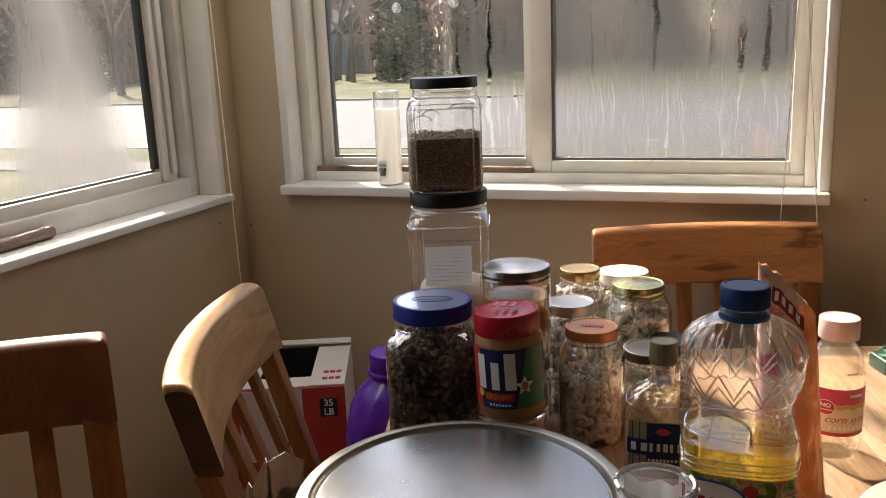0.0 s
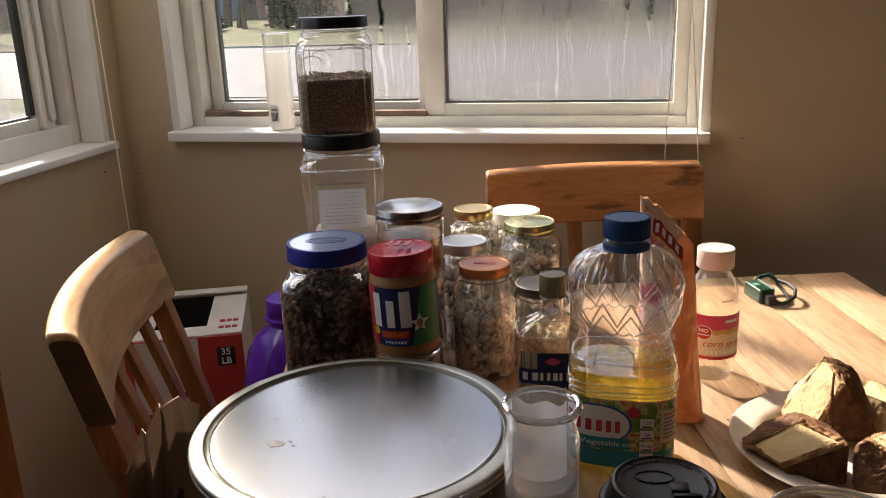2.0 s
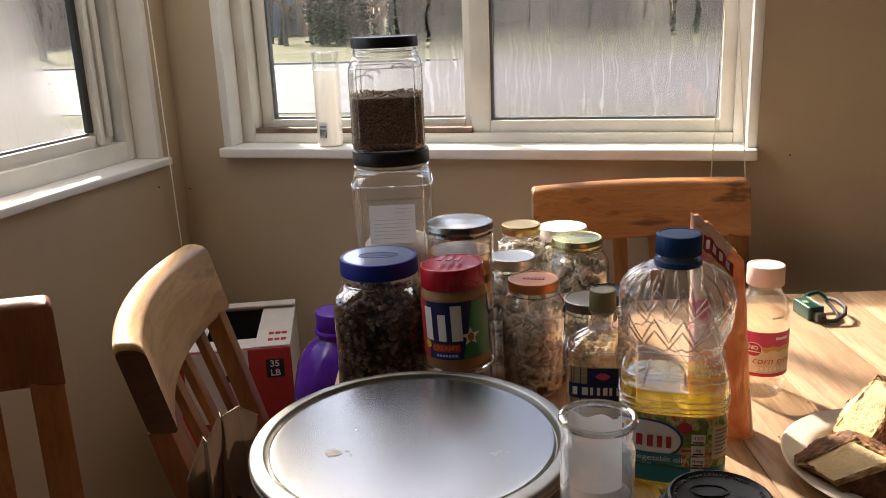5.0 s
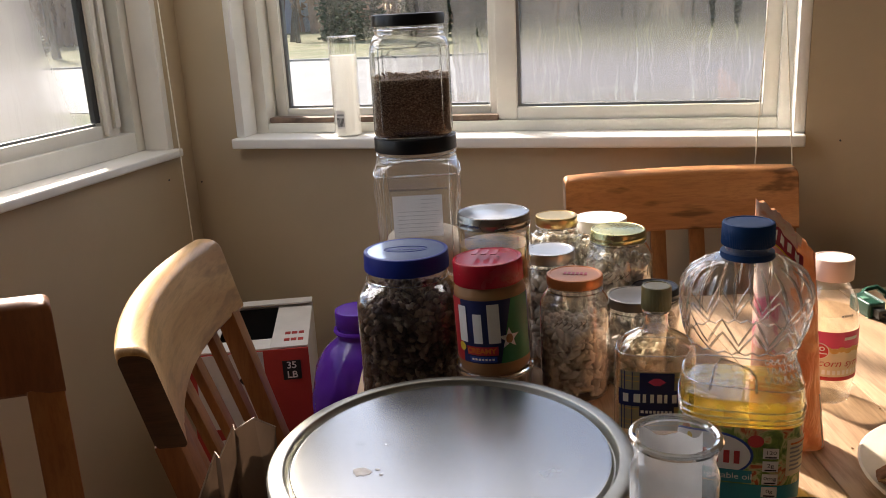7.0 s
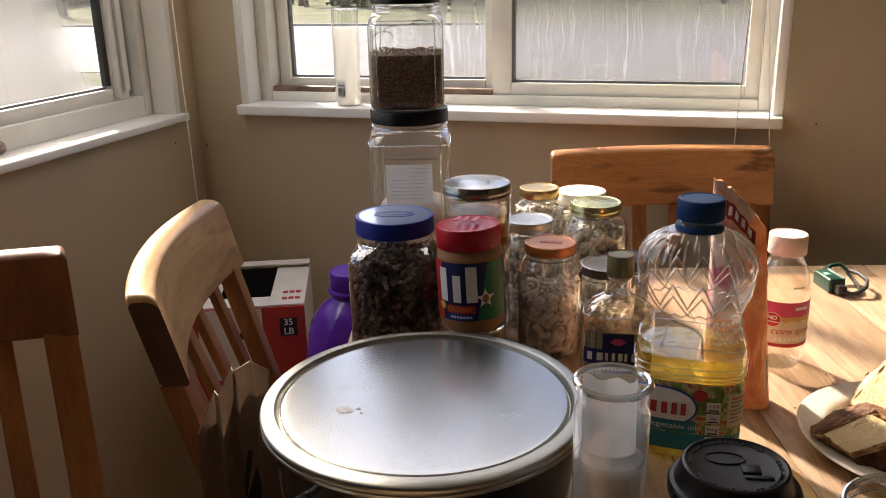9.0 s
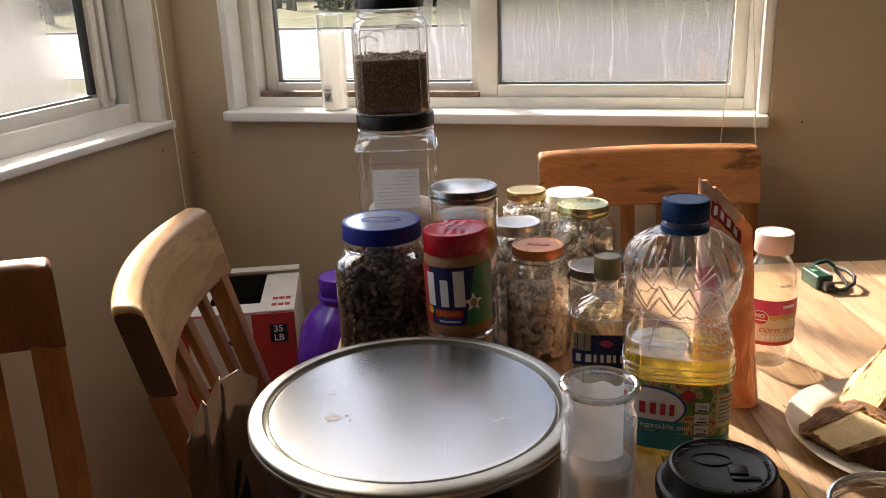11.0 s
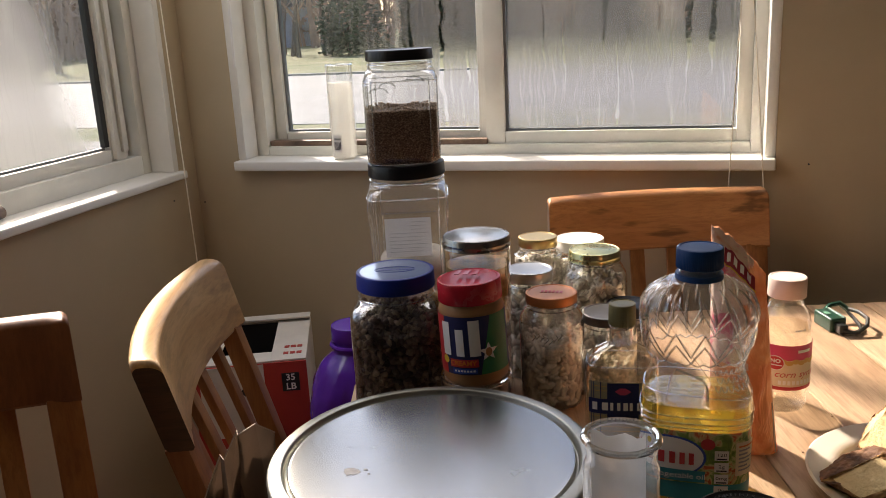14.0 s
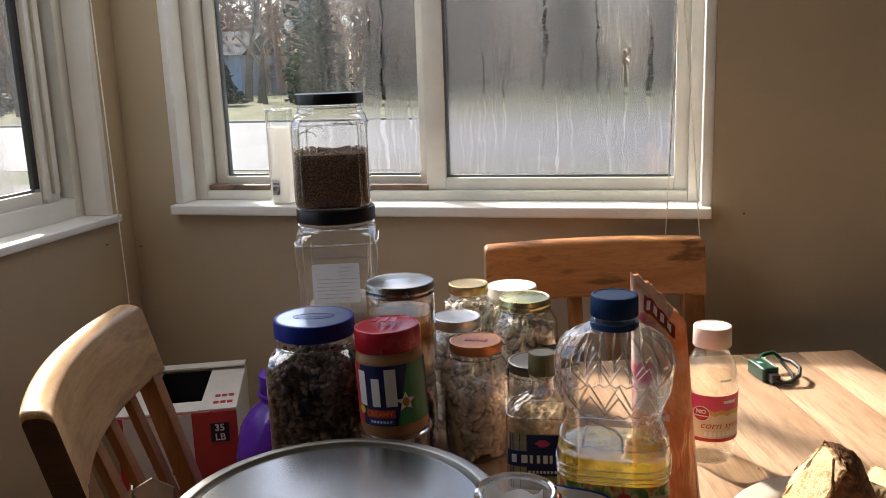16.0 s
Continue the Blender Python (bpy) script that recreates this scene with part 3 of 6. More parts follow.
house = thing("house", (-38, 70, GROUND), "pale blue sided house behind the trees", "house")
part("wall", box((11, 8, 3.4), (0, 0, 1.7)), SIDING, house, smooth=False)
bm = bmesh.new()
pts = [bm.verts.new(v) for v in ((-6, -4.6, 3.3), (6, -4.6, 3.3), (6, 4.6, 3.3), (-6, 4.6, 3.3), (-6, 0, 5.4), (6, 0, 5.4))]
for f in ((0, 1, 5, 4), (2, 3, 4, 5), (0, 4, 3), (1, 2, 5), (3, 2, 1, 0)):
    bm.faces.new([pts[i] for i in f])
part("roof", bm, ROOF, house, smooth=False)
for x in (-3.2, 0.2, 3.4):
    part("window", box((1.1, 0.12, 1.4), (x, -4.03, 1.8), 0.02), DARK_SEAL, house)

# ---------------------------------------------------------------- the table
TABLE = 0.75
TURN_T = 15.9
CORNER = Vector((1.158, 1.80, 0))
TU, TV = Vector((math.cos(radians(TURN_T)), math.sin(radians(TURN_T)), 0)), Vector((math.sin(radians(TURN_T)), -math.cos(radians(TURN_T)), 0))
TW, TL = 0.97, 1.50
mid = CORNER - TU * TW / 2 + TV * TL / 2
table = thing("dining_table", (mid.x, mid.y, 0), "pale wooden dining table of butted planks, worn lacquer", "table", turn=TURN_T)
edges = [-TW / 2, -0.36, -0.225, -0.095, 0.030, 0.150, 0.285, 0.385, TW / 2]
for k, (a, b) in enumerate(zip(edges, edges[1:])):
    part("plank", box((b - a - 0.0012, TL, 0.028), ((a + b) / 2, 0, TABLE - 0.014), 0.0022 if 0 < k < 7 else 0.004), TABLE_WOOD, table)
for y in (-TL / 2 + 0.07, TL / 2 - 0.07):
    part("apron", box((TW - 0.2, 0.022, 0.09), (0, y, TABLE - 0.074), 0.002), TABLE_WOOD, table)
for x in (-TW / 2 + 0.07, TW / 2 - 0.07):
    part("apron", box((0.022, TL - 0.2, 0.09), (x, 0, TABLE - 0.074), 0.002), TABLE_WOOD, table)
    for y in (-TL / 2 + 0.07, TL / 2 - 0.07):
        part("leg", box((0.065, 0.065, TABLE - 0.029), (x, y, (TABLE - 0.029) / 2), 0.006), TABLE_WOOD, table)


# ---------------------------------------------------------------- chairs
def crest_bm(width, bow, thick, z0, z1, rake):
    """A curved top rail with a softly rounded upper edge and rounded corners; y is backwards."""
    bm2 = bmesh.new()
    rr = 0.008
    near = [width / 2 - rr * (1 - math.sin(k * math.pi / 10)) for k in range(5)]
    xs = sorted([-v for v in near] + [width / 2 - rr - (width - 2 * rr) * q / 20 for q in range(21)] + near)
    xs = [-width / 2] + [x for x in xs if abs(x) < width / 2 - 1e-4] + [width / 2]
    rows = []
    arc = [(-0.5 + 0.5 * (1 - math.cos(a * math.pi / 12)), math.sin(a * math.pi / 12)) for a in range(7)]
    for x in xs:
        f = 1 - (2 * x / width) ** 2
        d = max(0.0, rr - (width / 2 - abs(x)))
        top = z1 - rr * (1 - math.sqrt(max(0.0, 1 - (d / rr) ** 2)))
        prof = [(-0.5, z0 + 0.004)]
        prof += [(py, top - 0.010 + 0.010 * pz) for py, pz in arc]
        prof += [(0.5 - 0.30 * (1 - math.sin(a * math.pi / 8)), top - 0.008 * (1 - math.cos(a * math.pi / 8))) for a in range(5)]
        prof += [(0.5, z0 + 0.004), (0.40, z0), (-0.40, z0)]
        rows.append([bm2.verts.new((x, bow * f + py * thick + (z - 0.45) * rake, z)) for py, z in prof])
    m2 = len(rows[0])
    for a, b in zip(rows, rows[1:]):
        for k in range(m2):
            bm2.faces.new((a[k], a[(k + 1) % m2], b[(k + 1) % m2], b[k]))
    bm2.faces.new(rows[0]).material_index = 1  # the sawn ends, coloured dark for shade
    bm2.faces.new(rows[-1][::-1]).material_index = 1
    return bm2


def stick(p, q, w, d, bevel=0.003):
    """A squared stick from p to q."""
    p, q = Vector(p), Vector(q)
    L = (q - p).length
    dirn = (q - p).normalized()
    y = Vector((0, 1, 0))
    x = y.cross(dirn).normalized()
    y = dirn.cross(x)
    m2 = Matrix((x, y, dirn)).transposed().to_4x4()
    m2.translation = (p + q) / 2
    return box((w, d, L), (0, 0, 0), bevel, m=m2)


def chair(matrix, crest_mat, label, top=0.936, body=None, seat=(0.38, 0.41), near=None, rake=0.17):
    body = body or CHAIR_WOOD
    c = thing("dining_chair", (0, 0, 0), label, "chair", "chairs round the table")
    W, bow = 0.412, 0.03
    zc = top - 0.108
    part("crest_rail", crest_bm(W, bow, 0.032, zc, top, rake), [crest_mat, SHADED_END], c)

    def back_at(x, z):
        return Vector((x, bow * (1 - (2 * x / W) ** 2) * min(1, max(0, (z - 0.5) / 0.35)) + (z - 0.45) * rake, z))

    for s in (-1, 1):
        x = s * (W / 2 - 0.021)
        # near: a darker wood for one post, to colour in its shade
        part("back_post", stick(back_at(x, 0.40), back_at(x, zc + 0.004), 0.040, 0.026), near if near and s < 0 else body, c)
        part("rear_leg", stick((x, 0.03, 0), back_at(x, 0.41), 0.040, 0.03), body, c)
        part("front_leg", stick((s * 0.175, -0.38, 0), (s * 0.175, -0.38, 0.425), 0.04, 0.04), body, c)
        part("side_rail", stick((s * 0.178, -0.36, 0.20), (s * 0.183, 0.0, 0.20), 0.02, 0.03), body, c)
    for f in (-0.28, -0.085, 0.085, 0.28):
        part("slat", stick(back_at(f * W, 0.47), back_at(f * W, zc + 0.004), 0.028, 0.012), body, c)
    part("lower_rail", stick((-0.18, 0.012, 0.47), (0.18, 0.012, 0.47), 0.03, 0.022), body, c)
    part("seat", box((seat[0], seat[1], 0.03), (0, 0.015 - seat[1] / 2, 0.437), 0.012, 3), body, c)
    c.matrix_world = matrix
    return c


def chair_at(p, q, crest_mat, label, top=0.936, body=None, seat=(0.38, 0.41), near=None, rake=0.17):
    """p, q: the upper ends of the top rail, the sitter's right first seen from the front."""
    p, q = Vector((*p, 0)), Vector((*q, 0))
    d = (q - p).normalized()
    yax = Vector((-d.y, d.x, 0))  # backwards
    base = (p + q) / 2 - yax * (top - 0.45) * rake
    m2 = Matrix((d, yax, (0, 0, 1))).transposed().to_4x4()
    m2.translation = base
    return chair(m2, crest_mat, label, top, body, seat, near, rake)


chair_at((0.511, 1.770), (0.902, 1.890), CHAIR_STAINED, "honey-stained wooden chair with dark scuffs on its top rail", 0.932)
# near post and the next chair's top rail take the shaded wood
chair_at((0.219, 0.918), (0.069, 1.306), CHAIR_PALE, "pale wooden chair with a curved top rail and slatted back", near=CHAIR_SHADED, rake=0.25)
chair_at((-0.283, 0.770), (0.019, 1.047), CHAIR_SHADED, "wooden chair with slatted back beside the wall, top rail coloured dark for shade", seat=(0.34, 0.36))

# ---------------------------------------------------------------- things on the table
RED = plain("red_print", (0.50, 0.03, 0.035), 0.4, vary=0.1)
RED_LID = plain("red_lid_plastic", (0.50, 0.012, 0.030), 0.26, vary=0.08, bump=0.1)
BLUE_LID = plain("blue_lid_plastic", (0.010, 0.030, 0.26), 0.34, vary=0.1, Specular_IOR_Level=0.3)
# base colour paled to paint the window's reflection on the lid top
BLUE_TOP_GLARE = plain("blue_lid_top_with_glare", (0.27, 0.34, 0.56), 0.22, vary=0.1, Specular_IOR_Level=1.0, coat=1.0, Coat_Roughness=0.12, Coat_IOR=2.6)
NAVY_LID = plain("navy_cap_plastic", (0.005, 0.042, 0.15), 0.45, vary=0.1, Specular_IOR_Level=0.25)
WHITE_PLASTIC = plain("white_plastic", (0.80, 0.78, 0.75), 0.4, vary=0.04)
PAPER_WHITE = plain("white_paper", (0.78, 0.77, 0.75), 0.8, vary=0.04)
GOLD = plain("gold_lid", (0.62, 0.45, 0.20), 0.3, 1.0, vary=0.12)
GREEN_GOLD = plain("olive_gold_lid", (0.52, 0.50, 0.26), 0.28, 1.0, vary=0.12)
COPPER = plain("orange_printed_lid", (0.52, 0.20, 0.07), 0.35, 0.5, vary=0.15)
DARK_LID = plain("dark_pewter_lid", (0.20, 0.19, 0.18), 0.35, 1.0, vary=0.2)
BLACK_LID = plain("blue_black_lid", (0.02, 0.026, 0.035), 0.35, 0.2, vary=0.2)
OLIVE_CAP = plain("olive_cap", (0.20, 0.17, 0.07), 0.4, vary=0.1)
NAVY = plain("navy_print", (0.008, 0.015, 0.09), 0.45)
BLUE = plain("blue_print", (0.02, 0.07, 0.36), 0.45)
GREEN = plain("green_print", (0.01, 0.17, 0.06), 0.45)
TEAL = plain("teal_print", (0.01, 0.22, 0.27), 0.45)
CREAM = plain("cream_print", (0.72, 0.64, 0.45), 0.6, vary=0.05)
WHITE_INK = plain("white_print", (0.80, 0.80, 0.78), 0.5, vary=0.03)
BLACK_INK = plain("black_print", (0.015, 0.015, 0.017), 0.5)
PALE_INK = plain("faint_print", (0.55, 0.55, 0.55), 0.7)
GREY_INK = plain("grey_print", (0.30, 0.30, 0.30), 0.7)
ORANGE_INK = plain("orange_print", (0.65, 0.17, 0.02), 0.5)
PINK = plain("pink_print", (0.62, 0.06, 0.15), 0.45)
BURGUNDY = plain("burgundy_print", (0.30, 0.02, 0.045), 0.45)
GOLD_INK = plain("ochre_print", (0.60, 0.38, 0.10), 0.5)
PLAID = plain("olive_cream_print", (0.34, 0.31, 0.19), 0.6, vary=0.08)
YELLOW = plain("yellow_print", (0.75, 0.55, 0.05), 0.5)
PEANUT = plain("peanut_spread", (0.32, 0.16, 0.06), 0.5, vary=0.1)


def lit_through(name, colour, share, rough=0.8):
    """Paper or wax that glows when light falls on its far side."""
    n2 = Nodes(name)
    col = n2.mix(n2.noise(30, 4), tint(colour, 0.94), colour)
    front = n2.add("BsdfDiffuse", Color=col, Roughness=0.3)
    through_it = n2.add("BsdfTranslucent", Color=col)
    m3 = n2.add("MixShader", Fac=share)
    n2.t.links.new(front.outputs[0], m3.inputs[1])
    n2.t.links.new(through_it.outputs[0], m3.inputs[2])
    n2.t.links.new(m3.outputs[0], n2.out.inputs["Surface"])
    return n2.mat


WAX = lit_through("white_wax", (0.94, 0.93, 0.90), 0.62)
THIN_PAPER = lit_through("thin_white_paper", (0.88, 0.88, 0.87), 0.55)
n = Nodes("brown_rice")
grains = n.noise(330, 3, 0.7, n.coords((1, 1, 1.6)), 0.6)
n.principled(Base_Color=n.ramp(grains, [(0.36, (0.045, 0.026, 0.016)), (0.52, (0.19, 0.12, 0.075)), (0.66, (0.42, 0.32, 0.23))]), Roughness=0.75, Normal=n.bump(grains, 0.9, 0.002))
RICE = n.mat
FLOUR = plain("pale_meal", (0.62, 0.55, 0.45), 0.85, vary=0.2, scale=60, bump=0.6, grain=300)
OIL = thin_glass("yellow_oil", (0.95, 0.88, 0.42), 0.5, haze=0.45, film_tone=(0.80, 0.66, 0.10))
OIL_TOP = thin_glass("pale_oil_surface", (0.96, 0.92, 0.74), 1.0, 0.1, 20, haze=0.25)
SPIRIT = thin_glass("faint_amber_spirit", (0.955, 0.91, 0.82), 0.3, haze=0.06, film_tone=(0.80, 0.68, 0.52))
SYRUP = thin_glass("clear_syrup", (0.97, 0.95, 0.90), 0.4)
BROTH = plain("amber_preserve", (0.55, 0.30, 0.08), 0.3, vary=0.5, scale=45)

n = Nodes("pale_beans")
n.principled(Base_Color=n.mix(n.island(), (0.56, 0.50, 0.41), (0.83, 0.77, 0.67)), Roughness=0.4)
BEANS = n.mat
n = Nodes("mixed_dark_nuts")
n.principled(Base_Color=n.ramp(n.island(), [(0.0, (0.035, 0.018, 0.018)), (0.45, (0.085, 0.047, 0.040)), (0.7, (0.20, 0.135, 0.095)), (1.0, (0.36, 0.28, 0.21))]), Roughness=0.55)
NUTS = n.mat
n = Nodes("lid_tray_metal")
stain = n.ramp(n.noise(16, 5, 0.6), [(0.48, 0.0), (0.70, 1.0)])
spots = n.ramp(n.noise(70, 4, 0.65), [(0.62, 0.0), (0.72, 1.0)])
n.principled(Base_Color=n.mix(n.math("MULTIPLY", spots, 0.10), (0.33, 0.34, 0.34), (0.305, 0.31, 0.305)), Metallic=1.0,
             Roughness=n.math("ADD", n.math("MULTIPLY", stain, 0.03), 0.245), Normal=n.bump(n.noise(9, 2), 0.025, 0.004))
TRAY = n.mat
TRAY_RIM = plain("dull_tin_rim", (0.34, 0.335, 0.30), 0.40, 1.0, vary=0.10, scale=22, bump=0.04)
STAIN_TAN = plain("tan_dried_stain", (0.31, 0.285, 0.255), 0.36, 0.85, vary=0.25, scale=200)
STAIN_GREY = plain("grey_water_spot", (0.31, 0.32, 0.32), 0.256, 1.0, vary=0.2, scale=200)
POT_BLACK = plain("black_enamel", (0.012, 0.012, 0.014), 0.25, vary=0.3)
n = Nodes("salad_photo_print")
v = n.noise(46, 3, 0.6, None, 1.2)
n.principled(Base_Color=n.ramp(v, [(0.30, (0.03, 0.10, 0.02)), (0.45, (0.20, 0.32, 0.06)), (0.52, (0.60, 0.60, 0.28)), (0.60, (0.55, 0.10, 0.03)), (0.70, (0.30, 0.16, 0.04))]), Roughness=0.4)
SALAD = n.mat


def lid_form(r, h, edge=0.0018, dish=0.0):
    rows = [(0, r * 0.985, None, 2), (0.0008, r, None, 2), (h - edge, r, None, 2), (h - edge * 0.3, r - edge * 0.35, None, 2), (h, r - edge * 1.2, None, 2)]
    if dish:
        rows += [(h + 1e-5, r - edge * 2.2, None, 2)]
    return Form(rows)


def screw_lid(parent, r, h, z, material, ribs=0, depth=0.0005, label="", name="lid", top_mat=None, dish=0.0008):
    """A screw lid with ribbed side and a slightly sunk top panel."""
    f = lid_form(r, h)
    bm2 = f.mesh(max(64, ribs * 2), False, False, (lambda a, zz: depth * math.cos(ribs * a) if 0.0005 < zz < h - 0.002 else 0.0) if ribs else None)
    ring = [v2 for v2 in bm2.verts if abs(v2.co.z - h) < 1e-6]
    ring.sort(key=lambda v2: math.atan2(v2.co.y, v2.co.x))
    inner = [bm2.verts.new((v2.co.x * 0.955, v2.co.y * 0.955, h)) for v2 in ring]
    sunk = [bm2.verts.new((v2.co.x * 0.93, v2.co.y * 0.93, h - dish)) for v2 in ring]
    for a, b in ((ring, inner), (inner, sunk)):
        for i in range(len(a)):
            bm2.faces.new((a[i], a[(i + 1) % len(a)], b[(i + 1) % len(a)], b[i]))
    bm2.faces.new(sunk)
    lid = part(name, bm2, material, parent, label, m=Matrix.Translation((0, 0, z)))
    if top_mat:
        part("lid_disc", disc(r * 0.93, rings=2), top_mat, lid, m=Matrix.Translation((0, 0, h - dish + 0.0004)))
    return lid


def mason_ring(parent, r, z, band, plate, label=""):
    """A threaded band with beads round a flat pressed lid."""
    rows = [(0, r - 0.0012), (0.0012, r + 0.0006), (0.003, r - 0.0002), (0.006, r - 0.0004), (0.0078, r + 0.0004), (0.010, r - 0.0006), (0.0145, r - 0.0008), (0.0162, r - 0.0018), (0.0168, r - 0.0034), (0.0160, r - 0.0050)]
    bm2 = Form([(zz, rr, None, 2) for zz, rr in rows]).mesh(72, False, False)
    lid = part("screw_band", bm2, band, parent, label, m=Matrix.Translation((0, 0, z)))
    top = Form([(0, r - 0.0048, None, 2), (0.0006, r - 0.0065, None, 2), (0.0002, r - 0.010, None, 2), (0.0010, r - 0.0115, None, 2)]).mesh(64, False, True)
    part("lid_plate", top, plate, lid, m=Matrix.Translation((0, 0, 0.0156)))
    return lid


def pebble(size, bend=0.25, rnd=random):
    """One bean: a bent, tapered ellipsoid."""
    bm2 = bmesh.new()
    bmesh.ops.create_icosphere(bm2, subdivisions=2 if size[0] > 0.008 else 1, radius=1)
    out = []
    for w in bm2.verts:
        x, y, z = w.co
        out.append((x * size[0], (y - bend * x * x) * size[1], z * size[2]))
    faces = [tuple(v2.index for v2 in f.verts) for f in bm2.faces]
    bm2.free()
    return np.array(out), faces


def fill(name, place, radius, z0, z1, size, material, count, label, seed, square=2.0, chaos=0.0, aspect=1.0, turn=0.0):
    """Loose pieces heaped in a jar: an outer layer against the wall, a heaped top and a solid core."""
    rnd = np.random.RandomState(seed)
    tmpl, tf = pebble(size)
    verts, faces = [], []
    b = size[1]
    for k in range(count):
        top = k < count * 0.25
        a = rnd.uniform(0, 2 * np.pi)
        edge = Form.polar(a, radius, radius * aspect, square) - b * 1.05
        if top:
            r = edge * math.sqrt(rnd.uniform(0, 1))
            z = z1 - rnd.uniform(0, b * 1.6) + 0.004 * math.sin(5 * a + seed) * chaos
        else:
            r = edge - (0.0 if k % 3 else rnd.uniform(1.2, 2.4) * b) - abs(rnd.normal(0, b * 0.3))
            z = rnd.uniform(z0 + b, z1 - b * 0.3)
        rot = np.array(Euler(rnd.uniform(0, 6.28, 3)).to_matrix())
        if not top:
            rot = np.array(Matrix.Rotation(a + math.pi / 2, 3, "Z") @ Matrix.Rotation(rnd.uniform(0, 6.28), 3, "Y") @ Matrix.Rotation(rnd.uniform(-0.5, 0.5), 3, "X"))
        s = rnd.uniform(0.8, 1.15)
        base = len(verts)
        verts.extend((tmpl * s) @ rot.T + np.array((r * math.cos(a), r * math.sin(a), z)))
        faces.extend(tuple(i + base for i in f) for f in tf)
    core = Form([(z0, radius - b * 4.6, (radius - b * 4.6) * aspect, square), (z1 - b * 1.6, radius - b * 4.6, (radius - b * 4.6) * aspect, square)]).mesh(28, True, True)
    base = len(verts)
    core.verts.index_update()
    verts.extend(tuple(v2.co) for v2 in core.verts)
    faces.extend(tuple(v2.index + base for v2 in f.verts) for f in core.faces)
    core.free()
    me = bpy.data.meshes.new(name)
    me.from_pydata([tuple(map(float, v2)) for v2 in verts], [], faces)
    me.materials.append(material)
    me.polygons.foreach_set("use_smooth", [True] * len(me.polygons))
    ob = new(name, me)
    ob.matrix_world = stand(place, turn)
    return tagged(ob, label, "dry food", kind="stuff")


def rounded_jar(r, h, neck, shoulder, lift=0.004):
    """Sections of a round jar: foot, straight wall, shoulder and neck."""
    return smooth_sections([(0, r * 0.86, r * 0.86, 2), (lift, r * 0.97, r * 0.97, 2), (lift * 3, r, r, 2), (shoulder * 0.5, r, r, 2), (shoulder, r, r, 2),
                            (shoulder + (h - shoulder) * 0.42, (r + neck) / 2 + 0.001, (r + neck) / 2 + 0.001, 2), (shoulder + (h - shoulder) * 0.72, neck + 0.0006, neck + 0.0006, 2), (h, neck, neck, 2)], 4)


JARS = "jars of dry food on the table"


def jar(place, label, r, h, neck, shoulder, lid, glass=None, emboss=True):
    """A glass jar; lid: a function that puts the lid on at the neck."""
    j = thing("glass_jar", place, label, "jar", JARS)
    f = Form(rounded_jar(r, h, neck, shoulder))
    body = part("glass_body", f.mesh(56), glass or CLEAR_GLASS, j)
    for z in (h - 0.004, h - 0.010):
        part("thread", ring_bm(neck + 0.0005, z, 0.0010, 40), GLASS_EDGE, body)
    part("foot_ring", ring_bm(r * 0.86, 0.002, 0.0022, 40), GLASS_EDGE, body)
    if emboss:
        for k in range(7):
            part("raised_mark", decal_flat(f, tube([(-0.003, -0.004, 0), (0.003, 0.002, 0), (0.001, 0.005, 0)], 0.0007, 5), -0.018 + 0.006 * k, shoulder - 0.012 + 0.003 * math.sin(k * 1.3), 0.0004), GLASS_EDGE, body)
    lid(j)
    return j


def on_table(x, y, size=1.0):
    return (x, y, TABLE, size)


# haze brightens the nut jar's wall, painting the glare on it
PET_GLARE = thin_glass("hazed_clear_plastic", (0.97, 0.965, 0.97), 1.7, 0.3, 45, haze=0.09)
PET_DULL = thin_glass("dull_clear_plastic", (0.965, 0.965, 0.96), 1.5, 0.14, 40, haze=0.015)


# stacked square jars
def square_jar(name, place, w, h, lid_r, lid_h, label, grip=False):
    j = thing(name, place, label, "jar", "square plastic jars in a stack", turn=17)
    hb = h - lid_h
    rows = [(0, w * 0.86, w * 0.86, 5), (0.006, w * 0.97, w * 0.97, 6), (0.015, w, w, 6.5)]
    if grip:
        rows += [(hb * 0.35, w, w, 6), (hb * 0.42, w * 0.965, w * 0.985, 6), (hb * 0.70, w * 0.965, w * 0.985, 6), (hb * 0.78, w, w, 6)]
    else:
        rows += [(hb * 0.4, w, w, 6.5), (hb * 0.75, w, w, 6.5)]
    rows += [(hb - 0.035, w, w, 6), (hb - 0.022, w * 0.96, w * 0.96, 4.5), (hb - 0.014, lid_r * 0.99, lid_r * 0.99, 2.3), (hb - 0.010, lid_r * 0.96, lid_r * 0.96, 2), (hb, lid_r * 0.95, lid_r * 0.95, 2)]
    f = Form(smooth_sections(rows, 3))
    body = part("plastic_body", f.mesh(72), PET_DULL, j)
    part("neck_bead", ring_bm(lid_r * 0.97, hb - 0.006, 0.0012, 48), GLASS_EDGE, body)
    # tubes added along the corners to draw the upright highlights
    for a in (38, 52, 128, 142, 218, 232, 308, 322):
        part("corner_highlight", tube([f.point(radians(a), z, 0.0002) for z in span(0.012, hb - 0.026, 14)], 0.0011, 6), GLASS_EDGE, body)
    part("shoulder_ridge", tube([f.point(2 * math.pi * i / 64, hb - 0.031, 0.0002) for i in range(64)], 0.0010, 6, True), GLASS_EDGE, body)
    screw_lid(j, lid_r, lid_h, hb, BLACK_PLASTIC, 90, 0.0003, "black ribbed lid")
    return j, f, body


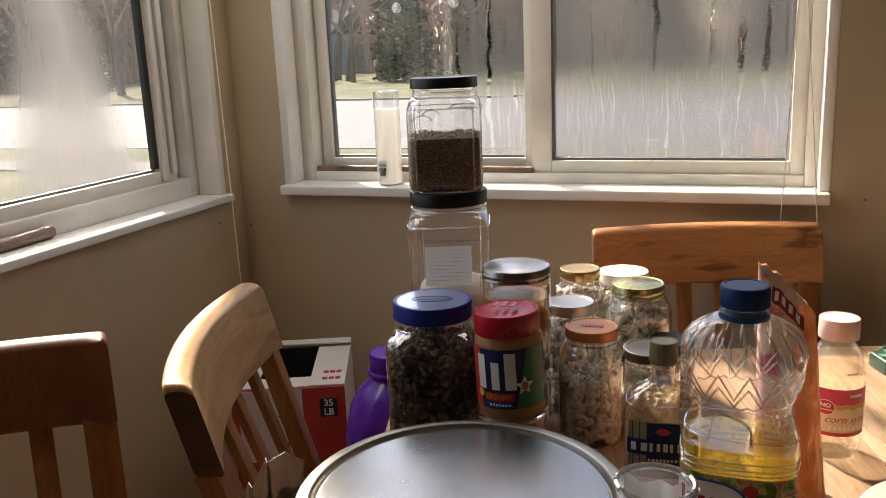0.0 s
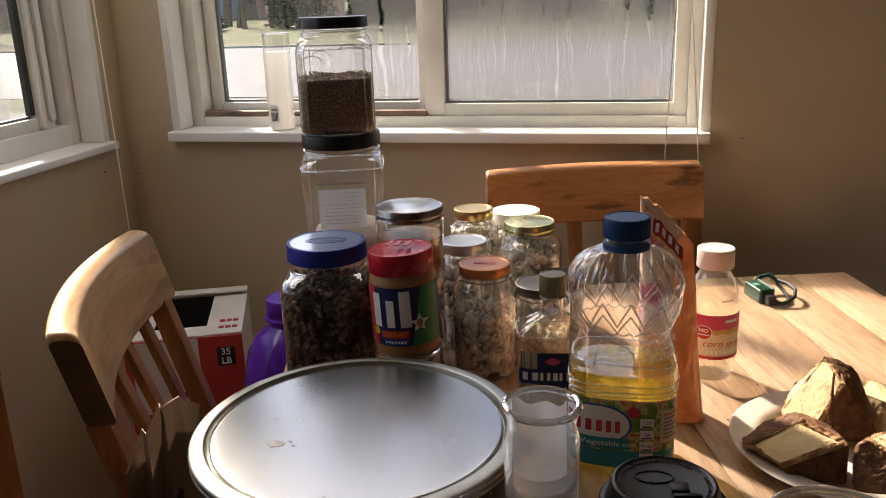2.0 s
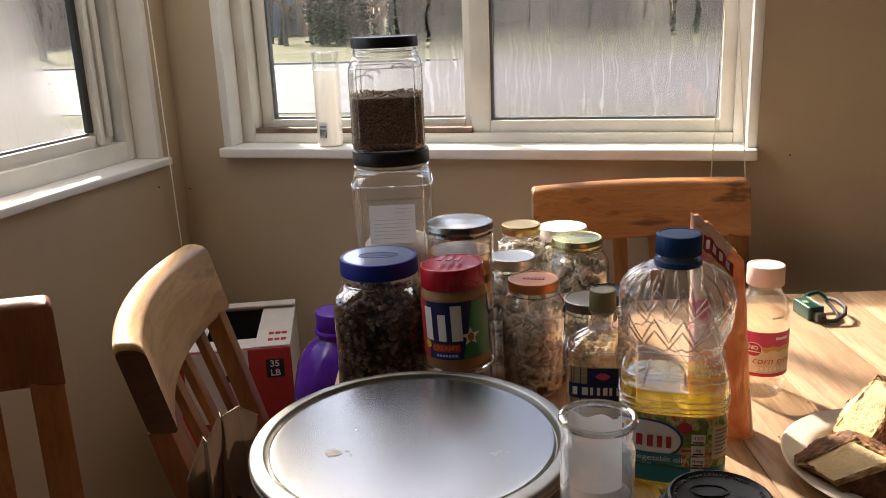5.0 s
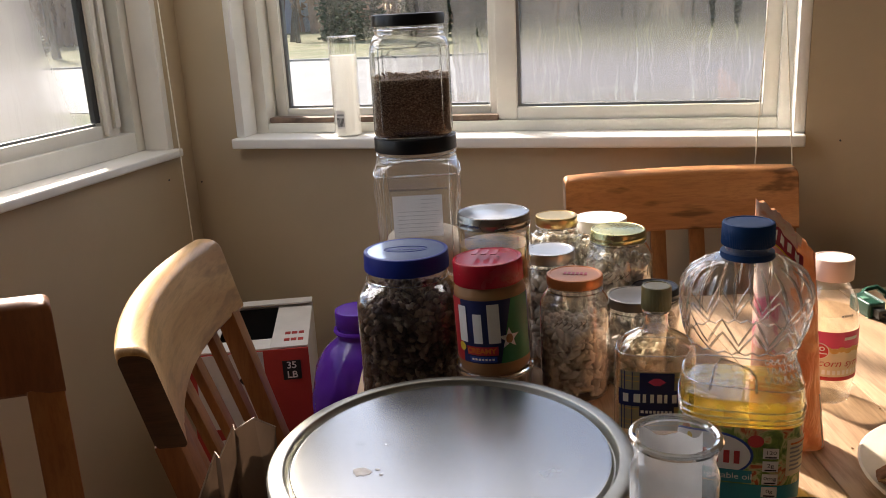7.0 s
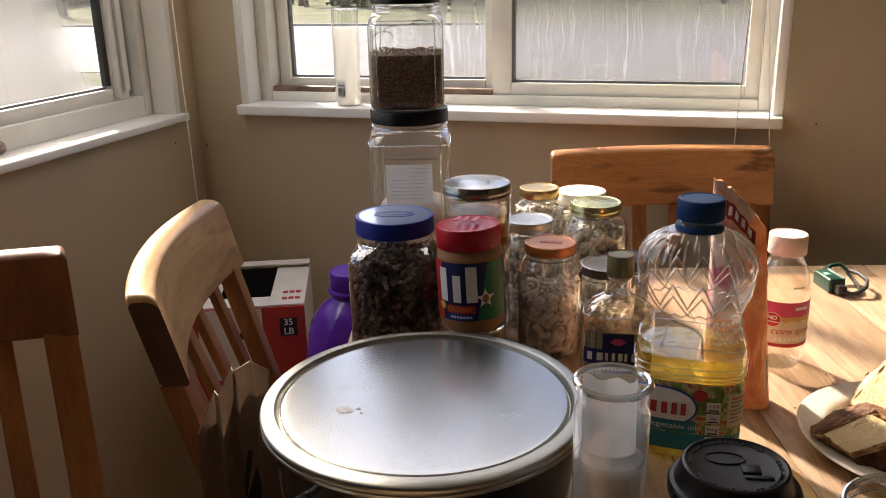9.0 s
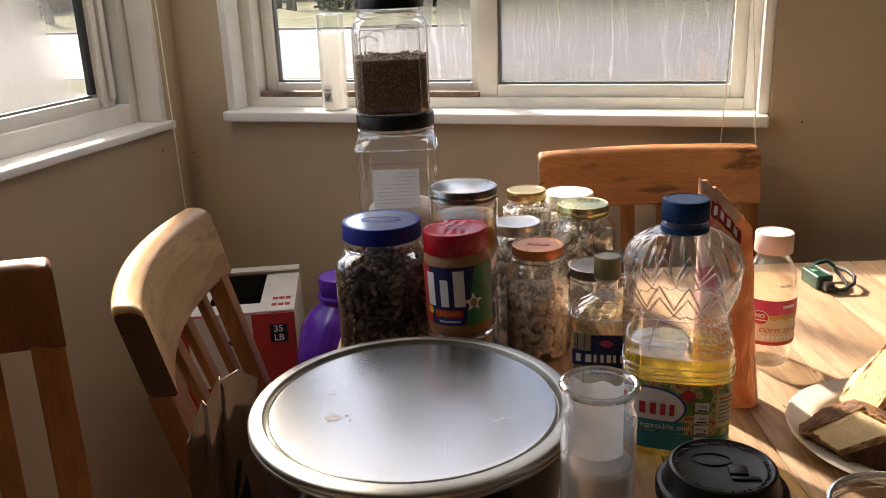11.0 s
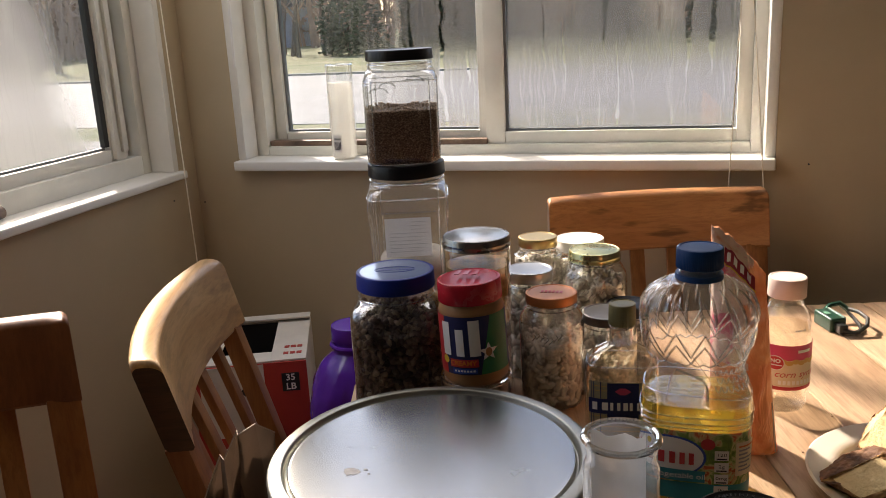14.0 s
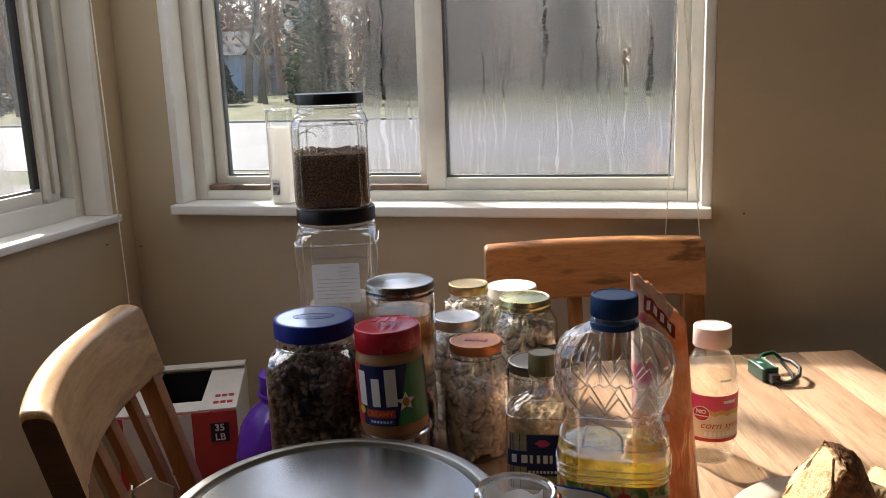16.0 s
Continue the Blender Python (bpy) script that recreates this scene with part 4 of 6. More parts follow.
SX, SY, SS = 0.326, 1.500, 0.965
low_jar, low_form, low_body = square_jar("plastic_jar", on_table(SX, SY, SS), 0.0675, 0.311, 0.0640, 0.022, "large clear square plastic jar with black lid, nearly empty", True)
part("paper_slip", decal_rect(low_form, -0.036, 0.034, 0.163, 0.228, -0.0015), THIN_PAPER, low_jar, "white paper slip inside")
for k in range(9):
    z = 0.221 - k * 0.0062
    part("print_line", decal_rect(low_form, 0.004 if k < 3 else -0.030, 0.029 - 0.004 * (k % 3), z, z + 0.0009, -0.0006), PALE_INK, low_jar)
for k in range(16):
    part("print_line", decal_rect(low_form, -0.038 + k * 0.005, -0.035 + k * 0.005, 0.236, 0.2385, 0.0005), GREY_INK, low_jar)
fm = Form(smooth_sections([(0, 0.055, 0.055, 5), (0.01, 0.063, 0.063, 6), (0.10, 0.063, 0.063, 6), (0.138, 0.061, 0.061, 6), (0.156, 0.034, 0.044, 3), (0.163, 0.004, 0.006, 2)], 3))
single("flour", fm.mesh(40, True, True), FLOUR, (SX + 0.006, SY, TABLE + 0.003, SS), "pale meal heaped in the bottom of a jar", "dry food", kind="stuff", turn=17)
bm = bmesh.new()
grid = [[bm.verts.new((-0.034 + 0.0085 * i, -0.030 + 0.006 * j + 0.004 * math.sin(i * 2 + j), 0.012 * math.sin(i * 1.1 + j * 0.7) + 0.003 * j)) for i in range(8)] for j in range(6)]
for r0, r1 in zip(grid, grid[1:]):
    for i in range(7):
        bm.faces.new((r0[i], r0[i + 1], r1[i + 1], r1[i]))
single("crumpled_wrapper", bm, THIN_PAPER, (SX + 0.012, SY - 0.015, TABLE + 0.163, SS), "crumpled white wrapper lying on the meal", "wrapper")

up_jar, up_form, up_body = square_jar("plastic_jar", (SX - 0.002, SY + 0.004, TABLE + 0.3003, SS), 0.0600, 0.182, 0.0545, 0.017, "clear square plastic jar with black lid, half full of brown rice")
for k, (u, v) in enumerate(((-0.030, 0.116), (-0.018, 0.124), (0.022, 0.132))):
    part("raised_mark", decal_flat(up_form, tube([(0.012 * math.cos(t * 0.5), 0.009 * math.sin(t * 0.5), 0) for t in range(7)], 0.0012, 5), u, v, 0.0004), GLASS_EDGE, up_body)
part("raised_mark", decal_flat(up_form, tube([(-0.016, 0.006, 0), (0.016, 0.006, 0), (0, -0.010, 0)], 0.0012, 5, True), 0.024, 0.130, 0.0004), GLASS_EDGE, up_body)
rice = Form(smooth_sections([(0, 0.050, 0.050, 5), (0.008, 0.0575, 0.0575, 6), (0.05, 0.0585, 0.0585, 6.5), (0.083, 0.0585, 0.0585, 6.5), (0.0845, 0.056, 0.056, 6)], 3))
single("brown_rice", rice.mesh(64, True, True), RICE, (SX - 0.002, SY + 0.004, TABLE + 0.3018, SS), "brown rice half filling a square jar", "dry food", kind="stuff", turn=17)
RICE_TOP = plain("rice_grains", (0.42, 0.31, 0.21), 0.7, vary=0.3, scale=300)
fill("rice_grains", (SX - 0.002, SY + 0.004, TABLE + 0.3018, SS), 0.0585, 0.074, 0.0875, (0.0035, 0.0011, 0.0011), RICE_TOP, 1400, "loose brown rice grains on the heap", 3, 6.5, 1.0, turn=17)

# jar of nuts with a blue lid
BX_, BY_ = 0.403, 1.205
j = thing("plastic_jar", on_table(BX_, BY_), "clear square plastic jar of mixed nuts with blue lid", "jar", JARS, turn=15)
nf = Form(smooth_sections([(z * 0.953, rx * 1.05, ry * 1.05, q) for z, rx, ry, q in [(0, 0.048, 0.048, 4), (0.006, 0.055, 0.055, 4.5), (0.02, 0.057, 0.057, 4.5), (0.09, 0.0565, 0.0565, 4.5), (0.150, 0.057, 0.057, 4.5), (0.168, 0.0555, 0.0555, 4), (0.178, 0.0500, 0.0500, 2.6), (0.183, 0.0470, 0.0470, 2), (0.190, 0.0465, 0.0465, 2), (0.204, 0.0465, 0.0465, 2)]], 3))
b = part("plastic_body", nf.mesh(64), PET_GLARE, j)
part("neck_bead", ring_bm(0.0485, 0.1748, 0.0014, 48), GLASS_EDGE, b)
lid = screw_lid(j, 0.0506, 0.0220, 0.186, BLUE_LID, 110, 0.0003, "blue lid with faint raised writing", top_mat=BLUE_TOP_GLARE)
part("raised_mark", tube([(0.026 * math.cos(t / 20 * 6.283), 0.012 * math.sin(t / 20 * 6.283), 0.0216) for t in range(20)], 0.0006, 5, True), BLUE_LID, lid)
for k in range(10):
    part("raised_mark", box((0.0030, 0.005, 0.0007), (-0.020 + k * 0.0045, 0, 0.0216)), BLUE_LID, lid)
fill("mixed_nuts", on_table(BX_, BY_), 0.0590, 0.004, 0.154, (0.0062, 0.0046, 0.0040), NUTS, 2100, "dark and pale mixed nuts filling a jar", 5, 4.5, 1.5, turn=15)

# peanut butter on an upturned glass
PX_, PY_ = 0.515, 1.167
g = thing("glass_dish", on_table(PX_, PY_), "short clear glass dish under the peanut butter", "dish")
gf = Form(smooth_sections([(0, 0.037, 0.037, 2), (0.004, 0.0405, 0.0405, 2), (0.03, 0.0415, 0.0415, 2), (0.07, 0.0425, 0.0425, 2), (0.0865, 0.0430, 0.0430, 2)], 3))
gb = part("glass_body", gf.mesh(56), CLEAR_GLASS, g)
part("rim", ring_bm(0.0432, 0.0855, 0.0028), GLASS_EDGE, gb)
part("bottom", disc(0.0425), CLEAR_GLASS, gb, m=Matrix.Translation((0, 0, 0.0855)))
j = thing("peanut_butter_jar", (PX_ + 0.003, PY_ - 0.001, TABLE + 0.087), "plastic peanut butter jar with red lid and bright wrapped label", "jar", turn=-2)
pf = Form(smooth_sections([(0, 0.034, 0.034, 2), (0.004, 0.0385, 0.0385, 2), (0.012, 0.0405, 0.0405, 2), (0.030, 0.0405, 0.0405, 2), (0.086, 0.0405, 0.0405, 2), (0.096, 0.0395, 0.0395, 2), (0.103, 0.037, 0.037, 2), (0.109, 0.0365, 0.0365, 2)], 4))
part("plastic_body", pf.mesh(64), PEANUT, j, "brown peanut butter behind clear plastic")
lid = screw_lid(j, 0.0388, 0.0265, 0.1035, RED_LID, 120, 0.0004, "red ribbed lid")
for k in range(3):
    part("raised_mark", box((0.006, 0.020, 0.0008), (-0.012 + k * 0.011, 0, 0.0316)), RED_LID, lid)
lab = part("label", decal_rect(pf, -0.060, 0.075, 0.018, 0.091, 0.0006), NAVY, j, "wrapped label in red, blue and green")
part("label_red", decal_rect(pf, -0.060, -0.026, 0.018, 0.091, 0.0010), RED, lab)
bm = bmesh.new()
bm.faces.new([bm.verts.new(v2) for v2 in ((0.006, -0.033, 0), (0.05, -0.033, 0), (0.05, 0.040, 0), (0.022, 0.040, 0))])
bmesh.ops.subdivide_edges(bm, edges=bm.edges, cuts=6, use_grid_fill=True)
part("label_green", decal_flat(pf, bm, 0.012, 0.051, 0.0010), GREEN, lab)
for u, v0, v1, w in ((-0.024, 0.042, 0.084, 0.012), (-0.005, 0.042, 0.076, 0.010), (0.013, 0.042, 0.087, 0.013)):
    part("white_shape", decal_rect(pf, u - w / 2, u + w / 2, v0, v1, 0.0015), WHITE_INK, lab)
bm = bmesh.new()
c = bm.verts.new((0, 0, 0))
ring = [bm.verts.new(((0.0125 if i % 2 == 0 else 0.0055) * math.sin(i * math.pi / 5), (0.0125 if i % 2 == 0 else 0.0055) * math.cos(i * math.pi / 5), 0)) for i in range(10)]
for i in range(10):
    bm.faces.new((c, ring[i], ring[(i + 1) % 10]))
part("star", decal_flat(pf, bm, 0.029, 0.046, 0.0016), WHITE_INK, lab)
part("star_middle", decal_flat(pf, disc(0.004, 0.0055), 0.029, 0.046, 0.0021), PEANUT, lab)
part("yellow_dot", decal_flat(pf, disc(0.005), -0.027, 0.036, 0.0016), YELLOW, lab)
part("red_band", decal_rect(pf, -0.020, 0.016, 0.028, 0.038, 0.0013), RED, lab)
part("word", decal_flat(pf, letters("CREAMY", 0.0085, bold=0.0003), -0.003, 0.033, 0.0018), ORANGE_INK, lab)
part("blue_band", decal_rect(pf, -0.017, 0.014, 0.020, 0.0265, 0.0013), BLUE, lab)
for k in range(7):
    part("print_line", decal_rect(pf, -0.014 + k * 0.0038, -0.0115 + k * 0.0038, 0.0222, 0.0246, 0.0017), WHITE_INK, lab)

j.matrix_world = pose(PX_ + 0.002, PY_ - 0.001, TABLE + 0.0842, 0, -2.5, -2)

# wide jar with a steel band, standing on another jar
VX, VY, VS = 0.492, 1.288, 0.952
jar(on_table(VX, VY, VS), "squat clear glass jar under another jar", 0.0465, 0.104, 0.043, 0.078, lambda t: mason_ring(t, 0.0455, 0.098, BAND_STEEL, STEEL, "steel screw band"), emboss=False)
fill("dried_fruit", on_table(VX, VY, VS), 0.0440, 0.004, 0.075, (0.010, 0.008, 0.006), NUTS, 260, "dark dried fruit in a jar", 11)
jar((VX, VY, TABLE + 0.1100, VS), "clear glass jar of amber preserve with steel screw band", 0.0475, 0.126, 0.0465, 0.100, lambda t: mason_ring(t, 0.0482, 0.1155, BAND_STEEL, STEEL, "steel screw band"))
pres = Form(smooth_sections([(0, 0.039, 0.039, 2), (0.004, 0.045, 0.045, 2), (0.03, 0.0458, 0.0458, 2), (0.086, 0.0458, 0.0458, 2)], 3))
single("preserve", pres.mesh(40, True, True), BROTH, (VX, VY, TABLE + 0.1133, VS), "amber preserve with orange pieces in a jar", "dry food", kind="stuff")

# the other jars: label, place, body, neck, lid, filling
jar(on_table(0.538, 1.497, 0.956), "small glass jar with gold lid, white beans inside", 0.041, 0.176, 0.0305, 0.150, lambda t: screw_lid(t, 0.0322, 0.015, 0.174, GOLD, 60, 0.0002, "gold metal lid"), emboss=False)
fill("white_beans", on_table(0.538, 1.497, 0.956), 0.0395, 0.004, 0.148, (0.0085, 0.0052, 0.0048), BEANS, 520, "white beans filling a jar", 21)
jar(on_table(0.596, 1.556, 0.947), "glass jar with white plastic lid, oats inside", 0.0445, 0.158, 0.0385, 0.132, lambda t: screw_lid(t, 0.0418, 0.018, 0.155, WHITE_PLASTIC, 0, 0, "smooth white lid"), emboss=False)
fill("rolled_oats", on_table(0.596, 1.556, 0.947), 0.0430, 0.004, 0.130, (0.0050, 0.0042, 0.0012), BEANS, 900, "pale rolled oats in a jar", 22)
jar(on_table(0.629, 1.474, 0.959), "glass jar with olive-gold screw band, pale beans inside", 0.0515, 0.166, 0.0395, 0.128, lambda t: mason_ring(t, 0.0412, 0.1585, GREEN_GOLD, GREEN_GOLD, "olive-gold screw band"))
fill("kidney_beans", on_table(0.629, 1.474, 0.959), 0.0500, 0.004, 0.128, (0.0100, 0.0056, 0.0052), BEANS, 520, "pale kidney beans in a jar", 23)
jar(on_table(0.546, 1.379, 0.97), "glass jar with plain silver lid, pale beans inside", 0.0405, 0.156, 0.0335, 0.130, lambda t: screw_lid(t, 0.0352, 0.016, 0.152, STEEL, 0, 0, "silver metal lid"), emboss=False)
fill("white_beans", on_table(0.546, 1.379, 0.97), 0.0390, 0.004, 0.128, (0.0100, 0.0056, 0.0052), BEANS, 440, "white beans in a jar", 24)
lidf = []
jar(on_table(0.592, 1.288, 0.98), "glass jar with orange printed lid, beans inside", 0.0440, 0.152, 0.0335, 0.120, lambda t: lidf.append(screw_lid(t, 0.0352, 0.013, 0.149, COPPER, 0, 0, "orange lid with faded printing")))
for k in range(6):
    part("print_line", box((0.0035, 0.009, 0.0006), (-0.012 + k * 0.0052, 0, 0.0126)), RED, lidf[0])
fill("kidney_beans", on_table(0.592, 1.288, 0.98), 0.0425, 0.004, 0.094, (0.0088, 0.0050, 0.0046), BEANS, 640, "pale kidney beans filling most of a jar", 25)
jar(on_table(0.662, 1.336, 0.973), "short glass jar with dark pewter lid", 0.0415, 0.112, 0.0345, 0.086, lambda t: screw_lid(t, 0.0368, 0.013, 0.108, DARK_LID, 70, 0.0002, "dark pewter lid"))
fill("kidney_beans", on_table(0.662, 1.336, 0.973), 0.0400, 0.004, 0.050, (0.0100, 0.0056, 0.0052), BEANS, 260, "pale beans in the bottom of a jar", 26)
jar(on_table(0.684, 1.413, 0.965), "glass jar with black screw band", 0.0345, 0.100, 0.0315, 0.076, lambda t: mason_ring(t, 0.0335, 0.0925, BLACK_LID, BLACK_LID, "black screw band"), emboss=False)
fill("kidney_beans", on_table(0.684, 1.413, 0.965), 0.0330, 0.004, 0.060, (0.0100, 0.0056, 0.0052), NUTS, 300, "dark beans in a jar", 27)
single("red_carton", box((0.085, 0.05, 0.125), (0, 0, 0.0625), 0.002), RED, on_table(0.453, 1.396), "dark red carton among the jars", "carton")

# spirit bottle
EX, EY = 0.695, 1.166
j = thing("spirit_bottle", on_table(EX, EY, 0.945), "clear flask of spirit with olive cap and navy label", "bottle", turn=7)
ef = Form(smooth_sections([(0, 0.038, 0.024, 3.5), (0.004, 0.0425, 0.0275, 4), (0.02, 0.0445, 0.029, 4), (0.10, 0.0445, 0.029, 4), (0.122, 0.0440, 0.0285, 3.6), (0.134, 0.037, 0.026, 3), (0.144, 0.021, 0.019, 2.2), (0.150, 0.0145, 0.0145, 2), (0.166, 0.0128, 0.0128, 2), (0.174, 0.0128, 0.0128, 2)], 4))
b = part("glass_body", ef.mesh(64), CLEAR_GLASS, j)
part("neck_bead", ring_bm(0.0138, 0.169, 0.0016, 32), GLASS_EDGE, b)
# outline tubes added down both sides of the flask
for a in (14, 166):
    part("side_outline", tube([ef.point(radians(a), z, 0.0001) for z in span(0.006, 0.146, 24)], 0.0012, 6), GLASS_EDGE, b)
part("shoulder_ridge", tube([ef.point(2 * math.pi * i / 64, 0.1245, 0.0001) for i in range(64)], 0.0008, 6, True), GLASS_EDGE, b)
screw_lid(j, 0.0165, 0.027, 0.1725, OLIVE_CAP, 60, 0.0004, "olive ribbed cap", "cap")
inner = Form([(z + 0.002, rx * 0.94, ry * 0.93, q) for z, rx, ry, q in ef.s if z < 0.146])
part("spirit", inner.mesh(48, True, True), SPIRIT, j, "clear spirit filling to the shoulder")
lab = part("label", decal_rect(ef, -0.0310, 0.0310, 0.034, 0.106, 0.0006), PLAID, j, "navy and cream plaid label")
for u in (-0.029, -0.027, -0.022, 0.022, 0.027, 0.029):
    part("check_line", decal_rect(ef, u - 0.0003, u + 0.0003, 0.034, 0.106, 0.0009), NAVY, lab)
for v2 in (0.040, 0.046, 0.060, 0.094, 0.100):
    part("check_line", decal_rect(ef, -0.0310, 0.0310, v2, v2 + 0.0010, 0.0009), GOLD_INK, lab)
part("navy_panel", decal_rect(ef, -0.0165, 0.0165, 0.052, 0.105, 0.0013), NAVY, lab)
part("navy_band", decal_rect(ef, -0.0310, 0.0310, 0.064, 0.084, 0.0016), NAVY, lab)
for k in range(8):
    u = -0.0275 + k * 0.0070
    part("white_shape", decal_rect(ef, u, u + (0.0036, 0.0050, 0.0030)[k % 3], 0.0690, 0.0795, 0.0021), WHITE_INK, lab)
bm = bmesh.new()
bm.faces.new([bm.verts.new(v2) for v2 in ((-0.009, 0, 0), (-0.003, -0.0045, 0), (0.003, -0.0045, 0), (0.009, 0, 0), (0.003, 0.0045, 0), (-0.003, 0.0045, 0))])
part("red_emblem", decal_flat(ef, bm, 0.0, 0.0945, 0.0021), PINK, lab)
for k in range(8):
    part("print_line", decal_rect(ef, -0.015 + k * 0.0039, -0.0125 + k * 0.0039, 0.056, 0.0595, 0.0021), WHITE_INK, lab)

# oil bottle
CX, CY = 0.779, 1.087
j = thing("oil_bottle", on_table(CX, CY), "clear faceted plastic bottle, half full of yellow vegetable oil", "bottle", turn=0)
cf = Form(smooth_sections([(0, 0.046, 0.036, 3), (0.004, 0.052, 0.040, 3.2), (0.012, 0.0555, 0.0425, 3.4), (0.055, 0.0560, 0.0425, 3.4), (0.098, 0.0570, 0.0435, 3.4), (0.120, 0.0570, 0.0440, 3.2), (0.134, 0.0530, 0.0420, 3),
                             (0.150, 0.0470, 0.0380, 2.6), (0.160, 0.0475, 0.0390, 2.5), (0.178, 0.0545, 0.0450, 2.4), (0.205, 0.0590, 0.0490, 2.3), (0.222, 0.0575, 0.0480, 2.2), (0.236, 0.0480, 0.0420, 2.1),
                             (0.245, 0.0330, 0.0310, 2), (0.249, 0.0215, 0.0215, 2), (0.262, 0.0200, 0.0200, 2)], 7))


def facets(a, z):
    """Flutes on the shoulder and a diamond band on the bulge."""
    if 0.214 < z < 0.243:
        return 0.0011 * math.cos(26 * a) * math.sin((z - 0.214) / 0.029 * math.pi)
    if 0.162 < z <= 0.214:
        u = a / (2 * math.pi) * 14
        w = abs(((u + (z - 0.162) / 0.026) % 1) - 0.5) * 2
        q = abs(((u - (z - 0.162) / 0.026) % 1) - 0.5) * 2
        return 0.0020 * max(0.0, 1 - 5 * min(w, q)) - 0.0006
    if 0.138 < z < 0.160:
        return 0.0008 * math.cos(40 * a) * math.cos(z * 900)
    if 0.098 < z < 0.118:
        return 0.0007 * math.sin((z - 0.098) / 0.020 * 4 * math.pi)
    return 0.0


part("plastic_body", cf.mesh(168, True, False, facets), PET, j)
# haze whitens the moulded ridges, painting their highlights
RIDGE = thin_glass("moulded_plastic_ridge", (0.93, 0.92, 0.90), 4.0, 0.1, 60, haze=0.30)
# dark lines laid beside the ridges to paint their shade
CREASE = thin_glass("shaded_plastic_crease", (0.80, 0.77, 0.73), 1.5, 0.1, 60)
W_TURNS = 11


def zigzag(mid, half, off, thick):
    """A ridge that runs up and down round the bulge."""
    pts = []
    for i in range(W_TURNS * 8 + 1):
        f = i / (W_TURNS * 8)
        k = (f * W_TURNS) % 1
        z = mid + half * (1 - 4 * abs(k - 0.5))
        pts.append(cf.point(2 * math.pi * f, z, off))
    return tube(pts, thick, 5)


for mid2, half2 in ((0.188, 0.013), (0.178, 0.010)):
    part("moulded_ridge", zigzag(mid2, half2, 0.0008, 0.0008), RIDGE, j, "moulded zigzag ridge")
    part("ridge_shade", zigzag(mid2 - 0.0018, half2, 0.0003, 0.0006), CREASE, j)
for i in range(W_TURNS * 2):
    a = 2 * math.pi * (i + 0.5) / (W_TURNS * 2)
    low = 0.203 if i % 2 else 0.214
    part("flute", tube([cf.point(a + 0.06 * (1 - q), low + (0.243 - low) * q, 0.0008) for q in (0, 0.25, 0.5, 0.75, 1.0)], [0.0004, 0.0011, 0.0012, 0.0010, 0.0004], 5), RIDGE, j)
    part("flute_shade", tube([cf.point(a + 0.06 * (1 - q) + 0.035, low + (0.243 - low) * q, 0.0003) for q in (0, 0.25, 0.5, 0.75, 1.0)], [0.0003, 0.0007, 0.0008, 0.0006, 0.0003], 5), CREASE, j)
for row in range(3):  # scales of the grip at the waist
    for i in range(9):
        a = radians(-62 + 7.5 * i + 3.7 * (row % 2))
        z = 0.160 - 0.0085 * row
        part("grip_scale", tube([cf.point(a + 0.055 * math.cos(q), z + 0.006 * math.sin(q), 0.0008) for q in span(math.pi, 2 * math.pi, 6)], 0.0007, 5), RIDGE, j)
part("moulded_ridge", tube([cf.point(2 * math.pi * i / 88, 0.1655 + 0.0016 * math.cos(22 * 2 * math.pi * i / 88), 0.0006) for i in range(88)], 0.0009, 5, True), RIDGE, j, "scalloped ridge at the waist")
hand_hold = [cf.point(-math.pi / 2 + u, z, 0.0008) for u, z in ((-0.62, 0.128), (-0.62, 0.150), (-0.5, 0.158), (0.1, 0.150), (0.25, 0.143), (0.25, 0.128))]
part("shoulder_ridge", tube([cf.point(2 * math.pi * i / 72, 0.1285 + 0.004 * math.cos(2 * math.pi * i / 72 + 2.2), 0.0004) for i in range(72)], 0.0007, 6, True), GLASS_EDGE, j)
part("shoulder_ridge", tube([cf.point(2 * math.pi * i / 72, 0.0965, 0.0006) for i in range(72)], 0.0007, 6, True), GLASS_EDGE, j)
part("grip_edge", tube(hand_hold, 0.0012, 5), GLASS_EDGE, j)
screw_lid(j, 0.0235, 0.0215, 0.2585, NAVY_LID, 80, 0.0004, "navy ribbed cap", "cap")
part("cap_collar", Form([(0, 0.0240, None, 2), (0.001, 0.0246, None, 2), (0.006, 0.0240, None, 2)]).mesh(48, True, True), NAVY_LID, j, m=Matrix.Translation((0, 0, 0.2465)))
inner = Form([(z + 0.001, rx * 0.975, ry * 0.97, q) for z, rx, ry, q in cf.s if z < 0.1195])
part("oil", inner.mesh(64, True, False), OIL, j, "yellow vegetable oil")
top_z, top_rx, top_ry, top_q = inner.s[-1]
part("oil_surface", Form([(top_z - 0.0012, top_rx, top_ry, top_q), (top_z, top_rx * 0.97, top_ry * 0.97, top_q)]).mesh(64, False, True), OIL_TOP, j, "pale shining surface of the oil")
for z in (0.1015, 0.1085):
    part("shoulder_ridge", tube([cf.point(2 * math.pi * i / 72, z, 0.0007) for i in range(72)], 0.0010, 6, True), RIDGE, j)
lab = part("label", decal_rect(cf, -0.075, 0.0555, 0.014, 0.093, 0.0006), SALAD, j, "salad picture label with teal foot")
part("teal_foot", decal_rect(cf, -0.075, 0.0555, 0.014, 0.034, 0.0010), TEAL, lab)
part("blue_oval", decal_flat(cf, disc(0.035, 0.0235, 40, 8), -0.024, 0.064, 0.0014), BLUE, lab)
part("white_oval", decal_flat(cf, disc(0.033, 0.0215, 40, 8), -0.0245, 0.064, 0.0019), WHITE_INK, lab)
